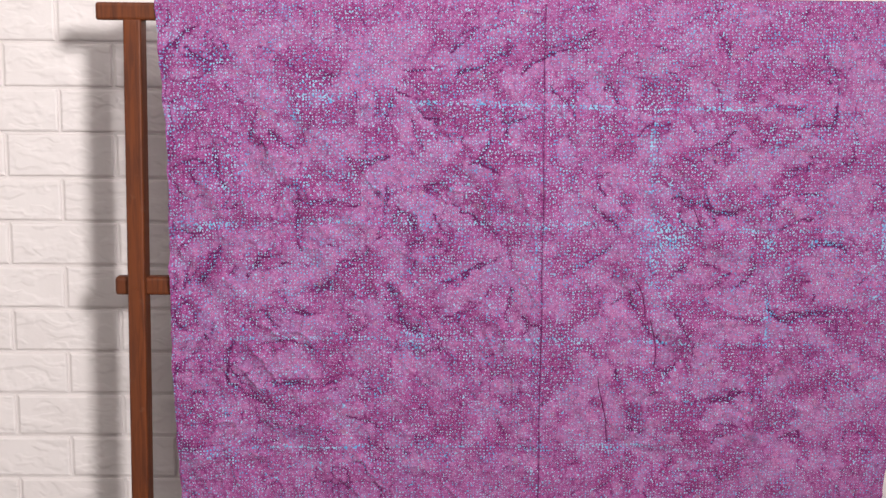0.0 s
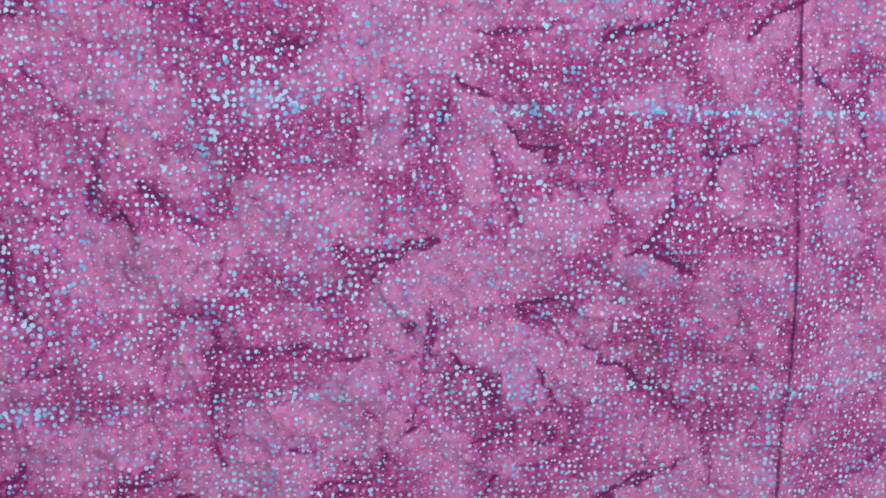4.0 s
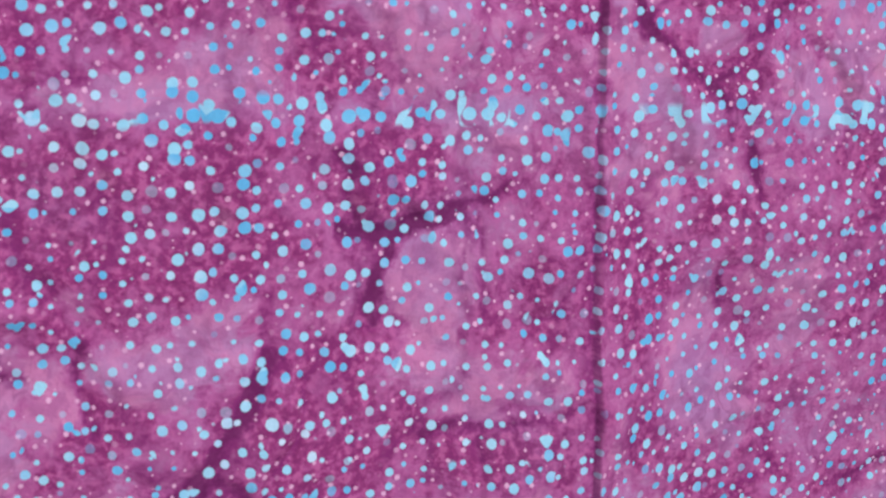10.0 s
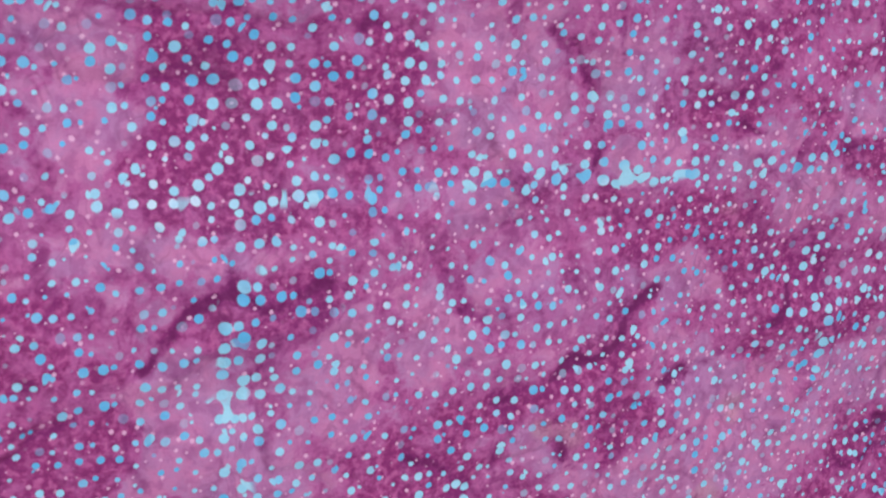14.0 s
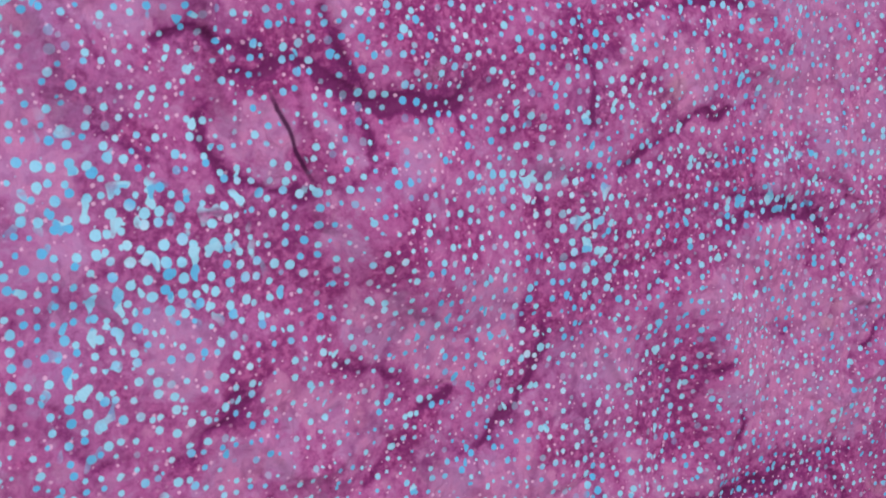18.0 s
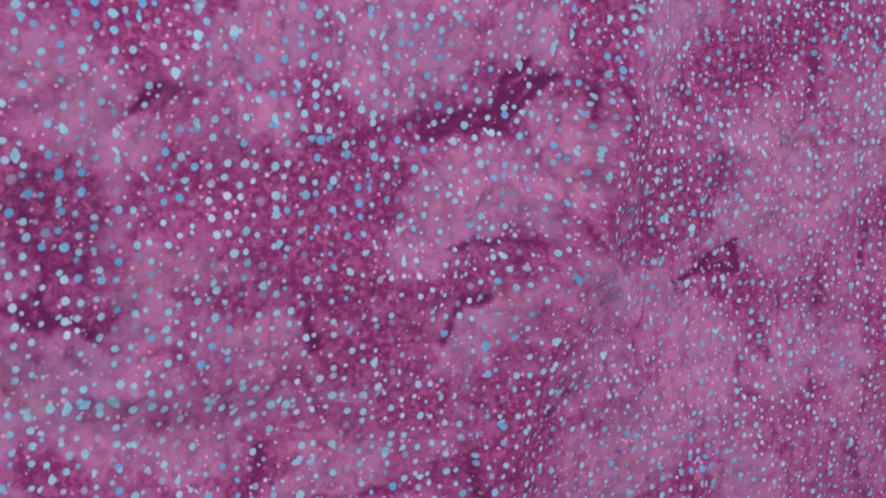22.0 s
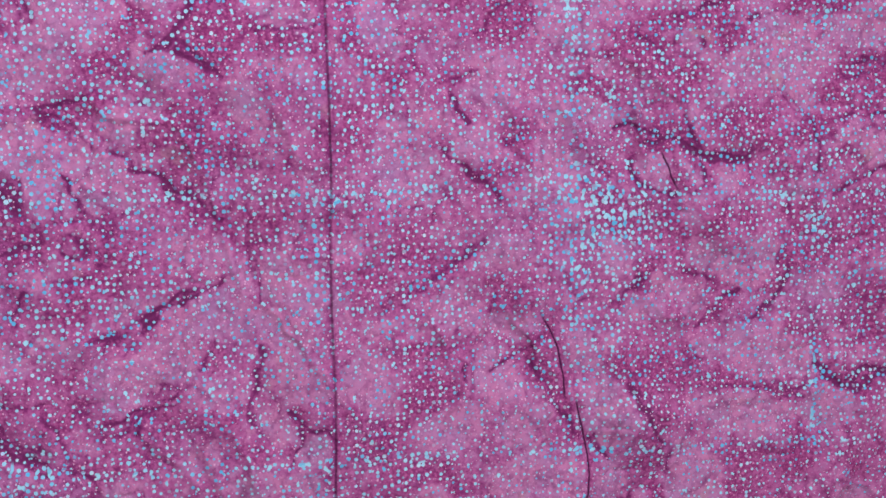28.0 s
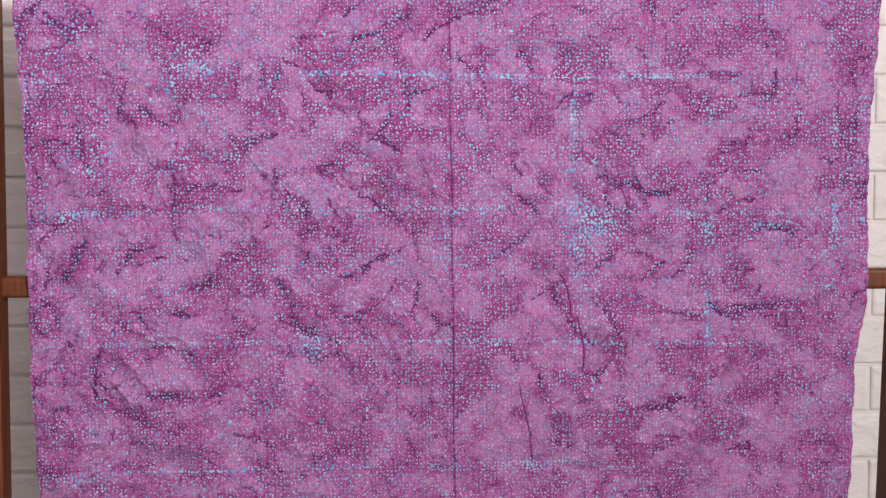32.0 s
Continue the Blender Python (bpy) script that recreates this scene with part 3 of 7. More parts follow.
vein(0.5, (-0.461, 0.002), (-0.439, -0.000), (-0.431, 0.003))
vein(0.5, (-0.434, -0.009), (-0.436, -0.024), (-0.443, -0.038), (-0.447, -0.049))
vein(0.4, (-0.542, -0.034), (-0.527, -0.018), (-0.508, -0.009))
vein(0.5, (-0.414, -0.039), (-0.411, -0.050), (-0.392, -0.057), (-0.382, -0.068))
vein(0.5, (-0.429, -0.061), (-0.422, -0.068))
vein(0.4, (-0.524, -0.070), (-0.506, -0.064))
vein(0.5, (-0.499, -0.071), (-0.496, -0.090), (-0.489, -0.112), (-0.482, -0.122))
vein(0.4, (-0.564, -0.056), (-0.553, -0.064), (-0.542, -0.053))
vein(0.4, (-0.550, -0.090), (-0.525, -0.092))
vein(0.25, (-0.377, -0.046), (-0.344, -0.050))
vein(0.3, (-0.386, -0.113), (-0.371, -0.114))
vein(0.4, (-0.573, 0.006), (-0.559, 0.002))
vein(0.6, (-0.563, -0.034), (-0.562, -0.045))
vein(0.4, (-0.565, -0.078), (-0.567, -0.093))
vein(0.4, (-0.221, 0.047), (-0.199, 0.049), (-0.169, 0.052), (-0.151, 0.060), (-0.143, 0.063))
vein(0.4, (-0.136, 0.052), (-0.117, 0.057))
vein(0.5, (-0.095, 0.060), (-0.088, 0.072), (-0.065, 0.079), (-0.054, 0.086))
vein(0.4, (-0.032, 0.064), (-0.006, 0.072))
vein(0.4, (-0.047, 0.047), (-0.039, 0.057))
vein(0.3, (-0.147, 0.083), (-0.132, 0.090))
vein(0.3, (-0.099, 0.053), (-0.095, 0.027))
vein(0.45, (-0.006, 0.083), (0.009, 0.086), (0.032, 0.094))
vein(0.4, (0.017, 0.075), (0.039, 0.083), (0.054, 0.084))
vein(0.4, (0.258, 0.086), (0.266, 0.072))
vein(0.4, (0.171, 0.049), (0.190, 0.047), (0.213, 0.057), (0.231, 0.060))
vein(0.4, (0.054, 0.038), (0.065, 0.040))
vein(0.6, (0.073, -0.107), (0.088, -0.104))
vein(0.35, (0.031, -0.107), (0.054, -0.098))
vein(0.3, (0.258, 0.053), (0.262, 0.031))
vein(0.6, (0.404, -0.026), (0.423, -0.026))
vein(0.9, (0.422, 0.053), (0.426, 0.042))
vein(0.5, (0.426, 0.053), (0.437, 0.060))
vein(0.5, (0.393, -0.037), (0.408, -0.045))
vein(0.6, (0.451, -0.083), (0.443, -0.079))
vein(0.35, (0.462, -0.037), (0.458, -0.060), (0.455, -0.083))
vein(0.5, (0.517, -0.083), (0.521, -0.102), (0.529, -0.091), (0.521, -0.076))
vein(0.4, (0.528, -0.083), (0.544, -0.102))
vein(0.3, (0.428, -0.105), (0.451, -0.094))
vein(0.2, (0.273, 0.064), (0.296, 0.072), (0.326, 0.072))
vein(0.3, (0.503, 0.072), (0.518, 0.064))
vein(0.3, (0.526, 0.045), (0.549, 0.038))
vein(0.4, (0.430, 0.008), (0.428, -0.015))
vein(0.4, (0.517, -0.117), (0.506, -0.121))
vein(0.7, (-0.499, -0.223), (-0.507, -0.238), (-0.518, -0.257), (-0.533, -0.272))
vein(0.4, (-0.540, -0.234), (-0.544, -0.257), (-0.551, -0.286))
vein(0.6, (-0.466, -0.242), (-0.478, -0.259))
vein(0.6, (-0.425, -0.228), (-0.440, -0.239), (-0.450, -0.256))
vein(0.5, (-0.422, -0.250), (-0.407, -0.247), (-0.389, -0.239))
vein(0.5, (-0.379, -0.146), (-0.357, -0.146), (-0.306, -0.144))
vein(0.5, (-0.376, -0.150), (-0.374, -0.176))
vein(0.4, (-0.373, -0.191), (-0.375, -0.213))
vein(0.4, (-0.490, -0.149), (-0.482, -0.136), (-0.478, -0.127))
vein(0.5, (-0.552, -0.145), (-0.548, -0.134), (-0.555, -0.123))
vein(0.8, (-0.345, -0.277), (-0.334, -0.281), (-0.326, -0.270), (-0.319, -0.262))
vein(0.5, (-0.383, -0.311), (-0.361, -0.315))
vein(0.5, (-0.424, -0.314), (-0.413, -0.333))
vein(0.6, (-0.552, -0.294), (-0.542, -0.305), (-0.531, -0.317))
vein(0.5, (-0.486, -0.302), (-0.483, -0.313))
vein(0.35, (-0.453, -0.318), (-0.439, -0.329))
vein(0.3, (-0.564, -0.316), (-0.568, -0.339))
vein(0.3, (-0.468, -0.314), (-0.461, -0.329))
vein(0.4, (-0.329, -0.210), (-0.314, -0.214))
vein(0.5, (-0.397, -0.265), (-0.393, -0.269))
vein(0.5, (-0.397, -0.292), (-0.390, -0.296))
vein(0.35, (-0.414, -0.198), (-0.418, -0.213))
vein(0.5, (-0.244, -0.124), (-0.244, -0.147), (-0.245, -0.181), (-0.256, -0.195))
vein(0.5, (-0.063, -0.201), (-0.048, -0.208))
vein(0.5, (-0.209, -0.162), (-0.202, -0.173), (-0.198, -0.188))
vein(0.6, (-0.217, -0.205), (-0.206, -0.211), (-0.187, -0.203))
vein(0.4, (-0.157, -0.192), (-0.146, -0.202))
vein(0.6, (-0.292, -0.233), (-0.277, -0.237))
vein(0.55, (-0.151, -0.272), (-0.135, -0.260), (-0.116, -0.249), (-0.105, -0.242), (-0.090, -0.238))
vein(0.4, (-0.278, -0.278), (-0.252, -0.286))
vein(0.5, (-0.241, -0.275), (-0.233, -0.290), (-0.222, -0.301), (-0.226, -0.320), (-0.219, -0.332))
vein(0.55, (-0.238, -0.331), (-0.211, -0.329), (-0.200, -0.343))
vein(0.35, (-0.056, -0.284), (-0.060, -0.311), (-0.053, -0.337))
vein(0.4, (-0.128, -0.321), (-0.113, -0.314))
vein(0.5, (-0.117, -0.299), (-0.106, -0.299))
vein(0.5, (-0.301, -0.319), (-0.286, -0.331))
vein(0.3, (-0.056, -0.223), (-0.054, -0.246))
vein(0.3, (-0.268, -0.147), (-0.254, -0.158))
vein(0.3, (-0.144, -0.332), (-0.121, -0.321))
vein(0.55, (0.073, -0.156), (0.088, -0.164), (0.099, -0.175))
vein(0.5, (0.111, -0.149), (0.122, -0.142))
vein(0.5, (0.069, -0.232), (0.084, -0.221), (0.096, -0.213))
vein(0.4, (0.031, -0.251), (0.050, -0.239))
vein(0.4, (0.073, -0.278), (0.084, -0.266))
vein(0.4, (0.039, -0.190), (0.054, -0.188))
vein(0.7, (0.449, -0.205), (0.453, -0.216))
vein(0.5, (0.506, -0.159), (0.518, -0.148), (0.530, -0.143))
vein(0.5, (0.377, -0.315), (0.423, -0.316), (0.454, -0.312), (0.470, -0.309))
vein(0.7, (0.462, -0.313), (0.466, -0.305))
vein(0.4, (0.515, -0.190), (0.522, -0.182))
vein(0.4, (0.477, -0.266), (0.489, -0.259))
vein(0.3, (0.446, -0.289), (0.454, -0.274))
vein(0.8, (-0.540, -0.388), (-0.551, -0.399), (-0.563, -0.410), (-0.565, -0.422))
vein(0.6, (-0.522, -0.385), (-0.522, -0.407))
vein(0.55, (-0.481, -0.389), (-0.483, -0.415), (-0.475, -0.431), (-0.460, -0.442), (-0.430, -0.458), (-0.416, -0.466))
vein(0.45, (-0.463, -0.416), (-0.448, -0.408), (-0.440, -0.401))
vein(0.75, (-0.419, -0.424), (-0.385, -0.427), (-0.352, -0.429), (-0.333, -0.425))
vein(0.4, (-0.488, -0.370), (-0.477, -0.378))
vein(0.5, (-0.414, -0.378), (-0.399, -0.371))
vein(0.4, (-0.339, -0.372), (-0.324, -0.380))
vein(0.5, (-0.401, -0.497), (-0.386, -0.489))
vein(0.4, (-0.349, -0.498), (-0.319, -0.506))
vein(0.5, (-0.517, -0.491), (-0.509, -0.487))
vein(0.6, (-0.536, -0.529), (-0.521, -0.525))
vein(0.35, (-0.501, -0.468), (-0.483, -0.476))
vein(0.4, (-0.485, -0.553), (-0.470, -0.538))
vein(0.35, (-0.521, -0.354), (-0.510, -0.377))
vein(0.4, (-0.321, -0.402), (-0.310, -0.395))
vein(0.5, (-0.538, -0.464), (-0.546, -0.475))
vein(0.4, (-0.386, -0.451), (-0.371, -0.459))
vein(0.4, (-0.342, -0.532), (-0.312, -0.529))
vein(0.25, (-0.444, -0.386), (-0.466, -0.393))
vein(0.3, (-0.439, -0.523), (-0.432, -0.515))
vein(0.5, (-0.289, -0.483), (-0.266, -0.487), (-0.259, -0.491))
vein(0.35, (-0.236, -0.484), (-0.210, -0.487))
vein(0.35, (-0.251, -0.503), (-0.237, -0.530))
vein(0.4, (-0.130, -0.478), (-0.130, -0.497))
vein(0.4, (-0.134, -0.505), (-0.142, -0.520))
vein(0.4, (-0.125, -0.382), (-0.110, -0.379))
vein(0.4, (-0.091, -0.387), (-0.080, -0.379))
vein(0.5, (-0.190, -0.458), (-0.187, -0.473))
vein(0.5, (-0.182, -0.431), (-0.171, -0.437))
vein(0.6, (-0.039, -0.522), (-0.024, -0.530))
vein(0.35, (-0.076, -0.444), (-0.061, -0.456), (-0.046, -0.456))
vein(0.3, (-0.235, -0.388), (-0.237, -0.411))
vein(0.6, (-0.195, -0.512), (-0.180, -0.508))
vein(0.6, (-0.099, -0.429), (-0.095, -0.425))
vein(0.3, (-0.080, -0.406), (-0.078, -0.421))
vein(0.3, (-0.069, -0.522), (-0.062, -0.537))
vein(0.3, (-0.085, -0.514), (-0.076, -0.529))
vein(0.3, (-0.296, -0.479), (-0.295, -0.495))
vein(0.3, (-0.144, -0.382), (-0.129, -0.390))
vein(0.4, (0.030, -0.492), (0.038, -0.489))
vein(0.5, (-0.008, -0.503), (-0.001, -0.519))
vein(0.4, (0.019, -0.515), (0.038, -0.535))
vein(0.4, (0.045, -0.555), (0.057, -0.547))
vein(0.4, (0.481, -0.508), (0.504, -0.500))
vein(0.5, (0.504, -0.492), (0.500, -0.484))
vein(0.3, (0.506, -0.391), (0.518, -0.399))
vein(0.5, (0.488, -0.437), (0.480, -0.433))
vein(0.4, (0.469, -0.515), (0.473, -0.504))
vein(0.4, (0.427, -0.570), (0.434, -0.562))
dusk(-0.568, 0.068, 0.014, 0.022)
dusk(-0.515, 0.009, 0.029, 0.018)
dusk(-0.368, 0.068, 0.037, 0.018)
dusk(-0.328, 0.042, 0.022, 0.015)
dusk(-0.384, 0.017, 0.015, 0.015)
dusk(-0.434, 0.046, 0.018, 0.015)
dusk(-0.543, -0.067, 0.022, 0.015)
dusk(-0.478, -0.097, 0.022, 0.015)
dusk(-0.422, -0.061, 0.018, 0.015)
dusk(-0.536, -0.101, 0.022, 0.015)
dusk(-0.199, 0.046, 0.015, 0.009)
dusk(-0.020, 0.090, 0.022, 0.011)
dusk(0.084, -0.108, 0.023, 0.011)
dusk(-0.006, 0.083, 0.015, 0.011)
dusk(0.380, 0.053, 0.031, 0.022)
dusk(0.412, -0.026, 0.019, 0.011)
dusk(0.443, -0.083, 0.015, 0.011)
dusk(0.525, -0.083, 0.019, 0.023)
dusk(0.380, 0.087, 0.015, 0.011)
dusk(0.533, 0.075, 0.019, 0.023)
dusk(0.327, 0.053, 0.023, 0.019)
dusk(0.474, -0.083, 0.023, 0.015)
dusk(0.542, 0.038, 0.012, 0.023)
dusk(0.520, -0.030, 0.009, 0.011)
dusk(-0.548, -0.145, 0.018, 0.015)
dusk(-0.431, -0.146, 0.029, 0.019)
dusk(-0.358, -0.161, 0.022, 0.015)
dusk(-0.506, -0.197, 0.022, 0.015)
dusk(-0.426, -0.235, 0.030, 0.015)
dusk(-0.330, -0.277, 0.022, 0.015)
dusk(-0.542, -0.305, 0.018, 0.015)
dusk(-0.390, -0.318, 0.026, 0.015)
dusk(-0.439, -0.168, 0.029, 0.011)
dusk(-0.476, -0.194, 0.029, 0.015)
dusk(-0.366, -0.206, 0.019, 0.011)
dusk(-0.343, -0.154, 0.022, 0.009)
dusk(-0.486, -0.306, 0.015, 0.011)
dusk(-0.405, -0.288, 0.022, 0.011)
dusk(-0.285, -0.244, 0.030, 0.019)
dusk(-0.173, -0.245, 0.034, 0.019)
dusk(-0.128, -0.261, 0.023, 0.015)
dusk(-0.097, -0.178, 0.015, 0.011)
dusk(-0.052, -0.193, 0.026, 0.011)
dusk(-0.202, -0.200, 0.022, 0.015)
dusk(-0.159, -0.313, 0.038, 0.019)
dusk(-0.098, -0.329, 0.030, 0.015)
dusk(-0.226, -0.305, 0.022, 0.019)
dusk(-0.127, -0.215, 0.030, 0.019)
dusk(-0.301, -0.304, 0.019, 0.015)
dusk(-0.255, -0.237, 0.015, 0.011)
dusk(-0.188, -0.290, 0.019, 0.015)
dusk(0.099, -0.168, 0.019, 0.011)
dusk(0.046, -0.270, 0.023, 0.011)
dusk(0.009, -0.141, 0.023, 0.015)
dusk(0.122, -0.142, 0.019, 0.011)
dusk(0.069, -0.224, 0.023, 0.011)
dusk(0.061, -0.285, 0.023, 0.011)
dusk(0.107, -0.248, 0.027, 0.015)
dusk(0.016, -0.239, 0.023, 0.023)
dusk(0.054, -0.217, 0.023, 0.015)
dusk(0.477, -0.236, 0.023, 0.012)
dusk(0.522, -0.152, 0.023, 0.011)
dusk(0.462, -0.309, 0.020, 0.009)
dusk(0.494, -0.328, 0.031, 0.016)
dusk(0.545, -0.152, 0.012, 0.015)
dusk(0.485, -0.266, 0.016, 0.012)
dusk(0.508, -0.228, 0.016, 0.019)
dusk(-0.551, -0.399, 0.015, 0.011)
dusk(-0.477, -0.385, 0.015, 0.019)
dusk(-0.525, -0.392, 0.011, 0.015)
dusk(-0.378, -0.425, 0.037, 0.009)
dusk(-0.535, -0.483, 0.022, 0.015)
dusk(-0.529, -0.517, 0.026, 0.011)
dusk(-0.431, -0.485, 0.030, 0.011)
dusk(-0.414, -0.378, 0.019, 0.011)
dusk(-0.332, -0.364, 0.022, 0.011)
dusk(-0.321, -0.399, 0.015, 0.015)
dusk(-0.349, -0.501, 0.023, 0.012)
dusk(-0.439, -0.523, 0.022, 0.011)
dusk(-0.563, -0.429, 0.009, 0.011)
dusk(-0.467, -0.435, 0.015, 0.009)
dusk(-0.335, -0.532, 0.023, 0.012)
dusk(-0.477, -0.545, 0.019, 0.009)
dusk(-0.513, -0.491, 0.022, 0.011)
dusk(-0.364, -0.471, 0.030, 0.015)
dusk(-0.542, -0.460, 0.019, 0.011)
dusk(-0.294, -0.357, 0.022, 0.015)
dusk(-0.310, -0.410, 0.015, 0.019)
dusk(-0.189, -0.374, 0.019, 0.011)
dusk(-0.137, -0.397, 0.030, 0.019)
dusk(-0.175, -0.443, 0.026, 0.019)
dusk(-0.259, -0.480, 0.026, 0.012)
dusk(-0.183, -0.504, 0.027, 0.015)
dusk(-0.069, -0.498, 0.031, 0.019)
dusk(-0.084, -0.383, 0.023, 0.011)
dusk(-0.236, -0.496, 0.030, 0.012)
dusk(-0.145, -0.497, 0.023, 0.019)
dusk(-0.250, -0.442, 0.019, 0.011)
dusk(-0.085, -0.529, 0.038, 0.012)
dusk(-0.259, -0.526, 0.026, 0.012)
dusk(-0.039, -0.460, 0.023, 0.009)
dusk(-0.130, -0.444, 0.030, 0.015)
dusk(-0.191, -0.473, 0.023, 0.015)
dusk(-0.288, -0.453, 0.019, 0.011)
dusk(-0.061, -0.452, 0.023, 0.012)
dusk(-0.144, -0.352, 0.030, 0.011)
dusk(-0.031, -0.530, 0.015, 0.009)
dusk(-0.038, -0.391, 0.019, 0.015)
dusk(0.030, -0.477, 0.019, 0.009)
dusk(0.045, -0.547, 0.027, 0.012)
dusk(0.007, -0.531, 0.023, 0.009)
dusk(0.486, -0.367, 0.024, 0.012)
dusk(0.479, -0.414, 0.024, 0.016)
dusk(0.504, -0.453, 0.016, 0.016)
dusk(0.489, -0.496, 0.028, 0.009)
dusk(0.526, -0.383, 0.012, 0.019)
dusk(0.520, -0.500, 0.012, 0.016)
dusk(0.434, -0.562, 0.020, 0.009)
dusk(0.489, -0.539, 0.028, 0.012)
pale(-0.492, 0.042, 0.036, 0.011)
pale(-0.455, 0.075, 0.018, 0.015)
pale(-0.406, 0.009, 0.018, 0.015)
pale(-0.540, 0.042, 0.022, 0.009)
pale(-0.563, -0.020, 0.009, 0.015)
pale(-0.401, -0.094, 0.029, 0.015)
pale(-0.445, -0.094, 0.022, 0.018)
pale(-0.518, -0.108, 0.015, 0.015)
pale(-0.265, 0.075, 0.037, 0.018)
pale(-0.280, 0.042, 0.029, 0.015)
pale(-0.140, 0.072, 0.022, 0.011)
pale(-0.047, 0.038, 0.015, 0.011)
pale(-0.028, 0.046, 0.015, 0.011)
pale(0.069, 0.042, 0.015, 0.019)
pale(0.024, 0.064, 0.030, 0.011)
pale(0.167, 0.053, 0.023, 0.007)
pale(0.235, 0.079, 0.011, 0.009)
pale(0.077, 0.079, 0.019, 0.011)
pale(0.054, 0.053, 0.011, 0.009)
pale(0.099, -0.096, 0.015, 0.011)
pale(0.472, 0.053, 0.038, 0.015)
pale(0.481, 0.008, 0.031, 0.019)
pale(0.489, -0.026, 0.031, 0.015)
pale(0.357, 0.075, 0.019, 0.011)
pale(0.449, 0.087, 0.023, 0.009)
pale(0.434, 0.004, 0.015, 0.015)
pale(0.467, -0.113, 0.023, 0.015)
pale(0.495, 0.079, 0.012, 0.009)
pale(0.551, -0.023, 0.006, 0.009)
pale(-0.526, -0.145, 0.022, 0.019)
pale(-0.395, -0.191, 0.015, 0.009)
pale(-0.395, -0.161, 0.018, 0.019)
pale(-0.343, -0.195, 0.030, 0.015)
pale(-0.455, -0.213, 0.022, 0.015)
pale(-0.337, -0.236, 0.022, 0.023)
pale(-0.441, -0.284, 0.030, 0.015)
pale(-0.367, -0.258, 0.030, 0.019)
pale(-0.471, -0.272, 0.022, 0.015)
pale(-0.558, -0.219, 0.011, 0.015)
pale(-0.521, -0.219, 0.015, 0.015)
pale(-0.509, -0.324, 0.022, 0.011)
pale(-0.353, -0.334, 0.030, 0.009)
pale(-0.537, -0.275, 0.015, 0.011)
pale(-0.142, -0.181, 0.022, 0.009)
pale(-0.188, -0.230, 0.015, 0.011)
pale(-0.232, -0.222, 0.022, 0.015)
pale(-0.083, -0.253, 0.023, 0.015)
pale(-0.067, -0.223, 0.015, 0.011)
pale(-0.037, -0.239, 0.019, 0.019)
pale(-0.256, -0.305, 0.022, 0.015)
pale(-0.203, -0.283, 0.015, 0.011)
pale(-0.105, -0.215, 0.015, 0.011)
pale(-0.269, -0.199, 0.015, 0.015)
pale(-0.083, -0.307, 0.015, 0.011)
pale(-0.248, -0.259, 0.015, 0.011)
pale(-0.306, -0.199, 0.015, 0.015)
pale(-0.136, -0.291, 0.015, 0.011)
pale(0.046, -0.164, 0.023, 0.011)
pale(0.061, -0.134, 0.019, 0.011)
pale(0.130, -0.179, 0.015, 0.011)
pale(0.107, -0.217, 0.019, 0.011)
pale(0.069, -0.255, 0.019, 0.009)
pale(0.115, -0.271, 0.015, 0.009)
pale(0.008, -0.216, 0.011, 0.011)
pale(0.437, -0.166, 0.031, 0.015)
pale(0.476, -0.190, 0.016, 0.009)
pale(0.514, -0.167, 0.012, 0.011)
pale(0.523, -0.205, 0.012, 0.009)
pale(0.531, -0.236, 0.016, 0.015)
pale(0.470, -0.289, 0.016, 0.012)
pale(0.533, -0.329, 0.016, 0.019)
pale(-0.543, -0.362, 0.018, 0.011)
pale(-0.544, -0.415, 0.015, 0.009)
pale(-0.506, -0.362, 0.011, 0.019)
pale(-0.451, -0.397, 0.015, 0.011)
pale(-0.452, -0.423, 0.019, 0.009)
pale(-0.347, -0.395, 0.030, 0.015)
pale(-0.512, -0.430, 0.022, 0.009)
pale(-0.460, -0.458, 0.030, 0.009)
pale(-0.371, -0.448, 0.015, 0.008)
pale(-0.384, -0.379, 0.015, 0.011)
pale(-0.491, -0.514, 0.022, 0.015)
pale(-0.455, -0.538, 0.022, 0.009)
pale(-0.537, -0.552, 0.015, 0.009)
pale(-0.395, -0.524, 0.022, 0.009)
pale(-0.326, -0.441, 0.011, 0.011)
pale(-0.421, -0.356, 0.015, 0.009)
pale(-0.487, -0.491, 0.015, 0.008)
pale(-0.358, -0.555, 0.023, 0.008)
pale(-0.280, -0.388, 0.019, 0.019)
pale(-0.212, -0.396, 0.019, 0.019)
pale(-0.288, -0.426, 0.019, 0.011)
pale(-0.160, -0.420, 0.023, 0.011)
pale(-0.069, -0.433, 0.015, 0.012)
pale(-0.092, -0.467, 0.015, 0.012)
pale(-0.099, -0.421, 0.009, 0.006)
pale(-0.236, -0.453, 0.015, 0.009)
pale(-0.229, -0.519, 0.019, 0.012)
pale(-0.297, -0.522, 0.015, 0.012)
pale(-0.153, -0.466, 0.019, 0.009)
pale(-0.274, -0.499, 0.019, 0.009)
pale(-0.190, -0.404, 0.015, 0.009)
pale(-0.062, -0.537, 0.015, 0.012)
pale(-0.130, -0.536, 0.015, 0.009)
pale(-0.054, -0.483, 0.019, 0.012)
pale(-0.107, -0.506, 0.015, 0.012)
pale(-0.039, -0.499, 0.015, 0.015)
pale(-0.282, -0.549, 0.023, 0.009)
pale(-0.191, -0.550, 0.023, 0.012)
pale(-0.144, -0.367, 0.015, 0.008)
pale(-0.220, -0.427, 0.011, 0.008)
pale(-0.046, -0.368, 0.015, 0.009)
pale(0.023, -0.461, 0.019, 0.012)
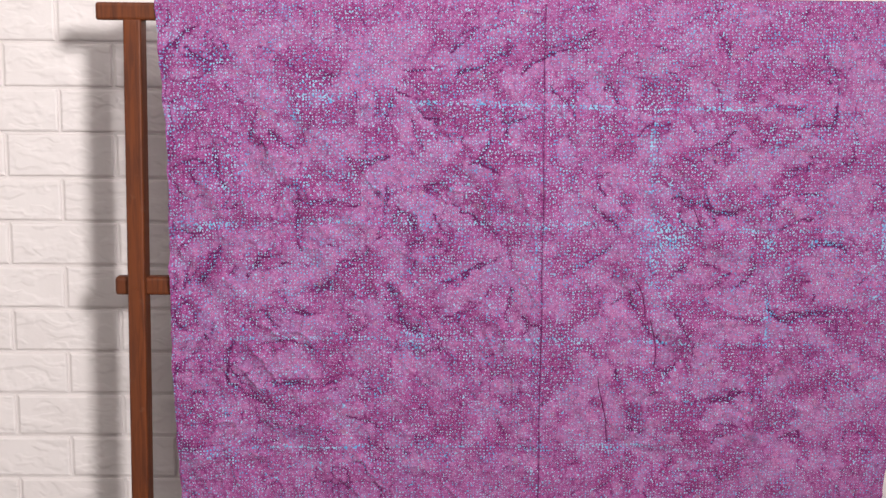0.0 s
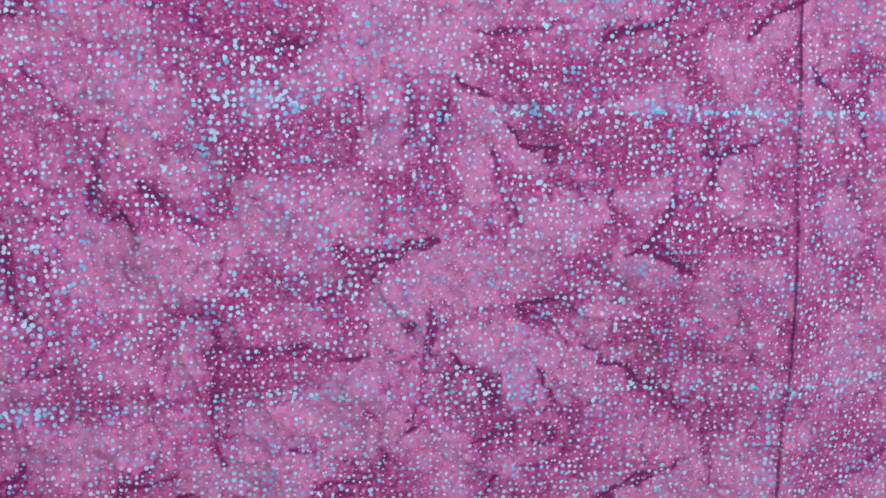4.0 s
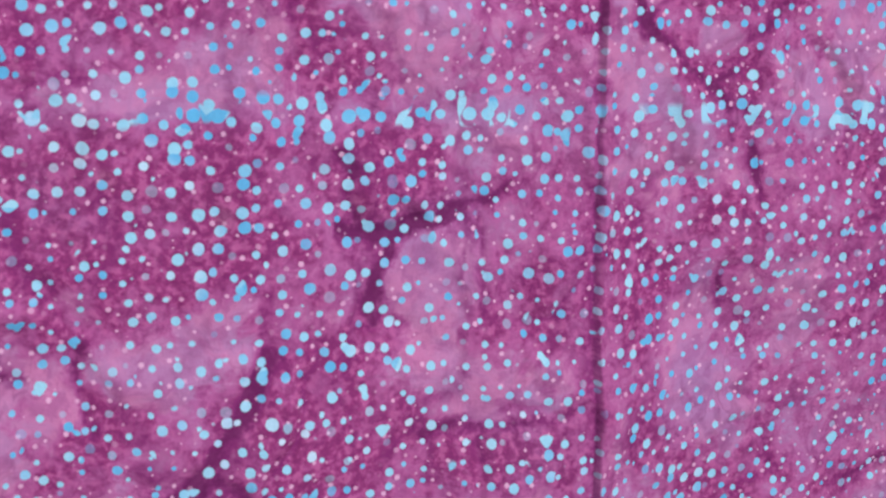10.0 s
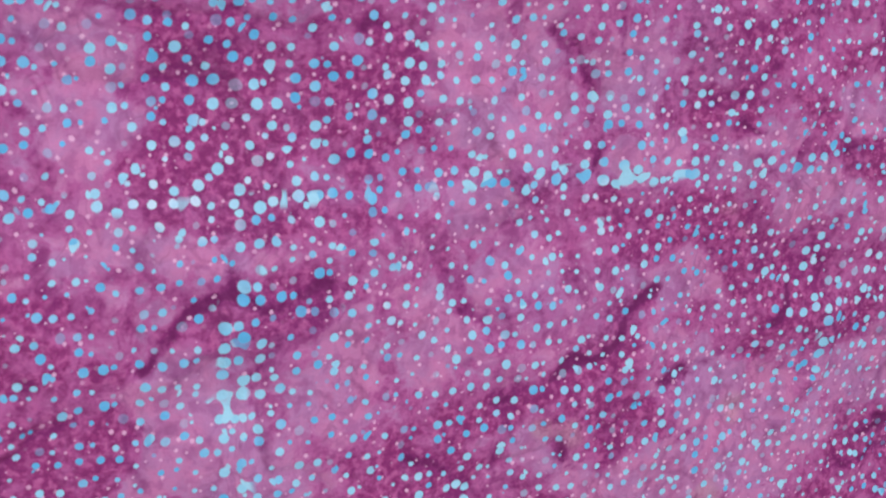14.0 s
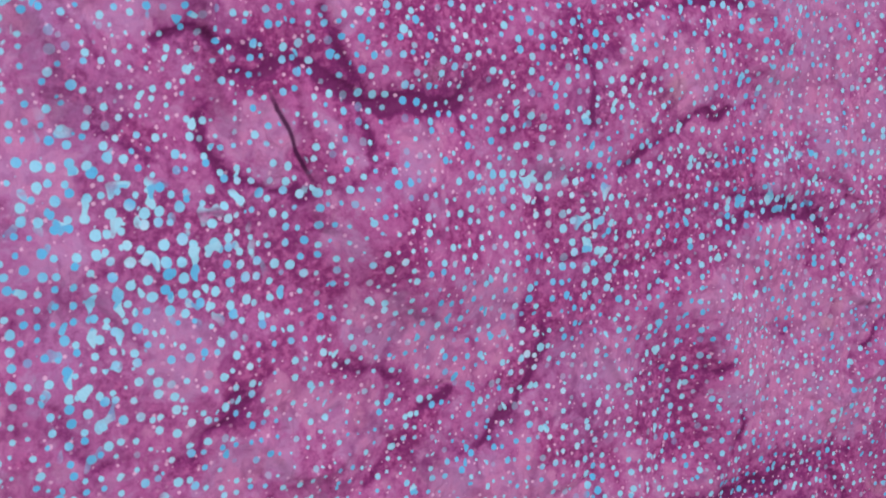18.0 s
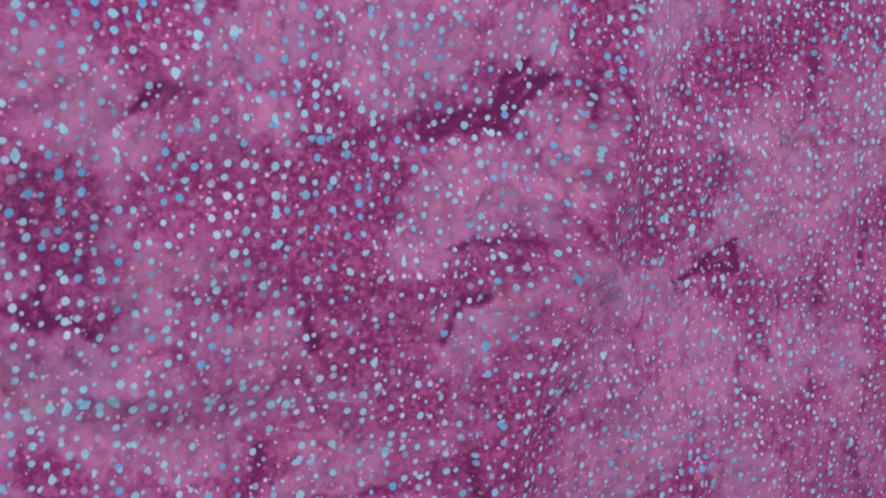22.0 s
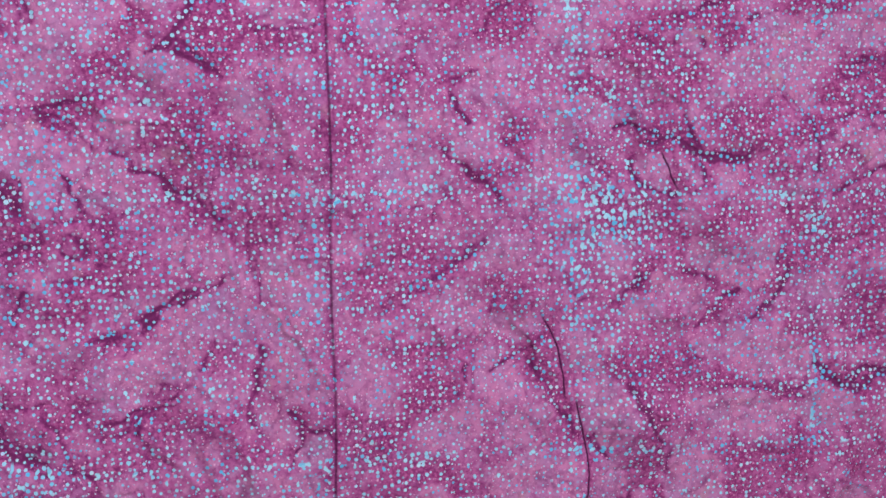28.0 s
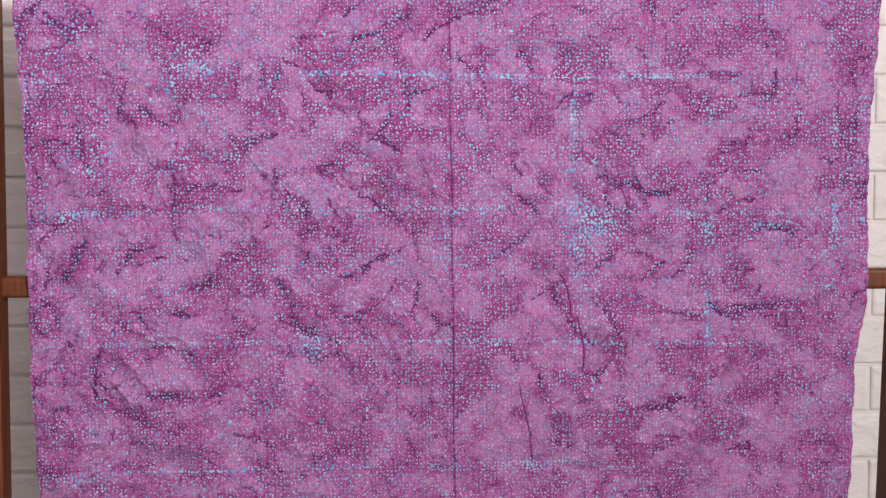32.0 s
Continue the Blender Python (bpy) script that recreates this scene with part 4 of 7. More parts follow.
pale(0.053, -0.508, 0.031, 0.016)
pale(0.068, -0.540, 0.015, 0.012)
pale(0.007, -0.484, 0.015, 0.012)
pale(-0.008, -0.546, 0.019, 0.009)
pale(0.084, -0.501, 0.012, 0.016)
pale(0.471, -0.390, 0.016, 0.009)
pale(0.511, -0.422, 0.016, 0.016)
pale(0.472, -0.468, 0.024, 0.016)
pale(0.510, -0.360, 0.012, 0.008)
pale(0.458, -0.554, 0.020, 0.012)
pale(0.521, -0.548, 0.012, 0.016)
vein(0.3, (-0.240, -0.115), (-0.239, -0.156))
vein(0.4, (-0.383, 0.023), (-0.380, 0.006), (-0.374, -0.004))
vein(0.5, (-0.401, -0.058), (-0.382, -0.068))
vein(0.6, (-0.416, -0.040), (-0.407, -0.053))
vein(0.4, (-0.406, -0.123), (-0.384, -0.121), (-0.367, -0.125))
dusk(-0.411, -0.053, 0.0143, 0.0134)
dusk(-0.395, -0.017, 0.0122, 0.0086)
pale(-0.305, 0.040, 0.0172, 0.0084)
pale(-0.383, 0.035, 0.0099, 0.0082)
pale(-0.400, -0.081, 0.0189, 0.0138)
pale(-0.414, -0.112, 0.0105, 0.0095)
pale(0.105, -0.089, 0.0109, 0.0103)
vein(0.4, (0.453, -0.085), (0.457, -0.099))
pale(0.140, -0.139, 0.0060, 0.0093)
pale(0.451, -0.245, 0.0259, 0.0131)
dusk(0.470, -0.423, 0.0204, 0.0114)
pale(0.479, -0.463, 0.0210, 0.0118)
pale(0.091, -0.497, 0.0100, 0.0097)
pale(0.011, -0.461, 0.0137, 0.0105)
pale(0.065, -0.476, 0.0117, 0.0113)
dusk(-0.058, -0.210, 0.0116, 0.0070)
dusk(-0.022, -0.215, 0.0097, 0.0120)
dusk(0.053, -0.278, 0.0218, 0.0103)
dusk(-0.080, -0.326, 0.0139, 0.0146)
pale(-0.032, -0.237, 0.0243, 0.0193)
pale(-0.074, -0.222, 0.0137, 0.0140)
pale(-0.044, -0.326, 0.0146, 0.0099)
pale(-0.091, -0.254, 0.0135, 0.0140)
pale(0.067, -0.210, 0.0136, 0.0101)
pale(-0.050, -0.282, 0.0095, 0.0097)
pale(0.114, -0.223, 0.0086, 0.0157)
vein(.8, (-0.229, -0.155), (-0.216, -0.162), (-0.208, -0.169), (-0.199, -0.188))
vein(.5, (-0.170, -0.165), (-0.163, -0.179), (-0.155, -0.191))
vein(.9, (-0.149, -0.145), (-0.136, -0.155), (-0.122, -0.164), (-0.109, -0.169), (-0.097, -0.176), (-0.086, -0.188), (-0.075, -0.193))
vein(.8, (0.399, -0.027), (0.415, -0.027), (0.425, -0.030))
vein(.8, (0.427, -0.001), (0.425, -0.015), (0.430, -0.030), (0.433, -0.037))
vein(1, (0.209, -0.148), (0.226, -0.146), (0.236, -0.148), (0.243, -0.156), (0.256, -0.158), (0.276, -0.158), (0.288, -0.156))
vein(.8, (0.085, -0.132), (0.076, -0.125), (0.073, -0.116), (0.069, -0.106), (0.078, -0.103), (0.090, -0.099))
vein(.9, (0.066, -0.153), (0.078, -0.158), (0.087, -0.168), (0.097, -0.172), (0.107, -0.185))
vein(.6, (0.111, -0.142), (0.116, -0.154), (0.123, -0.159))
vein(.9, (-0.211, -0.213), (-0.204, -0.208), (-0.195, -0.205), (-0.191, -0.205))
vein(.9, (-0.292, -0.236), (-0.283, -0.232), (-0.274, -0.230), (-0.269, -0.218))
vein(.6, (-0.274, -0.230), (-0.279, -0.245))
vein(.5, (-0.196, -0.236), (-0.201, -0.245), (-0.203, -0.257))
vein(.8, (-0.127, -0.259), (-0.120, -0.252), (-0.108, -0.248), (-0.094, -0.244), (-0.085, -0.239), (-0.076, -0.232))
vein(.8, (-0.154, -0.268), (-0.141, -0.268))
vein(.6, (-0.152, -0.277), (-0.148, -0.268))
vein(.8, (-0.240, -0.270), (-0.236, -0.281), (-0.232, -0.291), (-0.225, -0.286))
vein(.6, (-0.236, -0.284), (-0.234, -0.298), (-0.230, -0.305))
vein(.6, (-0.267, -0.280), (-0.258, -0.283), (-0.252, -0.284))
vein(1, (-0.223, -0.308), (-0.221, -0.317), (-0.223, -0.326), (-0.220, -0.331), (-0.213, -0.334), (-0.209, -0.339), (-0.197, -0.342), (-0.186, -0.347), (-0.175, -0.351), (-0.161, -0.355))
vein(.7, (-0.235, -0.335), (-0.229, -0.330), (-0.223, -0.329))
vein(.7, (-0.223, -0.308), (-0.214, -0.306), (-0.203, -0.308), (-0.192, -0.313), (-0.183, -0.323), (-0.177, -0.338), (-0.173, -0.350))
vein(.5, (-0.154, -0.324), (-0.152, -0.336))
vein(.6, (-0.133, -0.330), (-0.126, -0.321), (-0.119, -0.316))
vein(.5, (-0.126, -0.335), (-0.122, -0.345))
vein(.5, (-0.119, -0.307), (-0.114, -0.300), (-0.107, -0.298))
vein(.7, (-0.051, -0.276), (-0.053, -0.285), (-0.058, -0.292), (-0.060, -0.309), (-0.061, -0.321), (-0.056, -0.333), (-0.050, -0.340))
vein(.5, (-0.057, -0.219), (-0.053, -0.231), (-0.055, -0.245))
vein(.5, (-0.120, -0.376), (-0.114, -0.386))
vein(.4, (-0.227, -0.359), (-0.225, -0.373))
vein(.5, (0.025, -0.259), (0.034, -0.254), (0.039, -0.252))
vein(1, (0.337, -0.305), (0.347, -0.316), (0.360, -0.321), (0.371, -0.324), (0.381, -0.314), (0.397, -0.315), (0.412, -0.313), (0.428, -0.311), (0.441, -0.309))
pale(-0.271, -0.150, 0.024, 0.019)
pale(-0.187, -0.161, 0.019, 0.017)
pale(0.038, -0.141, 0.024, 0.017)
pale(-0.273, -0.204, 0.026, 0.012)
pale(-0.234, -0.240, 0.024, 0.017)
pale(-0.103, -0.213, 0.019, 0.014)
pale(-0.092, -0.258, 0.021, 0.013)
pale(-0.062, -0.228, 0.015, 0.019)
pale(-0.039, -0.248, 0.012, 0.029)
pale(-0.092, -0.341, 0.019, 0.019)
pale(-0.045, -0.328, 0.013, 0.012)
pale(-0.035, -0.295, 0.010, 0.019)
pale(0.037, -0.269, 0.024, 0.010)
pale(-0.184, -0.276, 0.014, 0.019)
pale(-0.277, -0.306, 0.029, 0.014)
pale(-0.280, -0.380, 0.019, 0.014)
pale(-0.165, -0.333, 0.010, 0.014)
pale(-0.055, -0.371, 0.024, 0.010)
pale(-0.097, -0.386, 0.017, 0.010)
pale(0.095, -0.113, 0.024, 0.014)
pale(0.090, -0.142, 0.019, 0.013)
pale(0.138, -0.157, 0.010, 0.029)
pale(0.099, -0.223, 0.014, 0.014)
pale(0.080, -0.256, 0.019, 0.019)
dusk(-0.140, -0.235, 0.029, 0.013)
dusk(0.014, -0.127, 0.021, 0.015)
dusk(-0.296, -0.342, 0.019, 0.029)
dusk(-0.257, -0.265, 0.019, 0.012)
dusk(-0.203, -0.238, 0.019, 0.013)
dusk(-0.077, -0.280, 0.019, 0.010)
dusk(-0.068, -0.347, 0.024, 0.010)
blue(-0.191, -0.361, 0.012, 0.019)
blue(-0.193, -0.346, 0.010, 0.007)
blue(-0.145, -0.177, 0.005, 0.004)
blue(-0.120, -0.176, 0.003, 0.003)
blue(-0.063, -0.177, 0.008, 0.004)
blue(-0.040, -0.177, 0.004, 0.003)
blue(0.035, -0.181, 0.009, 0.004)
blue(0.104, -0.180, 0.013, 0.004)
blue(0.182, -0.184, 0.013, 0.008)
blue(0.216, -0.184, 0.006, 0.003)
blue(0.244, -0.183, 0.004, 0.003)
blue(0.300, -0.183, 0.006, 0.003)
blue(0.337, -0.185, 0.004, 0.004)
blue(0.422, -0.198, 0.005, 0.003)
blue(0.335, -0.218, 0.003, 0.010)
blue(-0.022, -0.085, 0.008, 0.005)
blue(0.156, -0.053, 0.005, 0.010)
blue(0.155, -0.081, 0.004, 0.009)
blue(0.153, -0.128, 0.004, 0.010)
blue(-0.125, -0.109, 0.003, 0.003)
blue(-0.120, -0.117, 0.003, 0.003)
blue(0.152, -0.267, 0.004, 0.004)
blue(0.250, -0.296, 0.005, 0.003)
vein(.7, (-0.575, 0.066), (-0.564, 0.072), (-0.553, 0.083), (-0.542, 0.094), (-0.534, 0.104))
vein(.4, (-0.534, 0.099), (-0.521, 0.094))
vein(.9, (-0.529, 0.069), (-0.516, 0.064), (-0.505, 0.062), (-0.492, 0.056), (-0.484, 0.054))
vein(.8, (-0.480, 0.086), (-0.475, 0.075), (-0.467, 0.065))
vein(.5, (-0.499, 0.083), (-0.492, 0.070), (-0.484, 0.065))
vein(.6, (-0.413, 0.073), (-0.399, 0.071), (-0.385, 0.074), (-0.369, 0.078))
vein(.7, (-0.399, 0.063), (-0.388, 0.057), (-0.377, 0.052))
vein(.6, (-0.569, -0.002), (-0.559, -0.004), (-0.550, 0.004))
vein(.7, (-0.458, 0.002), (-0.450, -0.007), (-0.439, -0.005))
vein(.8, (-0.442, -0.029), (-0.439, -0.037), (-0.445, -0.048), (-0.447, -0.057))
vein(.8, (-0.414, -0.040), (-0.406, -0.054), (-0.398, -0.060), (-0.387, -0.062))
vein(.8, (-0.431, -0.065), (-0.420, -0.062))
vein(.4, (-0.467, -0.071), (-0.462, -0.062))
vein(.7, (-0.563, -0.060), (-0.558, -0.065), (-0.555, -0.076))
vein(.6, (-0.564, -0.082), (-0.555, -0.079))
vein(.9, (-0.495, -0.077), (-0.495, -0.091), (-0.493, -0.105), (-0.485, -0.116), (-0.482, -0.128))
vein(.7, (-0.542, -0.088), (-0.537, -0.099), (-0.529, -0.098))
vein(.6, (-0.565, -0.071), (-0.563, -0.093), (-0.561, -0.110))
vein(.5, (-0.540, -0.110), (-0.532, -0.116))
vein(.6, (-0.376, -0.148), (-0.374, -0.163), (-0.374, -0.180))
vein(.6, (-0.416, -0.168), (-0.411, -0.177), (-0.411, -0.191))
vein(.6, (-0.368, -0.195), (-0.374, -0.203), (-0.369, -0.221))
vein(.9, (-0.490, -0.214), (-0.496, -0.226), (-0.502, -0.240), (-0.508, -0.249), (-0.519, -0.260), (-0.525, -0.275))
vein(.6, (-0.538, -0.240), (-0.541, -0.254), (-0.548, -0.278))
vein(.7, (-0.431, -0.226), (-0.434, -0.238), (-0.443, -0.253), (-0.449, -0.261))
vein(.5, (-0.474, -0.258), (-0.463, -0.249))
vein(.7, (-0.397, -0.241), (-0.383, -0.243))
vein(.6, (-0.317, -0.254), (-0.308, -0.248), (-0.291, -0.243))
vein(.9, (-0.346, -0.284), (-0.337, -0.281), (-0.326, -0.281), (-0.321, -0.269))
vein(.8, (-0.543, -0.304), (-0.549, -0.307))
vein(.8, (-0.538, -0.316), (-0.529, -0.320), (-0.532, -0.331))
vein(.5, (-0.458, -0.315), (-0.456, -0.327), (-0.459, -0.339))
vein(.7, (-0.424, -0.318), (-0.415, -0.328), (-0.407, -0.340))
vein(.4, (-0.418, -0.309), (-0.395, -0.313), (-0.378, -0.313))
vein(.8, (-0.378, -0.316), (-0.366, -0.319), (-0.355, -0.320))
vein(.5, (-0.516, -0.350), (-0.510, -0.362))
vein(.5, (-0.462, -0.378), (-0.454, -0.375))
vein(.4, (-0.560, -0.283), (-0.562, -0.307), (-0.561, -0.337))
pale(-0.558, 0.093, 0.015, 0.014)
pale(-0.543, 0.064, 0.014, 0.012)
pale(-0.440, 0.051, 0.029, 0.014)
pale(-0.483, 0.100, 0.014, 0.014)
pale(-0.419, 0.016, 0.023, 0.014)
pale(-0.408, -0.004, 0.017, 0.017)
pale(-0.434, 0.095, 0.029, 0.014)
pale(-0.387, -0.031, 0.023, 0.013)
pale(-0.393, -0.094, 0.029, 0.017)
pale(-0.438, -0.105, 0.023, 0.014)
pale(-0.462, 0.078, 0.017, 0.013)
pale(-0.547, -0.237, 0.012, 0.017)
pale(-0.354, -0.221, 0.035, 0.012)
pale(-0.343, -0.251, 0.029, 0.013)
pale(-0.435, -0.279, 0.040, 0.013)
pale(-0.349, -0.335, 0.020, 0.009)
pale(-0.511, -0.167, 0.023, 0.010)
pale(-0.550, -0.355, 0.016, 0.016)
pale(-0.394, -0.186, 0.014, 0.009)
pale(-0.433, -0.151, 0.023, 0.016)
pale(-0.341, 0.096, 0.029, 0.014)
dusk(-0.570, 0.058, 0.009, 0.023)
dusk(-0.500, 0.059, 0.020, 0.010)
dusk(-0.391, 0.057, 0.017, 0.009)
dusk(-0.513, -0.037, 0.023, 0.013)
dusk(-0.559, -0.065, 0.010, 0.020)
dusk(-0.415, -0.062, 0.029, 0.013)
dusk(-0.531, -0.093, 0.017, 0.010)
dusk(-0.561, -0.207, 0.007, 0.023)
dusk(-0.491, -0.237, 0.013, 0.014)
dusk(-0.549, -0.307, 0.016, 0.013)
dusk(-0.325, -0.157, 0.023, 0.013)
dusk(-0.445, -0.191, 0.029, 0.010)
dusk(-0.436, -0.376, 0.035, 0.013)
dusk(-0.390, -0.364, 0.023, 0.013)
dusk(-0.332, -0.378, 0.029, 0.010)
blue(-0.489, 0.062, 0.005, 0.006)
blue(-0.477, 0.056, 0.005, 0.003)
blue(-0.557, -0.043, 0.005, 0.007)
blue(-0.480, -0.078, 0.004, 0.005)
blue(-0.480, -0.125, 0.006, 0.003)
blue(-0.402, 0.091, 0.005, 0.005)
blue(-0.433, -0.185, 0.010, 0.003)
blue(-0.561, -0.202, 0.008, 0.007)
blue(-0.350, 0.008, 0.023, 0.003)
blue(-0.386, -0.009, 0.005, 0.012)
blue(-0.563, -0.024, 0.005, 0.012)
blue(-0.506, -0.188, 0.006, 0.004)
blue(-0.534, -0.009, 0.023, 0.002)
vein(.9, (0.415, 0.038), (0.422, 0.049), (0.430, 0.057))
vein(.5, (0.269, 0.072), (0.292, 0.069))
vein(.9, (0.404, -0.026), (0.427, -0.026), (0.428, -0.007))
vein(.6, (0.458, -0.034), (0.462, -0.053), (0.459, -0.075), (0.451, -0.087))
vein(1, (0.374, -0.090), (0.390, -0.096), (0.393, -0.090))
vein(.7, (0.520, -0.057), (0.522, -0.076), (0.519, -0.094))
vein(.8, (0.533, -0.098), (0.544, -0.110), (0.554, -0.115))
vein(.6, (0.490, -0.117), (0.514, -0.117))
vein(.6, (0.499, -0.155), (0.514, -0.152), (0.529, -0.136))
vein(.8, (-0.560, -0.401), (-0.548, -0.392), (-0.533, -0.381), (-0.525, -0.377))
vein(.8, (-0.485, -0.385), (-0.481, -0.400), (-0.485, -0.415), (-0.478, -0.427), (-0.463, -0.435), (-0.449, -0.446), (-0.427, -0.458))
vein(.5, (-0.456, -0.416), (-0.440, -0.405), (-0.429, -0.401))
vein(1, (-0.415, -0.424), (-0.385, -0.426), (-0.363, -0.429), (-0.340, -0.431), (-0.318, -0.424))
vein(.5, (-0.454, -0.325), (-0.443, -0.333), (-0.435, -0.340))
vein(.7, (-0.238, -0.328), (-0.219, -0.332), (-0.204, -0.343), (-0.174, -0.351))
vein(.7, (-0.300, -0.479), (-0.281, -0.483), (-0.259, -0.491), (-0.244, -0.496))
vein(.7, (-0.353, -0.501), (-0.342, -0.509), (-0.331, -0.513))
vein(.5, (-0.394, -0.485), (-0.401, -0.497), (-0.413, -0.500))
vein(.6, (-0.191, -0.520), (-0.176, -0.504))
vein(.5, (-0.240, -0.526), (-0.222, -0.534), (-0.203, -0.536))
vein(.5, (-0.431, -0.500), (-0.424, -0.512), (-0.402, -0.524))
vein(.4, (-0.130, -0.505), (-0.123, -0.528))
vein(.4, (-0.084, -0.456), (-0.054, -0.456), (-0.038, -0.453))
vein(.5, (-0.510, -0.377), (-0.507, -0.407))
vein(1, (0.258, -0.453), (0.281, -0.450), (0.296, -0.434))
vein(.4, (0.489, -0.504), (0.504, -0.496))
pale(0.475, -0.129, 0.023, 0.015)
pale(0.433, 0.068, 0.023, 0.015)
pale(0.468, -0.151, 0.019, 0.015)
pale(0.481, -0.030, 0.030, 0.019)
pale(0.483, -0.174, 0.023, 0.015)
pale(-0.509, -0.347, 0.026, 0.019)
pale(-0.361, -0.334, 0.030, 0.014)
pale(-0.362, -0.410, 0.030, 0.010)
pale(-0.407, -0.394, 0.023, 0.014)
pale(-0.460, -0.461, 0.030, 0.011)
pale(-0.160, -0.420, 0.023, 0.021)
pale(-0.190, -0.397, 0.030, 0.014)
pale(-0.221, -0.504, 0.030, 0.014)
pale(-0.054, -0.429, 0.030, 0.014)
pale(-0.476, -0.499, 0.023, 0.017)
pale(0.053, -0.508, 0.045, 0.017)
pale(0.503, -0.422, 0.030, 0.017)
pale(0.007, -0.461, 0.030, 0.012)
dusk(0.404, -0.026, 0.030, 0.012)
dusk(0.528, -0.076, 0.014, 0.030)
dusk(0.506, -0.144, 0.023, 0.012)
dusk(0.372, 0.068, 0.023, 0.017)
dusk(0.526, 0.030, 0.019, 0.045)
dusk(-0.536, -0.521, 0.024, 0.017)
dusk(-0.539, -0.483, 0.017, 0.023)
dusk(-0.332, -0.364, 0.045, 0.014)
dusk(-0.317, -0.403, 0.030, 0.017)
dusk(-0.355, -0.429, 0.038, 0.007)
dusk(-0.190, -0.458, 0.030, 0.021)
dusk(-0.053, -0.399, 0.030, 0.029)
dusk(0.472, -0.414, 0.030, 0.017)
dusk(-0.130, -0.490, 0.030, 0.021)
blue(0.423, -0.013, 0.006, 0.004)
blue(0.511, -0.201, 0.005, 0.011)
blue(0.547, -0.038, 0.011, 0.005)
blue(0.550, -0.194, 0.006, 0.005)
blue(-0.200, -0.351, 0.012, 0.005)
blue(-0.193, -0.366, 0.008, 0.011)
blue(-0.483, -0.472, 0.008, 0.006)
blue(-0.303, -0.460, 0.006, 0.005)
blue(-0.514, -0.537, 0.038, 0.003)
blue(0.226, -0.360, 0.008, 0.005)
blue(0.402, -0.484, 0.005, 0.005)
blue(0.309, -0.540, 0.023, 0.003)
vein(.6, (-0.146, 0.078), (-0.130, 0.091), (-0.114, 0.107), (-0.109, 0.111))
vein(.7, (-0.217, 0.049), (-0.192, 0.049), (-0.171, 0.053))
vein(.7, (-0.138, 0.045), (-0.121, 0.050), (-0.096, 0.058), (-0.080, 0.071), (-0.063, 0.075))
vein(.8, (-0.042, 0.046), (-0.029, 0.059), (-0.017, 0.067), (0.012, 0.076), (0.032, 0.084), (0.045, 0.097), (0.061, 0.109))
vein(.7, (-0.014, 0.129), (-0.010, 0.113))
vein(.4, (0.043, 0.142), (0.048, 0.121))
vein(.7, (0.245, 0.107), (0.262, 0.091), (0.263, 0.074))
vein(.5, (0.202, 0.123), (0.227, 0.140))
vein(.5, (0.154, 0.086), (0.179, 0.082))
vein(.7, (0.312, 0.100), (0.333, 0.112))
vein(.8, (0.370, 0.125), (0.377, 0.141))
vein(.5, (0.288, 0.075), (0.305, 0.087))
vein(.9, (0.417, 0.043), (0.424, 0.055))
vein(.6, (0.446, 0.109), (0.455, 0.101))
vein(.6, (-0.279, 0.126), (-0.271, 0.110))
pale(0.004, 0.059, 0.034, 0.009)
pale(0.093, 0.138, 0.017, 0.019)
pale(0.220, 0.099, 0.025, 0.017)
pale(0.168, 0.139, 0.025, 0.015)
pale(-0.130, 0.062, 0.042, 0.011)
pale(-0.039, 0.137, 0.021, 0.015)
pale(-0.213, 0.102, 0.025, 0.024)
pale(-0.080, 0.104, 0.034, 0.015)
pale(0.038, 0.051, 0.034, 0.011)
pale(0.154, 0.065, 0.021, 0.014)
pale(-0.279, 0.056, 0.034, 0.015)
pale(0.302, 0.132, 0.025, 0.015)
dusk(-0.296, 0.126, 0.025, 0.019)
dusk(-0.114, 0.103, 0.025, 0.011)
dusk(-0.088, 0.062, 0.025, 0.011)
dusk(0.028, 0.088, 0.034, 0.011)
dusk(0.378, 0.129, 0.021, 0.015)
dusk(0.337, 0.108, 0.034, 0.015)
dusk(0.425, 0.051, 0.021, 0.011)
dusk(-0.163, 0.095, 0.025, 0.015)
dusk(0.254, 0.091, 0.015, 0.015)
blue(0.152, -0.522, 0.006, 0.002)
blue(0.172, -0.526, 0.007, 0.002)
blue(0.194, -0.529, 0.009, 0.002)
blue(0.218, -0.533, 0.009, 0.002)
blue(0.238, -0.532, 0.006, 0.002)
blue(0.236, -0.471, 0.003, 0.003)
crack(0.0007, (0.136, -0.263), (0.143, -0.274), (0.148, -0.287), (0.152, -0.307), (0.153, -0.324))
crack(0.0006, (0.160, -0.321), (0.166, -0.344), (0.170, -0.363), (0.171, -0.377), (0.170, -0.390), (0.169, -0.402))
crack(0.0007, (0.083, -0.412), (0.085, -0.429), (0.092, -0.460), (0.097, -0.480), (0.099, -0.494))
crack(0.0005, (0.220, -0.152), (0.228, -0.171), (0.234, -0.183))
crack(0.0011, (0.097, -0.488), (0.099, -0.504), (0.101, -0.522))
blue(-0.350, 0.008, 0.022, 0.014)
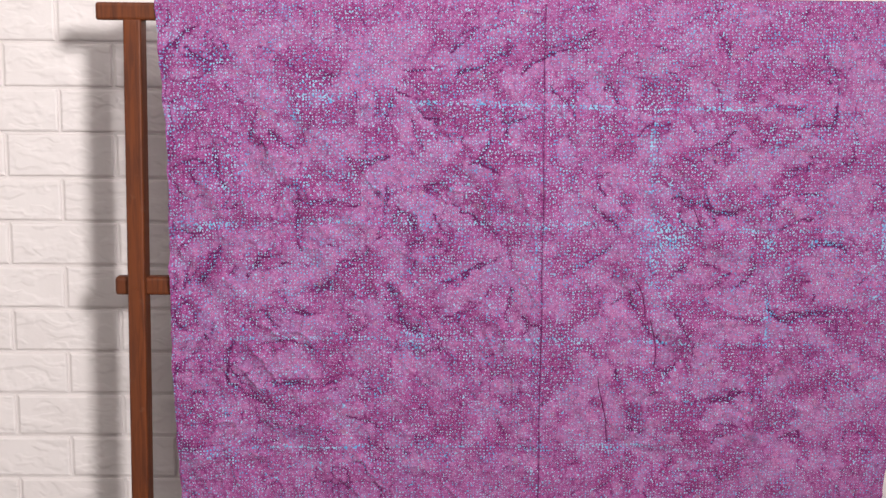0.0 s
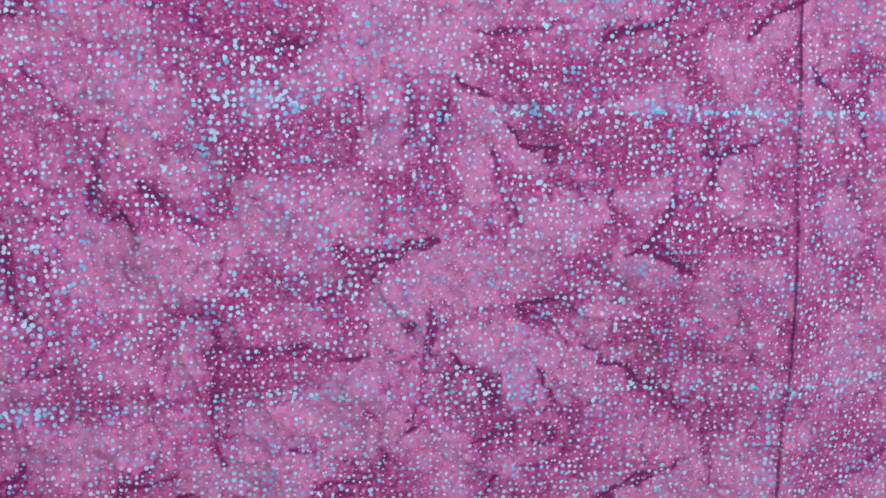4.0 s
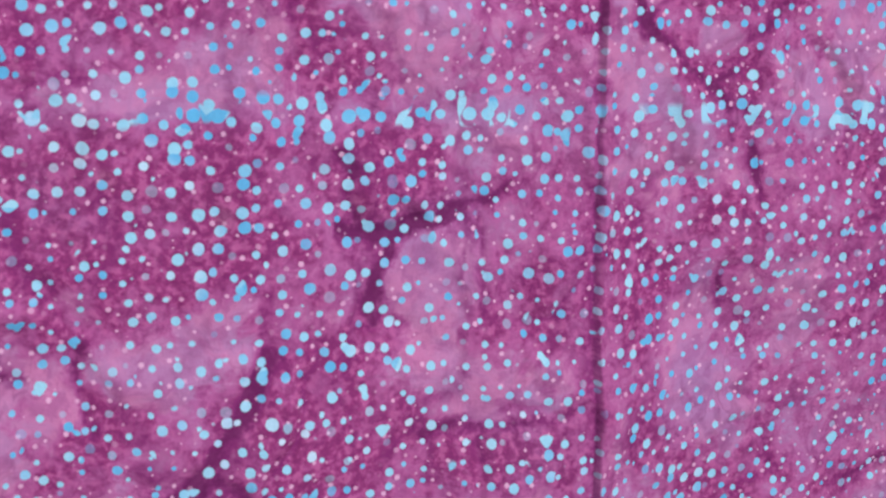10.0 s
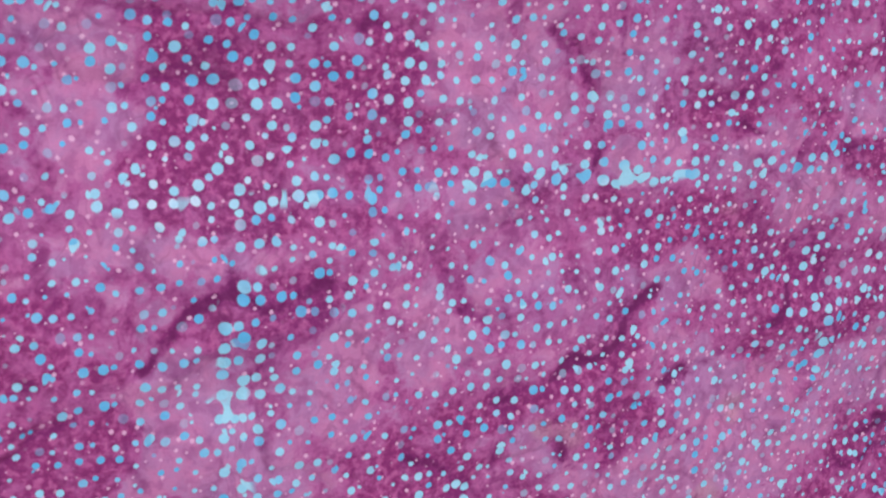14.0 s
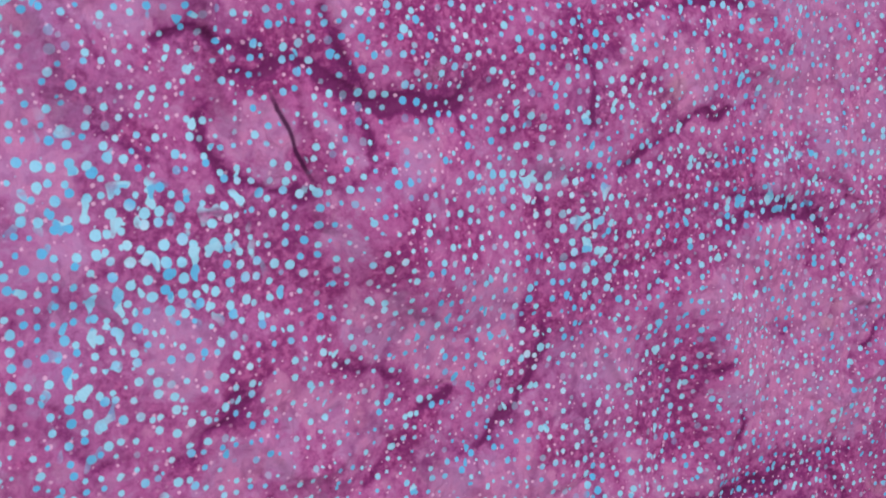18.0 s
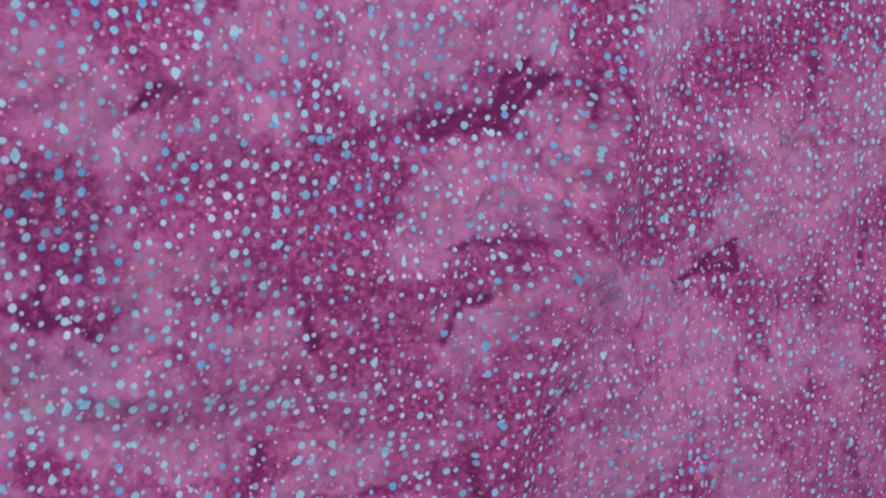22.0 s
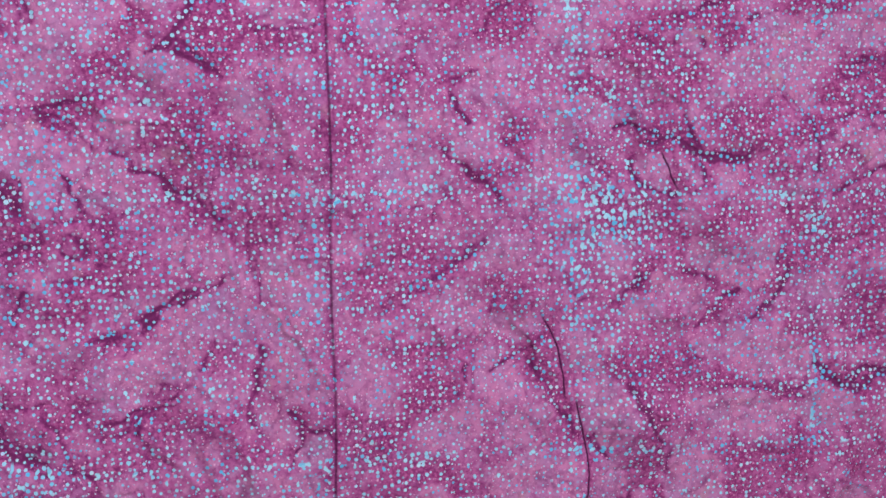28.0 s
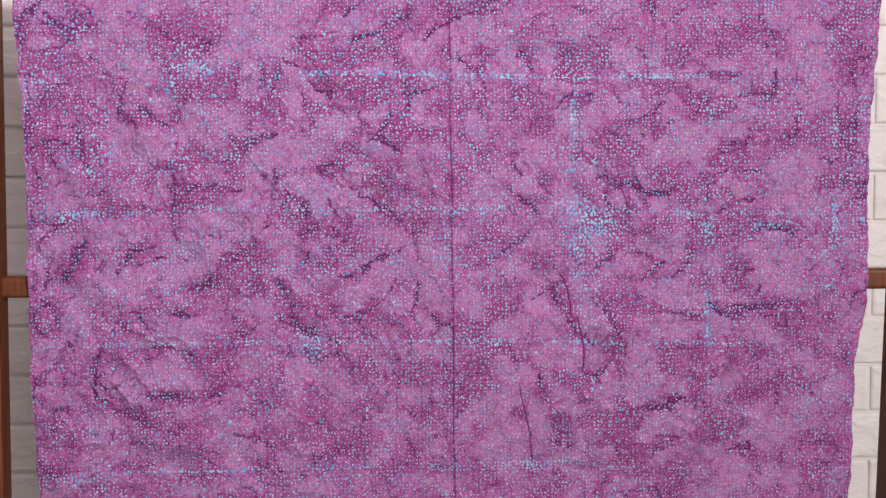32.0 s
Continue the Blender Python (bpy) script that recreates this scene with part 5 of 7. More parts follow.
# the stretches that the camera passes nearest
vein(0.80, (0.085, 0.037), (0.087, 0.031), (0.092, 0.027), (0.096, 0.021), (0.098, 0.013), (0.101, 0.006))
vein(0.50, (0.081, 0.021), (0.084, 0.028), (0.090, 0.030))
vein(0.70, (0.135, -0.041), (0.141, -0.036), (0.146, -0.030), (0.154, -0.028), (0.166, -0.030), (0.175, -0.030), (0.182, -0.027))
vein(0.60, (0.177, -0.034), (0.181, -0.029))
vein(0.80, (0.226, -0.065), (0.237, -0.061), (0.247, -0.056), (0.258, -0.054), (0.268, -0.045), (0.278, -0.040))
vein(0.50, (0.282, -0.067), (0.293, -0.062), (0.302, -0.059), (0.314, -0.055))
vein(0.50, (0.099, -0.071), (0.105, -0.062), (0.111, -0.059))
vein(0.50, (0.190, 0.037), (0.196, 0.035), (0.204, 0.030))
vein(0.40, (0.252, 0.027), (0.254, 0.013), (0.256, -0.002))
vein(0.40, (0.242, 0.034), (0.245, 0.027))
vein(0.40, (0.119, 0.028), (0.123, 0.022), (0.120, 0.016), (0.114, 0.015))
vein(0.30, (0.095, -0.012), (0.095, -0.019), (0.099, -0.024))
vein(0.40, (0.153, -0.021), (0.154, -0.027))
vein(0.35, (0.106, 0.039), (0.104, 0.032), (0.105, 0.026))
vein(0.50, (0.203, -0.075), (0.214, -0.081), (0.221, -0.087))
vein(0.80, (0.188, -0.138), (0.198, -0.137), (0.209, -0.139), (0.219, -0.146), (0.230, -0.147), (0.239, -0.149), (0.248, -0.155), (0.256, -0.159), (0.269, -0.159), (0.286, -0.159))
vein(0.50, (0.234, -0.131), (0.239, -0.140), (0.246, -0.145), (0.251, -0.155))
vein(0.60, (0.204, -0.153), (0.200, -0.159), (0.201, -0.167), (0.207, -0.175), (0.219, -0.181), (0.231, -0.184))
vein(0.60, (0.252, -0.159), (0.252, -0.169), (0.249, -0.177), (0.244, -0.181))
vein(0.50, (0.309, -0.119), (0.318, -0.127), (0.327, -0.132), (0.334, -0.136))
vein(0.60, (0.334, -0.136), (0.337, -0.149), (0.338, -0.161), (0.337, -0.172))
vein(0.60, (0.341, -0.136), (0.349, -0.133), (0.375, -0.133), (0.400, -0.131), (0.410, -0.130))
vein(0.40, (0.323, -0.150), (0.320, -0.159))
vein(0.80, (0.377, -0.174), (0.393, -0.169), (0.414, -0.168))
vein(0.50, (0.348, -0.190), (0.365, -0.180), (0.377, -0.174))
vein(0.70, (0.409, -0.210), (0.419, -0.207), (0.443, -0.211), (0.457, -0.209))
vein(0.60, (0.430, -0.202), (0.450, -0.210), (0.457, -0.220))
vein(0.40, (0.169, -0.161), (0.177, -0.167), (0.185, -0.173))
vein(0.40, (0.340, -0.110), (0.354, -0.105), (0.376, -0.100), (0.392, -0.100))
vein(0.50, (0.422, -0.112), (0.438, -0.104), (0.457, -0.098))
vein(0.30, (0.281, -0.159), (0.286, -0.170), (0.284, -0.179))
vein(0.40, (0.314, -0.173), (0.318, -0.194), (0.314, -0.208), (0.311, -0.236))
vein(0.50, (0.249, -0.079), (0.252, -0.087))
vein(0.40, (0.265, -0.077), (0.268, -0.087))
vein(0.80, (0.133, -0.468), (0.136, -0.483), (0.138, -0.491), (0.141, -0.498), (0.150, -0.503), (0.158, -0.505))
vein(0.50, (0.158, -0.505), (0.164, -0.513), (0.165, -0.518))
vein(0.40, (0.125, -0.493), (0.132, -0.496), (0.141, -0.499))
vein(0.50, (0.241, -0.477), (0.249, -0.478), (0.257, -0.482))
vein(0.60, (0.263, -0.519), (0.266, -0.512), (0.271, -0.506), (0.282, -0.503))
vein(0.50, (0.202, -0.546), (0.202, -0.553), (0.198, -0.560))
vein(0.60, (0.215, -0.566), (0.227, -0.568), (0.237, -0.565), (0.250, -0.565), (0.261, -0.565))
vein(0.50, (0.227, -0.568), (0.232, -0.576), (0.238, -0.584))
vein(0.50, (0.110, -0.563), (0.122, -0.558), (0.133, -0.558), (0.140, -0.557))
vein(0.70, (0.216, -0.586), (0.226, -0.593), (0.237, -0.600))
vein(0.60, (0.089, -0.592), (0.097, -0.589), (0.104, -0.582))
vein(0.60, (0.367, -0.511), (0.388, -0.507), (0.400, -0.499))
vein(0.70, (0.399, -0.503), (0.407, -0.517))
vein(0.50, (0.212, -0.495), (0.216, -0.502), (0.215, -0.516))
vein(0.40, (0.368, -0.517), (0.393, -0.516), (0.409, -0.526), (0.415, -0.545))
vein(0.60, (0.368, -0.631), (0.387, -0.630), (0.407, -0.623), (0.417, -0.615))
vein(0.30, (0.107, -0.516), (0.110, -0.512), (0.117, -0.514))
vein(0.30, (0.108, -0.586), (0.109, -0.596))
vein(0.50, (0.286, -0.626), (0.303, -0.626), (0.316, -0.624), (0.334, -0.629))
vein(0.60, (-0.207, 0.034), (-0.200, 0.026), (-0.195, 0.016))
vein(0.70, (-0.227, 0.020), (-0.214, 0.012), (-0.201, 0.008), (-0.192, 0.004))
vein(0.60, (-0.234, 0.005), (-0.237, -0.006), (-0.242, -0.022), (-0.244, -0.028))
vein(0.50, (-0.256, 0.017), (-0.254, -0.001), (-0.258, -0.019))
vein(0.50, (-0.289, 0.015), (-0.288, 0.000), (-0.287, -0.016))
vein(0.90, (-0.282, -0.103), (-0.272, -0.090), (-0.259, -0.086), (-0.246, -0.083), (-0.236, -0.078))
vein(0.60, (-0.300, -0.083), (-0.293, -0.085), (-0.281, -0.081))
vein(0.60, (-0.197, -0.008), (-0.186, -0.017), (-0.177, -0.024))
vein(0.50, (-0.152, -0.046), (-0.144, -0.054))
vein(0.70, (-0.086, -0.045), (-0.093, -0.057), (-0.098, -0.075), (-0.106, -0.085), (-0.118, -0.088))
vein(0.70, (-0.101, -0.086), (-0.087, -0.095), (-0.076, -0.105))
vein(0.70, (-0.165, -0.134), (-0.177, -0.129), (-0.186, -0.125), (-0.177, -0.122), (-0.164, -0.117), (-0.152, -0.112))
vein(0.50, (-0.152, -0.112), (-0.134, -0.119), (-0.118, -0.118))
vein(0.60, (-0.241, -0.123), (-0.239, -0.136), (-0.239, -0.147))
vein(0.50, (-0.290, -0.104), (-0.284, -0.118), (-0.282, -0.135))
vein(0.60, (-0.355, -0.017), (-0.354, -0.027), (-0.358, -0.037))
vein(0.50, (-0.337, -0.019), (-0.335, -0.034))
vein(0.60, (-0.063, -0.028), (-0.053, -0.026), (-0.042, -0.025))
vein(0.50, (-0.073, -0.008), (-0.063, -0.026), (-0.063, -0.048))
vein(0.50, (-0.143, -0.148), (-0.129, -0.160))
vein(0.40, (-0.203, -0.027), (-0.198, -0.045), (-0.193, -0.067))
vein(0.40, (-0.191, -0.052), (-0.188, -0.071))
vein(0.40, (-0.112, 0.029), (-0.104, 0.035))
vein(0.50, (-0.328, 0.033), (-0.323, 0.026))
vein(0.40, (-0.083, 0.020), (-0.079, 0.031))
vein(0.80, (-0.187, -0.015), (-0.183, -0.020), (-0.178, -0.023), (-0.173, -0.021), (-0.166, -0.020))
vein(0.60, (-0.173, -0.021), (-0.172, -0.030), (-0.169, -0.032))
vein(0.60, (-0.141, 0.007), (-0.135, 0.009), (-0.128, 0.011))
vein(0.70, (-0.071, -0.027), (-0.064, -0.027), (-0.056, -0.028), (-0.047, -0.024), (-0.036, -0.021), (-0.028, -0.019))
vein(0.60, (-0.087, -0.043), (-0.089, -0.052), (-0.093, -0.063), (-0.096, -0.070))
vein(0.90, (-0.096, -0.070), (-0.103, -0.079), (-0.113, -0.084))
vein(0.80, (-0.101, -0.081), (-0.093, -0.085), (-0.082, -0.096), (-0.079, -0.102))
vein(0.60, (-0.055, -0.076), (-0.046, -0.074), (-0.028, -0.076), (-0.015, -0.073))
vein(0.50, (-0.150, -0.044), (-0.148, -0.053), (-0.142, -0.054))
vein(0.40, (-0.023, -0.062), (-0.021, -0.068))
vein(0.50, (-0.131, -0.050), (-0.131, -0.062), (-0.127, -0.067))
vein(0.50, (-0.179, -0.053), (-0.175, -0.057), (-0.168, -0.054))
vein(0.40, (-0.078, 0.018), (-0.074, 0.016), (-0.079, 0.012))
vein(0.50, (0.007, 0.015), (0.018, 0.011), (0.026, 0.003), (0.035, -0.001))
vein(0.50, (-0.066, -0.021), (-0.063, -0.029), (-0.057, -0.030))
vein(0.80, (0.001, 0.029), (0.003, 0.021), (0.007, 0.016), (0.012, 0.013), (0.018, 0.009), (0.025, 0.003), (0.029, -0.001))
vein(0.60, (0.002, 0.023), (0.008, 0.024), (0.014, 0.025))
vein(0.70, (0.097, 0.036), (0.102, 0.030))
vein(0.90, (0.085, 0.033), (0.093, 0.025), (0.097, 0.019), (0.100, 0.010), (0.101, 0.001))
vein(0.60, (0.050, 0.035), (0.052, 0.031))
vein(0.50, (0.041, 0.025), (0.038, 0.019), (0.031, 0.016))
vein(0.60, (0.033, 0.011), (0.028, 0.008), (0.026, 0.007))
vein(0.50, (0.037, -0.010), (0.038, -0.016), (0.039, -0.025))
vein(0.70, (0.133, -0.044), (0.138, -0.038), (0.144, -0.033), (0.150, -0.030))
vein(0.50, (0.097, -0.072), (0.101, -0.065), (0.113, -0.057))
vein(0.60, (0.089, -0.076), (0.099, -0.074))
vein(0.40, (0.029, -0.047), (0.032, -0.058))
vein(0.40, (0.108, 0.010), (0.112, 0.019), (0.102, 0.025))
vein(0.60, (0.174, -0.349), (0.179, -0.357), (0.183, -0.366))
vein(0.90, (0.200, -0.391), (0.195, -0.399), (0.187, -0.406), (0.183, -0.410))
vein(0.50, (0.169, -0.401), (0.175, -0.403), (0.183, -0.406))
vein(0.80, (0.249, -0.452), (0.266, -0.449), (0.279, -0.447), (0.291, -0.445), (0.299, -0.438), (0.312, -0.437))
vein(0.90, (0.268, -0.450), (0.288, -0.451))
vein(0.50, (0.325, -0.427), (0.322, -0.440), (0.321, -0.451))
vein(0.40, (0.215, -0.440), (0.216, -0.449), (0.209, -0.453))
vein(0.50, (0.240, -0.477), (0.251, -0.482), (0.256, -0.482))
vein(0.50, (0.218, -0.361), (0.223, -0.375))
vein(0.40, (0.313, -0.399), (0.325, -0.402))
vein(0.40, (0.320, -0.406), (0.322, -0.417))
vein(0.60, (0.386, -0.510), (0.400, -0.510), (0.407, -0.513))
vein(0.40, (0.409, -0.383), (0.410, -0.399))
vein(0.50, (0.157, -0.447), (0.164, -0.443), (0.170, -0.438))
vein(0.50, (0.348, -0.407), (0.335, -0.418), (0.327, -0.427))
vein(0.50, (0.266, -0.488), (0.284, -0.491), (0.298, -0.490))
vein(0.60, (-0.033, -0.322), (-0.026, -0.328), (-0.017, -0.332), (-0.008, -0.339))
vein(0.50, (-0.032, -0.346), (-0.030, -0.336), (-0.026, -0.328))
vein(0.90, (0.127, -0.296), (0.134, -0.302), (0.141, -0.313))
vein(0.80, (0.141, -0.313), (0.145, -0.325), (0.153, -0.336), (0.161, -0.349))
vein(0.70, (0.170, -0.351), (0.180, -0.358), (0.186, -0.367))
vein(0.80, (0.196, -0.315), (0.201, -0.323), (0.211, -0.334), (0.216, -0.345), (0.226, -0.362), (0.228, -0.378))
vein(0.50, (0.025, -0.329), (0.031, -0.339), (0.034, -0.350))
vein(0.60, (-0.003, -0.399), (0.008, -0.401), (0.023, -0.400), (0.037, -0.400))
vein(0.60, (0.110, -0.400), (0.112, -0.413), (0.119, -0.427), (0.122, -0.435))
vein(0.70, (0.110, -0.434), (0.122, -0.435))
vein(0.80, (0.187, -0.413), (0.192, -0.403), (0.200, -0.394))
vein(0.90, (0.264, -0.447), (0.280, -0.446), (0.293, -0.448), (0.302, -0.441), (0.312, -0.437))
vein(0.50, (0.292, -0.324), (0.311, -0.326), (0.331, -0.325))
vein(0.50, (0.217, -0.442), (0.215, -0.456))
vein(0.50, (0.332, -0.439), (0.334, -0.455))
vein(0.40, (0.041, -0.397), (0.045, -0.407))
vein(0.50, (-0.018, -0.361), (-0.011, -0.365), (-0.004, -0.367))
vein(0.40, (-0.020, -0.375), (-0.020, -0.390), (-0.010, -0.396))
vein(0.40, (0.226, -0.457), (0.244, -0.452), (0.261, -0.447))
vein(0.40, (0.081, -0.296), (0.083, -0.305))
dusk_wash(0.004, (0.085, 0.024), (0.096, 0.021), (0.099, 0.011))
dusk_wash(0.007, (0.141, 0.034), (0.153, 0.034), (0.166, 0.027), (0.179, 0.025))
dusk_wash(0.007, (0.148, 0.015), (0.163, 0.011), (0.181, 0.015), (0.197, 0.026))
dusk_wash(0.004, (0.191, 0.034), (0.201, 0.024), (0.198, 0.017))
dusk_wash(0.004, (0.205, 0.012), (0.216, 0.002))
dusk_wash(0.006, (0.077, -0.014), (0.087, -0.019), (0.101, -0.017))
dusk_wash(0.006, (0.076, -0.030), (0.093, -0.032), (0.110, -0.028), (0.122, -0.025))
dusk_wash(0.006, (0.093, -0.043), (0.109, -0.044), (0.124, -0.044))
dusk_wash(0.006, (0.110, -0.065), (0.119, -0.072), (0.126, -0.065))
dusk_wash(0.004, (0.076, -0.046), (0.083, -0.057))
dusk_wash(0.004, (0.141, -0.036), (0.153, -0.032), (0.175, -0.035), (0.184, -0.030))
dusk_wash(0.004, (0.160, -0.002), (0.177, -0.005), (0.189, -0.010))
dusk_wash(0.005, (0.226, -0.068), (0.253, -0.061), (0.270, -0.050), (0.290, -0.046))
dusk_wash(0.004, (0.230, -0.005), (0.239, -0.009))
dusk_wash(0.006, (0.273, -0.024), (0.291, -0.019), (0.305, -0.017))
dusk_wash(0.005, (0.278, 0.019), (0.300, 0.016))
dusk_wash(0.005, (0.210, -0.069), (0.226, -0.068))
dusk_wash(0.006, (0.279, -0.078), (0.270, -0.070))
dusk_wash(0.005, (0.190, 0.004), (0.196, 0.009))
dusk_wash(0.007, (0.160, -0.107), (0.175, -0.112), (0.193, -0.112))
dusk_wash(0.006, (0.170, -0.106), (0.188, -0.121))
dusk_wash(0.010, (0.181, -0.082), (0.203, -0.083), (0.217, -0.083))
dusk_wash(0.007, (0.192, -0.098), (0.208, -0.097), (0.226, -0.098))
dusk_wash(0.009, (0.226, -0.102), (0.241, -0.101), (0.232, -0.116))
dusk_wash(0.007, (0.262, -0.135), (0.279, -0.131), (0.297, -0.135))
dusk_wash(0.009, (0.274, -0.146), (0.291, -0.148), (0.309, -0.150))
dusk_wash(0.004, (0.193, -0.140), (0.219, -0.150), (0.243, -0.147))
dusk_wash(0.005, (0.216, -0.142), (0.240, -0.143))
dusk_wash(0.008, (0.323, -0.144), (0.344, -0.142))
dusk_wash(0.009, (0.376, -0.098), (0.390, -0.110), (0.372, -0.121))
dusk_wash(0.007, (0.338, -0.117), (0.358, -0.116))
dusk_wash(0.008, (0.448, -0.094), (0.453, -0.084))
dusk_wash(0.011, (0.184, -0.192), (0.204, -0.202), (0.230, -0.201))
dusk_wash(0.009, (0.204, -0.189), (0.230, -0.208))
dusk_wash(0.006, (0.207, -0.210), (0.189, -0.208))
dusk_wash(0.010, (0.325, -0.195), (0.354, -0.211), (0.337, -0.229))
dusk_wash(0.008, (0.370, -0.202), (0.394, -0.206))
dusk_wash(0.009, (0.377, -0.224), (0.393, -0.224))
dusk_wash(0.004, (0.162, -0.150), (0.169, -0.157), (0.184, -0.165))
dusk_wash(0.006, (0.305, -0.168), (0.323, -0.174))
dusk_wash(0.006, (0.244, -0.221), (0.265, -0.194))
dusk_wash(0.005, (0.228, -0.174), (0.238, -0.174))
dusk_wash(0.007, (0.355, -0.155), (0.342, -0.165))
dusk_wash(0.006, (0.378, -0.190), (0.414, -0.191))
dusk_wash(0.007, (0.130, -0.464), (0.134, -0.478), (0.139, -0.494))
dusk_wash(0.004, (0.144, -0.481), (0.153, -0.499))
dusk_wash(0.011, (0.173, -0.468), (0.205, -0.468), (0.230, -0.468))
dusk_wash(0.011, (0.199, -0.482), (0.225, -0.482), (0.245, -0.468))
dusk_wash(0.009, (0.216, -0.500), (0.236, -0.494), (0.258, -0.498))
dusk_wash(0.009, (0.228, -0.519), (0.250, -0.518))
dusk_wash(0.006, (0.204, -0.501), (0.188, -0.499))
dusk_wash(0.008, (0.294, -0.491), (0.279, -0.491))
dusk_wash(0.005, (0.095, -0.529), (0.099, -0.536), (0.100, -0.543))
dusk_wash(0.009, (0.136, -0.536), (0.145, -0.544), (0.135, -0.553))
dusk_wash(0.006, (0.113, -0.567), (0.131, -0.564))
dusk_wash(0.008, (0.203, -0.553), (0.196, -0.565))
dusk_wash(0.007, (0.188, -0.571), (0.213, -0.569))
# shaded side of a hanging fold, painted as deeper colour
dusk_wash(0.012, (0.286, -0.538), (0.301, -0.556), (0.278, -0.565))
dusk_wash(0.009, (0.245, -0.537), (0.258, -0.538))
dusk_wash(0.008, (0.228, -0.595), (0.245, -0.593), (0.228, -0.583))
dusk_wash(0.011, (0.174, -0.586), (0.193, -0.600), (0.219, -0.611))
dusk_wash(0.009, (0.094, -0.589), (0.104, -0.575), (0.098, -0.578))
dusk_wash(0.007, (0.128, -0.575), (0.140, -0.587))
dusk_wash(0.010, (0.352, -0.483), (0.379, -0.483))
dusk_wash(0.009, (0.388, -0.509), (0.407, -0.508))
dusk_wash(0.009, (0.331, -0.465), (0.359, -0.468))
dusk_wash(0.009, (0.353, -0.590), (0.379, -0.595))
dusk_wash(0.008, (0.373, -0.579), (0.376, -0.568))
dusk_wash(0.009, (0.324, -0.632), (0.371, -0.632))
dusk_wash(0.006, (0.242, -0.579), (0.258, -0.587))
dusk_wash(0.013, (-0.360, 0.032), (-0.339, 0.030))
dusk_wash(0.008, (-0.343, 0.025), (-0.328, 0.033))
dusk_wash(0.010, (-0.362, -0.012), (-0.350, -0.022), (-0.363, -0.029))
dusk_wash(0.009, (-0.328, -0.015), (-0.313, -0.006), (-0.296, -0.014))
dusk_wash(0.007, (-0.292, 0.008), (-0.290, -0.028))
dusk_wash(0.008, (-0.304, -0.028), (-0.309, -0.040))
dusk_wash(0.006, (-0.253, 0.009), (-0.257, -0.011))
dusk_wash(0.006, (-0.237, 0.009), (-0.242, -0.014))
dusk_wash(0.012, (-0.250, -0.037), (-0.235, -0.051), (-0.269, -0.041))
dusk_wash(0.007, (-0.295, -0.088), (-0.280, -0.101))
dusk_wash(0.011, (-0.301, -0.121), (-0.290, -0.109), (-0.295, -0.130))
dusk_wash(0.010, (-0.367, -0.122), (-0.350, -0.114))
dusk_wash(0.013, (-0.177, -0.008), (-0.143, -0.013), (-0.108, -0.012))
dusk_wash(0.013, (-0.142, -0.024), (-0.112, -0.031), (-0.084, -0.025))
dusk_wash(0.011, (-0.169, 0.023), (-0.139, 0.026), (-0.111, 0.022))
dusk_wash(0.008, (-0.192, 0.030), (-0.187, 0.016))
dusk_wash(0.009, (-0.187, -0.039), (-0.174, -0.045))
dusk_wash(0.007, (-0.140, -0.046), (-0.120, -0.042))
dusk_wash(0.009, (-0.094, -0.064), (-0.082, -0.078))
dusk_wash(0.011, (-0.082, -0.065), (-0.068, -0.083))
dusk_wash(0.007, (-0.172, -0.129), (-0.147, -0.119))
dusk_wash(0.012, (-0.120, -0.141), (-0.098, -0.131))
dusk_wash(0.011, (-0.098, -0.153), (-0.070, -0.149))
dusk_wash(0.009, (-0.065, -0.021), (-0.050, -0.010))
dusk_wash(0.008, (-0.353, -0.100), (-0.320, -0.106))
dusk_wash(0.006, (-0.369, -0.046), (-0.368, -0.062))
dusk_wash(0.007, (-0.089, 0.035), (-0.077, 0.014))
dusk_wash(0.008, (-0.154, -0.090), (-0.137, -0.100))
dusk_wash(0.010, (-0.177, 0.009), (-0.159, 0.013), (-0.141, 0.016))
dusk_wash(0.010, (-0.180, -0.008), (-0.166, -0.008), (-0.151, -0.004))
dusk_wash(0.012, (-0.126, -0.010), (-0.109, -0.013), (-0.093, -0.016))
dusk_wash(0.009, (-0.120, -0.022), (-0.101, -0.030), (-0.084, -0.022))
dusk_wash(0.007, (-0.154, -0.027), (-0.138, -0.023), (-0.131, -0.033))
dusk_wash(0.006, (-0.161, -0.024), (-0.169, -0.030))
dusk_wash(0.005, (-0.179, -0.045), (-0.166, -0.041), (-0.152, -0.042))
dusk_wash(0.006, (-0.131, -0.069), (-0.121, -0.068), (-0.126, -0.063))
dusk_wash(0.008, (-0.077, -0.054), (-0.065, -0.051), (-0.072, -0.065))
dusk_wash(0.008, (-0.081, -0.072), (-0.072, -0.082), (-0.062, -0.075))
dusk_wash(0.007, (-0.103, -0.086), (-0.086, -0.091), (-0.071, -0.091))
dusk_wash(0.008, (-0.046, -0.085), (-0.029, -0.082), (-0.019, -0.088))
dusk_wash(0.007, (-0.063, -0.025), (-0.067, -0.010), (-0.058, -0.008))
dusk_wash(0.005, (-0.120, 0.019), (-0.109, 0.015), (-0.131, 0.008))
dusk_wash(0.006, (-0.036, -0.051), (-0.029, -0.056))
dusk_wash(0.004, (-0.139, -0.077), (-0.144, -0.061))
dusk_wash(0.010, (0.014, -0.039), (0.024, -0.030), (0.009, -0.023))
dusk_wash(0.010, (0.013, -0.082), (0.034, -0.104))
dusk_wash(0.007, (0.019, 0.009), (0.031, 0.005))
dusk_wash(0.005, (-0.076, 0.007), (-0.064, 0.013))
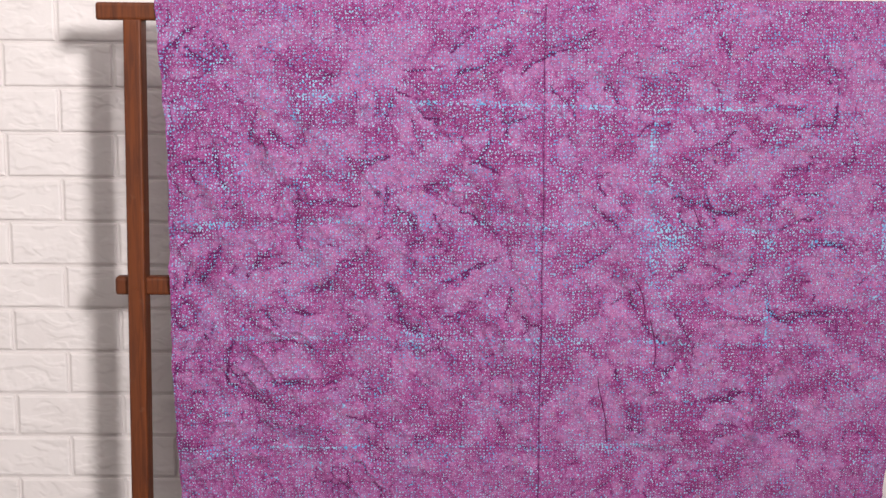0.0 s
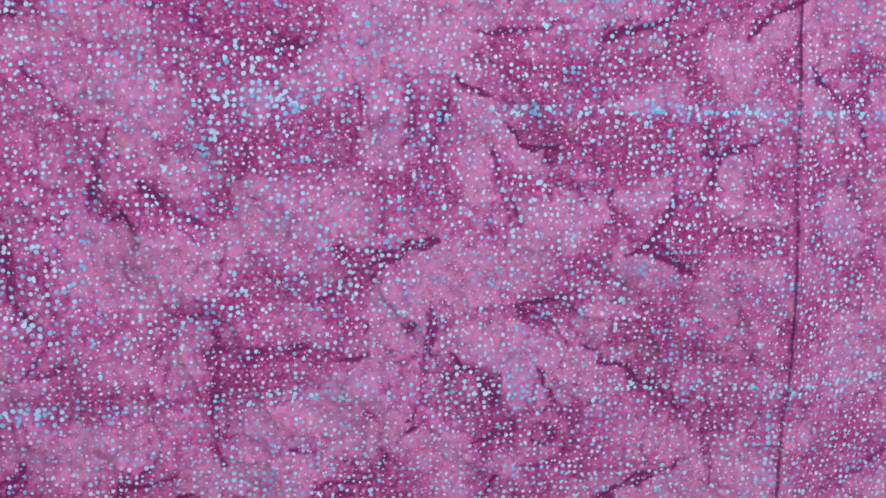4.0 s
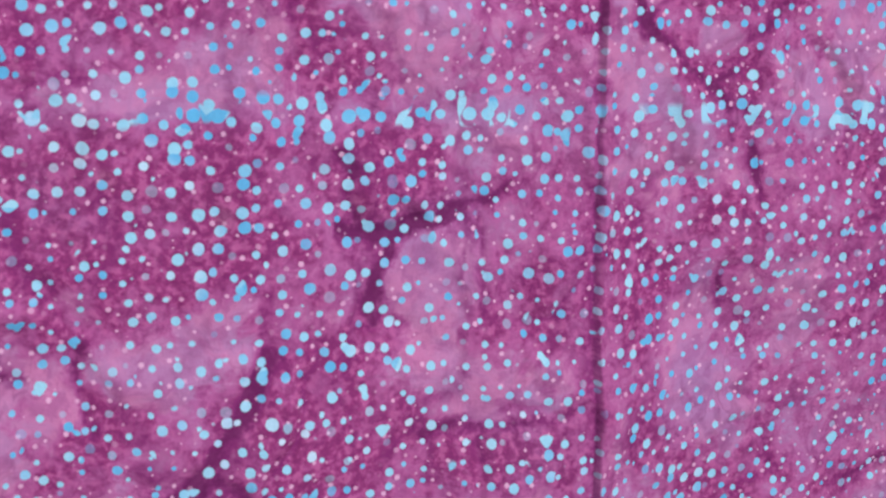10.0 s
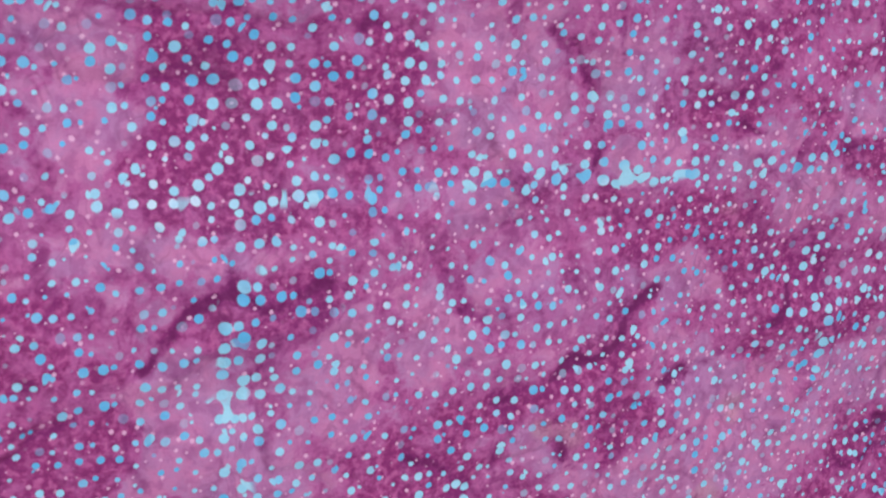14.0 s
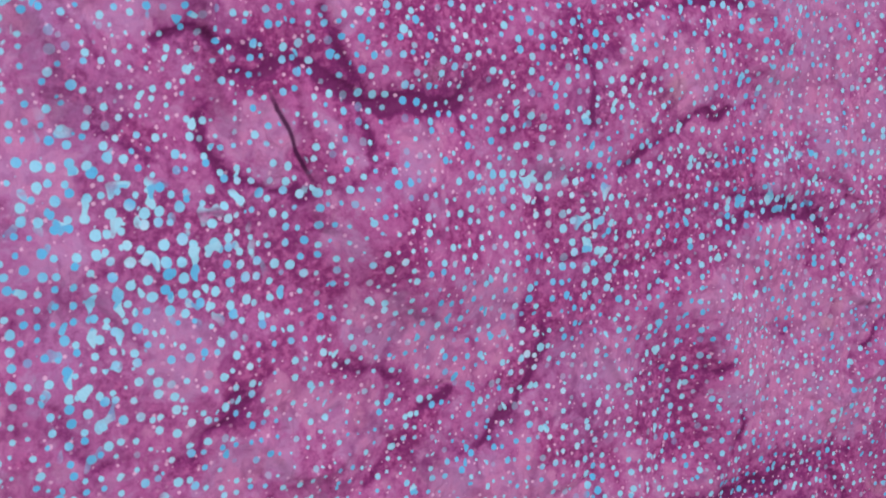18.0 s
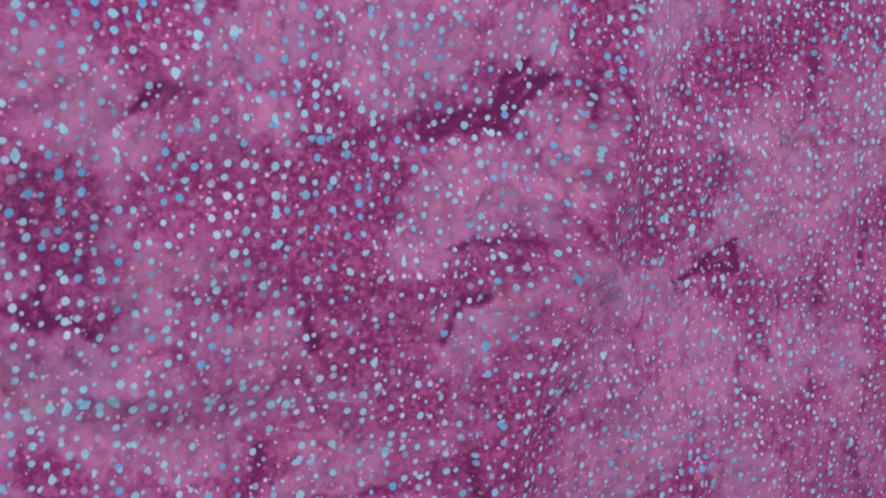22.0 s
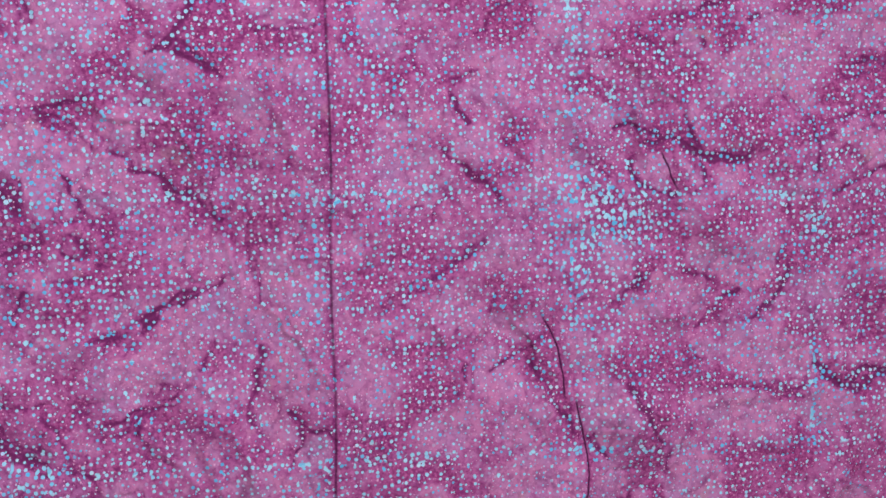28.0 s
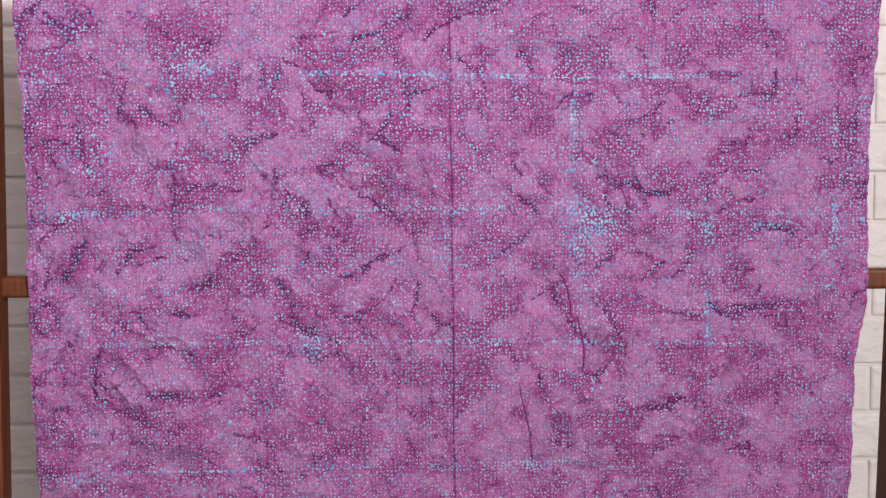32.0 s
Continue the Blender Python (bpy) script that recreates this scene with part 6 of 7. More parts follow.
dusk_wash(0.007, (-0.018, 0.031), (-0.016, 0.024))
dusk_wash(0.008, (0.024, 0.028), (0.036, 0.033), (0.045, 0.031))
dusk_wash(0.005, (0.010, 0.020), (0.004, 0.021))
dusk_wash(0.005, (0.026, 0.004), (0.019, 0.008))
dusk_wash(0.007, (0.029, -0.010), (0.033, -0.021), (0.025, -0.029))
dusk_wash(0.008, (0.069, -0.014), (0.078, -0.019), (0.072, -0.027))
dusk_wash(0.008, (0.005, -0.035), (0.008, -0.045), (0.003, -0.050))
dusk_wash(0.009, (0.143, 0.030), (0.159, 0.028), (0.154, 0.020))
dusk_wash(0.009, (0.146, 0.014), (0.138, 0.003), (0.161, 0.008))
dusk_wash(0.008, (0.095, -0.037), (0.112, -0.041), (0.086, -0.031))
dusk_wash(0.007, (0.103, -0.058), (0.114, -0.073), (0.102, -0.080))
dusk_wash(0.007, (0.161, -0.027), (0.152, -0.035), (0.177, -0.030))
dusk_wash(0.005, (0.088, 0.025), (0.095, 0.017))
dusk_wash(0.006, (-0.019, -0.040), (-0.022, -0.052))
dusk_wash(0.006, (0.079, -0.049), (0.067, -0.059))
dusk_wash(0.005, (0.120, -0.067), (0.127, -0.061))
dusk_wash(0.007, (0.136, -0.007), (0.158, -0.008), (0.177, -0.006))
dusk_wash(0.012, (0.322, -0.357), (0.334, -0.372), (0.325, -0.374))
dusk_wash(0.010, (0.278, -0.371), (0.300, -0.369))
dusk_wash(0.009, (0.290, -0.382), (0.277, -0.392), (0.290, -0.398))
dusk_wash(0.007, (0.205, -0.368), (0.216, -0.375))
dusk_wash(0.006, (0.219, -0.397), (0.217, -0.385))
dusk_wash(0.007, (0.153, -0.420), (0.162, -0.426), (0.154, -0.413))
dusk_wash(0.007, (0.175, -0.416), (0.179, -0.425), (0.173, -0.408))
dusk_wash(0.006, (0.195, -0.397), (0.185, -0.407))
dusk_wash(0.006, (0.256, -0.404), (0.260, -0.415))
dusk_wash(0.012, (0.222, -0.460), (0.236, -0.455), (0.240, -0.471))
dusk_wash(0.009, (0.198, -0.467), (0.213, -0.466))
dusk_wash(0.008, (0.270, -0.453), (0.256, -0.459))
dusk_wash(0.007, (0.291, -0.445), (0.316, -0.443))
dusk_wash(0.013, (0.388, -0.432), (0.408, -0.438), (0.374, -0.443))
dusk_wash(0.011, (0.397, -0.370), (0.418, -0.377))
dusk_wash(0.011, (0.315, -0.487), (0.352, -0.494))
dusk_wash(0.010, (0.392, -0.511), (0.409, -0.511))
dusk_wash(0.009, (0.270, -0.498), (0.290, -0.497))
dusk_wash(0.008, (0.214, -0.487), (0.230, -0.488))
dusk_wash(0.006, (0.181, -0.467), (0.171, -0.468))
dusk_wash(0.007, (0.366, -0.373), (0.374, -0.385))
dusk_wash(0.010, (0.415, -0.425), (0.449, -0.415))
dusk_wash(0.011, (0.466, -0.400), (0.474, -0.421))
dusk_wash(0.008, (0.327, -0.412), (0.317, -0.421))
dusk_wash(0.011, (0.365, -0.479), (0.387, -0.474))
dusk_wash(0.012, (0.131, -0.292), (0.139, -0.300))
dusk_wash(0.008, (0.145, -0.319), (0.155, -0.336), (0.162, -0.346))
dusk_wash(0.011, (0.060, -0.307), (0.069, -0.315), (0.051, -0.319))
dusk_wash(0.011, (0.006, -0.329), (0.023, -0.333), (0.031, -0.337))
dusk_wash(0.012, (0.040, -0.370), (0.056, -0.365), (0.068, -0.369))
dusk_wash(0.008, (0.026, -0.354), (0.011, -0.349))
dusk_wash(0.011, (0.014, -0.389), (0.031, -0.390))
dusk_wash(0.011, (0.021, -0.405), (0.035, -0.416), (0.027, -0.429))
dusk_wash(0.012, (-0.013, -0.420), (0.006, -0.422))
dusk_wash(0.010, (-0.013, -0.439), (0.005, -0.443))
dusk_wash(0.011, (0.146, -0.416), (0.166, -0.414), (0.161, -0.427))
dusk_wash(0.010, (0.184, -0.407), (0.179, -0.411))
dusk_wash(0.009, (0.119, -0.422), (0.114, -0.435))
dusk_wash(0.008, (0.098, -0.433), (0.108, -0.430))
dusk_wash(0.016, (0.205, -0.312), (0.244, -0.310), (0.267, -0.312))
dusk_wash(0.011, (0.204, -0.323), (0.220, -0.336))
dusk_wash(0.011, (0.210, -0.354), (0.218, -0.373))
dusk_wash(0.014, (0.277, -0.366), (0.290, -0.381))
dusk_wash(0.015, (0.328, -0.361), (0.328, -0.376))
dusk_wash(0.012, (0.226, -0.457), (0.244, -0.469), (0.220, -0.442))
dusk_wash(0.013, (0.271, -0.448), (0.296, -0.448))
dusk_wash(0.012, (0.327, -0.418), (0.335, -0.429))
dusk_wash(0.013, (0.171, -0.298), (0.190, -0.300))
dusk_wash(0.008, (-0.028, -0.389), (-0.010, -0.393))
dusk_wash(0.010, (0.136, -0.390), (0.146, -0.403), (0.129, -0.402))
dusk_wash(0.008, (0.085, -0.378), (0.077, -0.382))
dusk_wash(0.006, (-0.029, -0.322), (-0.026, -0.331))
dusk_wash(0.011, (0.131, -0.463), (0.146, -0.463))
dusk_wash(0.010, (0.085, -0.456), (0.076, -0.451))
dusk_wash(0.009, (0.174, -0.464), (0.199, -0.472))
pale_wash(0.006, (0.075, 0.034), (0.074, 0.012), (0.078, 0.006), (0.089, 0.004))
pale_wash(0.004, (0.110, 0.037), (0.124, 0.034))
pale_wash(0.004, (0.112, 0.022), (0.126, 0.020), (0.129, 0.029))
pale_wash(0.004, (0.111, 0.012), (0.124, 0.005))
pale_wash(0.010, (0.215, 0.031), (0.228, 0.022), (0.224, 0.010))
pale_wash(0.006, (0.236, 0.034), (0.244, 0.013), (0.234, 0.004))
pale_wash(0.004, (0.130, -0.012), (0.148, -0.018), (0.162, -0.022))
pale_wash(0.006, (0.141, -0.048), (0.138, -0.060), (0.132, -0.071))
pale_wash(0.009, (0.182, -0.042), (0.182, -0.059))
pale_wash(0.007, (0.147, -0.066), (0.162, -0.074), (0.178, -0.081))
pale_wash(0.006, (0.208, -0.035), (0.215, -0.047), (0.205, -0.053))
pale_wash(0.005, (0.218, -0.009), (0.227, -0.013))
pale_wash(0.013, (0.300, -0.071), (0.315, -0.084))
pale_wash(0.005, (0.223, -0.027), (0.240, -0.027))
pale_wash(0.006, (0.279, -0.035), (0.300, -0.040))
pale_wash(0.006, (0.241, -0.080), (0.254, -0.092))
pale_wash(0.009, (0.150, -0.128), (0.165, -0.126), (0.182, -0.131))
pale_wash(0.006, (0.154, -0.079), (0.167, -0.082))
pale_wash(0.005, (0.177, -0.096), (0.186, -0.101))
pale_wash(0.005, (0.239, -0.128), (0.246, -0.135))
pale_wash(0.006, (0.260, -0.091), (0.272, -0.099), (0.263, -0.118))
pale_wash(0.009, (0.293, -0.093), (0.322, -0.089), (0.345, -0.091))
pale_wash(0.012, (0.317, -0.112), (0.329, -0.119))
pale_wash(0.007, (0.210, -0.163), (0.223, -0.172), (0.216, -0.158))
pale_wash(0.005, (0.238, -0.167), (0.245, -0.173))
pale_wash(0.008, (0.269, -0.172), (0.268, -0.179))
pale_wash(0.009, (0.381, -0.149), (0.386, -0.160))
pale_wash(0.007, (0.348, -0.146), (0.367, -0.144))
pale_wash(0.007, (0.325, -0.178), (0.320, -0.186))
pale_wash(0.009, (0.415, -0.222), (0.409, -0.234))
pale_wash(0.009, (0.149, -0.161), (0.153, -0.177), (0.156, -0.193))
pale_wash(0.007, (0.294, -0.216), (0.306, -0.231))
pale_wash(0.008, (0.425, -0.122), (0.437, -0.138))
pale_wash(0.011, (0.446, -0.160), (0.458, -0.179))
pale_wash(0.008, (0.104, -0.465), (0.116, -0.468), (0.116, -0.479))
pale_wash(0.007, (0.108, -0.493), (0.116, -0.506), (0.130, -0.510))
pale_wash(0.006, (0.166, -0.488), (0.167, -0.500))
pale_wash(0.005, (0.180, -0.490), (0.187, -0.487))
pale_wash(0.008, (0.200, -0.510), (0.206, -0.511))
pale_wash(0.006, (0.248, -0.485), (0.256, -0.489))
pale_wash(0.010, (0.270, -0.466), (0.296, -0.464))
pale_wash(0.008, (0.271, -0.520), (0.277, -0.510), (0.288, -0.507))
pale_wash(0.011, (0.221, -0.556), (0.231, -0.557), (0.215, -0.559))
pale_wash(0.007, (0.161, -0.564), (0.156, -0.576), (0.153, -0.590))
pale_wash(0.006, (0.171, -0.544), (0.192, -0.546))
pale_wash(0.008, (0.217, -0.574), (0.220, -0.579))
pale_wash(0.005, (0.127, -0.545), (0.122, -0.548))
pale_wash(0.010, (0.146, -0.514), (0.159, -0.517), (0.132, -0.521))
pale_wash(0.015, (0.345, -0.565), (0.382, -0.555), (0.340, -0.582))
pale_wash(0.012, (0.378, -0.529), (0.388, -0.543))
pale_wash(0.014, (0.431, -0.541), (0.423, -0.554))
pale_wash(0.008, (0.314, -0.508), (0.353, -0.510))
pale_wash(0.011, (0.400, -0.589), (0.411, -0.605))
pale_wash(0.006, (0.120, -0.588), (0.122, -0.596))
pale_wash(0.006, (0.140, -0.527), (0.162, -0.539))
pale_wash(0.010, (-0.309, 0.026), (-0.284, 0.028), (-0.318, 0.023))
pale_wash(0.008, (-0.345, 0.012), (-0.349, 0.001))
pale_wash(0.011, (-0.275, -0.008), (-0.272, -0.027), (-0.281, 0.004))
pale_wash(0.007, (-0.269, 0.013), (-0.265, -0.000))
pale_wash(0.009, (-0.349, -0.045), (-0.342, -0.052))
pale_wash(0.006, (-0.343, -0.024), (-0.341, -0.028))
pale_wash(0.010, (-0.216, 0.002), (-0.206, -0.010))
pale_wash(0.009, (-0.198, -0.013), (-0.183, -0.026), (-0.176, -0.032))
pale_wash(0.010, (-0.214, -0.029), (-0.212, -0.044))
pale_wash(0.009, (-0.312, -0.063), (-0.308, -0.072), (-0.322, -0.064))
pale_wash(0.014, (-0.225, -0.092), (-0.208, -0.106), (-0.223, -0.115))
pale_wash(0.015, (-0.264, -0.114), (-0.256, -0.127), (-0.268, -0.134))
pale_wash(0.013, (-0.223, -0.145), (-0.192, -0.146))
pale_wash(0.011, (-0.176, -0.094), (-0.184, -0.103))
pale_wash(0.008, (-0.167, -0.075), (-0.184, -0.079))
pale_wash(0.010, (-0.120, -0.053), (-0.102, -0.053))
pale_wash(0.011, (-0.110, -0.100), (-0.099, -0.095))
pale_wash(0.014, (-0.134, -0.132), (-0.124, -0.130))
pale_wash(0.010, (-0.066, -0.115), (-0.053, -0.128))
pale_wash(0.013, (-0.059, 0.031), (-0.051, 0.018))
pale_wash(0.011, (-0.050, -0.044), (-0.046, -0.060))
pale_wash(0.008, (-0.121, 0.007), (-0.091, 0.007))
pale_wash(0.006, (-0.371, -0.083), (-0.362, -0.082))
pale_wash(0.007, (-0.162, -0.058), (-0.144, -0.063))
pale_wash(0.006, (-0.365, -0.072), (-0.354, -0.070))
pale_wash(0.006, (-0.226, 0.032), (-0.221, 0.024))
pale_wash(0.008, (-0.183, -0.030), (-0.177, -0.035))
pale_wash(0.010, (-0.180, -0.059), (-0.168, -0.067), (-0.178, -0.077))
pale_wash(0.009, (-0.154, -0.055), (-0.141, -0.059), (-0.155, -0.082))
pale_wash(0.007, (-0.101, -0.046), (-0.109, -0.051), (-0.099, -0.054))
pale_wash(0.006, (-0.093, 0.010), (-0.101, 0.015), (-0.087, 0.015))
pale_wash(0.011, (-0.052, -0.038), (-0.048, -0.049))
pale_wash(0.009, (-0.050, -0.057), (-0.040, -0.067))
pale_wash(0.007, (-0.050, 0.016), (-0.048, 0.021))
pale_wash(0.007, (-0.042, -0.004), (-0.030, -0.001))
pale_wash(0.004, (-0.081, -0.021), (-0.075, -0.025))
pale_wash(0.007, (-0.029, -0.059), (-0.022, -0.065))
pale_wash(0.011, (0.024, -0.072), (0.030, -0.082))
pale_wash(0.005, (-0.122, 0.009), (-0.132, 0.004))
pale_wash(0.008, (-0.120, -0.091), (-0.101, -0.095))
pale_wash(0.009, (-0.038, -0.099), (-0.029, -0.098))
pale_wash(0.007, (0.017, -0.011), (0.034, -0.015))
pale_wash(0.005, (0.005, 0.012), (0.003, 0.004))
pale_wash(0.005, (-0.131, -0.042), (-0.125, -0.051))
pale_wash(0.008, (0.006, 0.032), (0.016, 0.034), (-0.001, 0.033))
pale_wash(0.006, (-0.007, 0.010), (0.005, 0.005), (-0.002, 0.014))
pale_wash(0.009, (0.065, 0.030), (0.072, 0.023), (0.067, 0.016))
pale_wash(0.007, (0.048, 0.004), (0.056, -0.001), (0.066, 0.006))
pale_wash(0.007, (0.092, 0.006), (0.086, 0.010))
pale_wash(0.008, (0.119, 0.033), (0.124, 0.026))
pale_wash(0.007, (0.118, 0.020), (0.129, 0.014))
pale_wash(0.006, (0.009, -0.014), (-0.003, -0.014), (0.015, -0.026))
pale_wash(0.007, (0.023, -0.044), (0.024, -0.061))
pale_wash(0.012, (0.143, -0.069), (0.156, -0.073), (0.139, -0.050))
pale_wash(0.011, (0.183, -0.047), (0.179, -0.056))
pale_wash(0.005, (0.024, 0.020), (0.026, 0.015))
pale_wash(0.005, (0.132, -0.012), (0.118, -0.020))
pale_wash(0.005, (0.056, -0.042), (0.051, -0.061))
pale_wash(0.010, (0.155, -0.369), (0.157, -0.383))
pale_wash(0.012, (0.239, -0.366), (0.233, -0.373))
pale_wash(0.014, (0.243, -0.417), (0.239, -0.403), (0.248, -0.421))
pale_wash(0.010, (0.204, -0.414), (0.207, -0.422))
pale_wash(0.009, (0.256, -0.437), (0.274, -0.441))
pale_wash(0.011, (0.293, -0.424), (0.300, -0.422))
pale_wash(0.012, (0.302, -0.446), (0.308, -0.454))
pale_wash(0.013, (0.280, -0.477), (0.298, -0.475))
pale_wash(0.009, (0.188, -0.370), (0.186, -0.390))
pale_wash(0.008, (0.152, -0.448), (0.162, -0.453))
pale_wash(0.013, (0.347, -0.428), (0.375, -0.412))
pale_wash(0.013, (0.406, -0.350), (0.432, -0.358))
pale_wash(0.014, (0.475, -0.385), (0.481, -0.399))
pale_wash(0.017, (0.410, -0.464), (0.441, -0.481))
pale_wash(0.014, (0.412, -0.500), (0.395, -0.493))
pale_wash(0.010, (0.251, -0.489), (0.259, -0.488))
pale_wash(0.009, (0.313, -0.501), (0.364, -0.515))
pale_wash(0.008, (0.265, -0.379), (0.257, -0.370))
pale_wash(0.006, (0.195, -0.445), (0.213, -0.445))
pale_wash(0.011, (0.463, -0.452), (0.483, -0.463))
pale_wash(0.014, (0.009, -0.306), (0.022, -0.313), (0.013, -0.297))
pale_wash(0.010, (-0.026, -0.301), (-0.018, -0.306))
pale_wash(0.014, (0.105, -0.309), (0.101, -0.299))
pale_wash(0.013, (0.086, -0.336), (0.069, -0.338), (0.060, -0.345))
pale_wash(0.013, (0.132, -0.335), (0.120, -0.343))
pale_wash(0.017, (0.131, -0.373), (0.145, -0.380), (0.117, -0.378))
pale_wash(0.011, (0.064, -0.397), (0.060, -0.385), (0.070, -0.405))
pale_wash(0.015, (0.068, -0.429), (0.081, -0.423), (0.067, -0.442))
pale_wash(0.014, (0.042, -0.438), (0.059, -0.453), (0.030, -0.449))
pale_wash(0.010, (-0.024, -0.339), (-0.019, -0.348))
pale_wash(0.013, (0.185, -0.321), (0.192, -0.332))
pale_wash(0.012, (0.186, -0.345), (0.178, -0.342))
pale_wash(0.019, (0.251, -0.393), (0.241, -0.378), (0.260, -0.408))
pale_wash(0.016, (0.287, -0.336), (0.309, -0.343))
pale_wash(0.018, (0.287, -0.467), (0.268, -0.472), (0.313, -0.468))
pale_wash(0.013, (0.141, -0.433), (0.151, -0.441))
pale_wash(0.008, (-0.028, -0.366), (-0.025, -0.375))
pale_wash(0.015, (0.264, -0.432), (0.240, -0.430))
pale_wash(0.009, (0.098, -0.406), (0.090, -0.399))
pale_wash(0.011, (0.292, -0.352), (0.278, -0.345))
pale_wash(0.009, (0.187, -0.429), (0.200, -0.426))
pale_wash(0.011, (0.107, -0.455), (0.103, -0.442))
blue_wash(0.001, (0.152, -0.021), (0.153, -0.032), (0.151, -0.040), (0.153, -0.053))
blue_wash(0.004, (0.150, -0.059), (0.158, -0.062))
blue_wash(0.001, (0.204, -0.075), (0.203, -0.082))
blue_wash(0.006, (0.178, -0.179), (0.186, -0.187))
blue_wash(0.003, (0.172, -0.193), (0.180, -0.197))
blue_wash(0.002, (0.337, -0.192), (0.342, -0.209), (0.342, -0.228))
blue_wash(0.001, (0.151, -0.079), (0.150, -0.099))
blue_wash(0.002, (0.148, -0.128), (0.147, -0.138))
blue_wash(0.001, (0.304, -0.186), (0.306, -0.186))
blue_wash(0.003, (-0.368, 0.012), (-0.354, 0.012), (-0.333, 0.012), (-0.322, 0.007), (-0.309, 0.013), (-0.290, 0.013))
blue_wash(0.001, (-0.335, -0.060), (-0.334, -0.071))
blue_wash(0.002, (-0.154, -0.067), (-0.153, -0.080))
blue_wash(0.004, (-0.209, 0.000), (-0.205, -0.004))
blue_wash(0.004, (-0.302, -0.109), (-0.286, -0.114))
blue_wash(0.001, (-0.013, -0.029), (-0.015, -0.033))
blue_wash(0.001, (-0.017, -0.038), (-0.016, -0.046))
blue_wash(0.002, (-0.018, -0.002), (-0.015, -0.011))
blue_wash(0.002, (0.160, -0.355), (0.166, -0.358), (0.175, -0.355))
blue_wash(0.002, (0.201, -0.359), (0.207, -0.360), (0.218, -0.360))
blue_wash(0.002, (0.232, -0.360), (0.241, -0.361))
blue_wash(0.001, (0.167, -0.398), (0.167, -0.406))
blue_wash(0.001, (0.209, -0.427), (0.208, -0.434))
blue_wash(0.002, (0.048, -0.360), (0.058, -0.357))
blue_wash(0.005, (-0.018, -0.352), (-0.011, -0.358))
blue_wash(0.004, (-0.018, -0.374), (-0.017, -0.385))
blue_wash(0.002, (0.009, -0.351), (0.024, -0.358))
blue_wash(0.002, (0.158, -0.359), (0.170, -0.360))
blue_wash(0.002, (0.199, -0.363), (0.224, -0.362))
blue_wash(0.002, (0.238, -0.362), (0.249, -0.363))
vein(0.50, (0.200, -0.243), (0.210, -0.241), (0.218, -0.237))
vein(0.70, (0.186, -0.258), (0.193, -0.254), (0.199, -0.248), (0.212, -0.243))
vein(0.70, (0.248, -0.279), (0.255, -0.273), (0.262, -0.263), (0.266, -0.258), (0.273, -0.256), (0.278, -0.254))
vein(0.60, (0.278, -0.272), (0.290, -0.271), (0.299, -0.267), (0.307, -0.260), (0.313, -0.248), (0.318, -0.239))
vein(0.50, (0.241, -0.237), (0.250, -0.239), (0.260, -0.242), (0.264, -0.251))
vein(0.60, (0.270, -0.320), (0.292, -0.322), (0.310, -0.326), (0.330, -0.331))
vein(0.70, (0.344, -0.315), (0.357, -0.321), (0.373, -0.328), (0.381, -0.323), (0.389, -0.318))
vein(0.60, (0.389, -0.318), (0.411, -0.318), (0.434, -0.316), (0.455, -0.314))
vein(0.50, (0.362, -0.261), (0.381, -0.263), (0.400, -0.264))
vein(0.70, (0.403, -0.209), (0.416, -0.207), (0.437, -0.209), (0.456, -0.213))
vein(0.60, (0.450, -0.209), (0.458, -0.220))
vein(0.50, (0.407, -0.280), (0.410, -0.293), (0.412, -0.304))
vein(0.50, (0.197, -0.315), (0.202, -0.320), (0.206, -0.322))
vein(0.40, (0.250, -0.299), (0.256, -0.300))
dusk_wash(0.008, (0.215, -0.208), (0.236, -0.210), (0.247, -0.199))
dusk_wash(0.007, (0.205, -0.232), (0.218, -0.232), (0.208, -0.241))
dusk_wash(0.007, (0.235, -0.228), (0.242, -0.235))
dusk_wash(0.010, (0.221, -0.298), (0.237, -0.297), (0.243, -0.308))
dusk_wash(0.008, (0.214, -0.308), (0.223, -0.315))
dusk_wash(0.006, (0.271, -0.259), (0.259, -0.268))
dusk_wash(0.007, (0.291, -0.214), (0.287, -0.206), (0.280, -0.199))
dusk_wash(0.007, (0.318, -0.231), (0.306, -0.249))
dusk_wash(0.008, (0.373, -0.207), (0.386, -0.213), (0.347, -0.214))
dusk_wash(0.010, (0.382, -0.278), (0.366, -0.278), (0.393, -0.287))
dusk_wash(0.008, (0.370, -0.262), (0.396, -0.264))
dusk_wash(0.008, (0.322, -0.279), (0.340, -0.289))
dusk_wash(0.007, (0.364, -0.316), (0.378, -0.327))
dusk_wash(0.006, (0.279, -0.319), (0.316, -0.328))
dusk_wash(0.007, (0.199, -0.320), (0.190, -0.314))
dusk_wash(0.006, (0.317, -0.196), (0.330, -0.211))
dusk_wash(0.006, (0.144, -0.271), (0.145, -0.280))
dusk_wash(0.010, (0.394, -0.367), (0.408, -0.365))
dusk_wash(0.008, (0.439, -0.351), (0.467, -0.347))
pale_wash(0.011, (0.186, -0.222), (0.188, -0.230))
pale_wash(0.009, (0.240, -0.199), (0.245, -0.200))
pale_wash(0.007, (0.220, -0.244), (0.235, -0.253), (0.246, -0.258))
pale_wash(0.009, (0.213, -0.259), (0.201, -0.265))
pale_wash(0.010, (0.246, -0.225), (0.257, -0.228))
pale_wash(0.009, (0.291, -0.217), (0.299, -0.234))
pale_wash(0.008, (0.260, -0.300), (0.254, -0.292))
pale_wash(0.012, (0.303, -0.292), (0.328, -0.307), (0.289, -0.289))
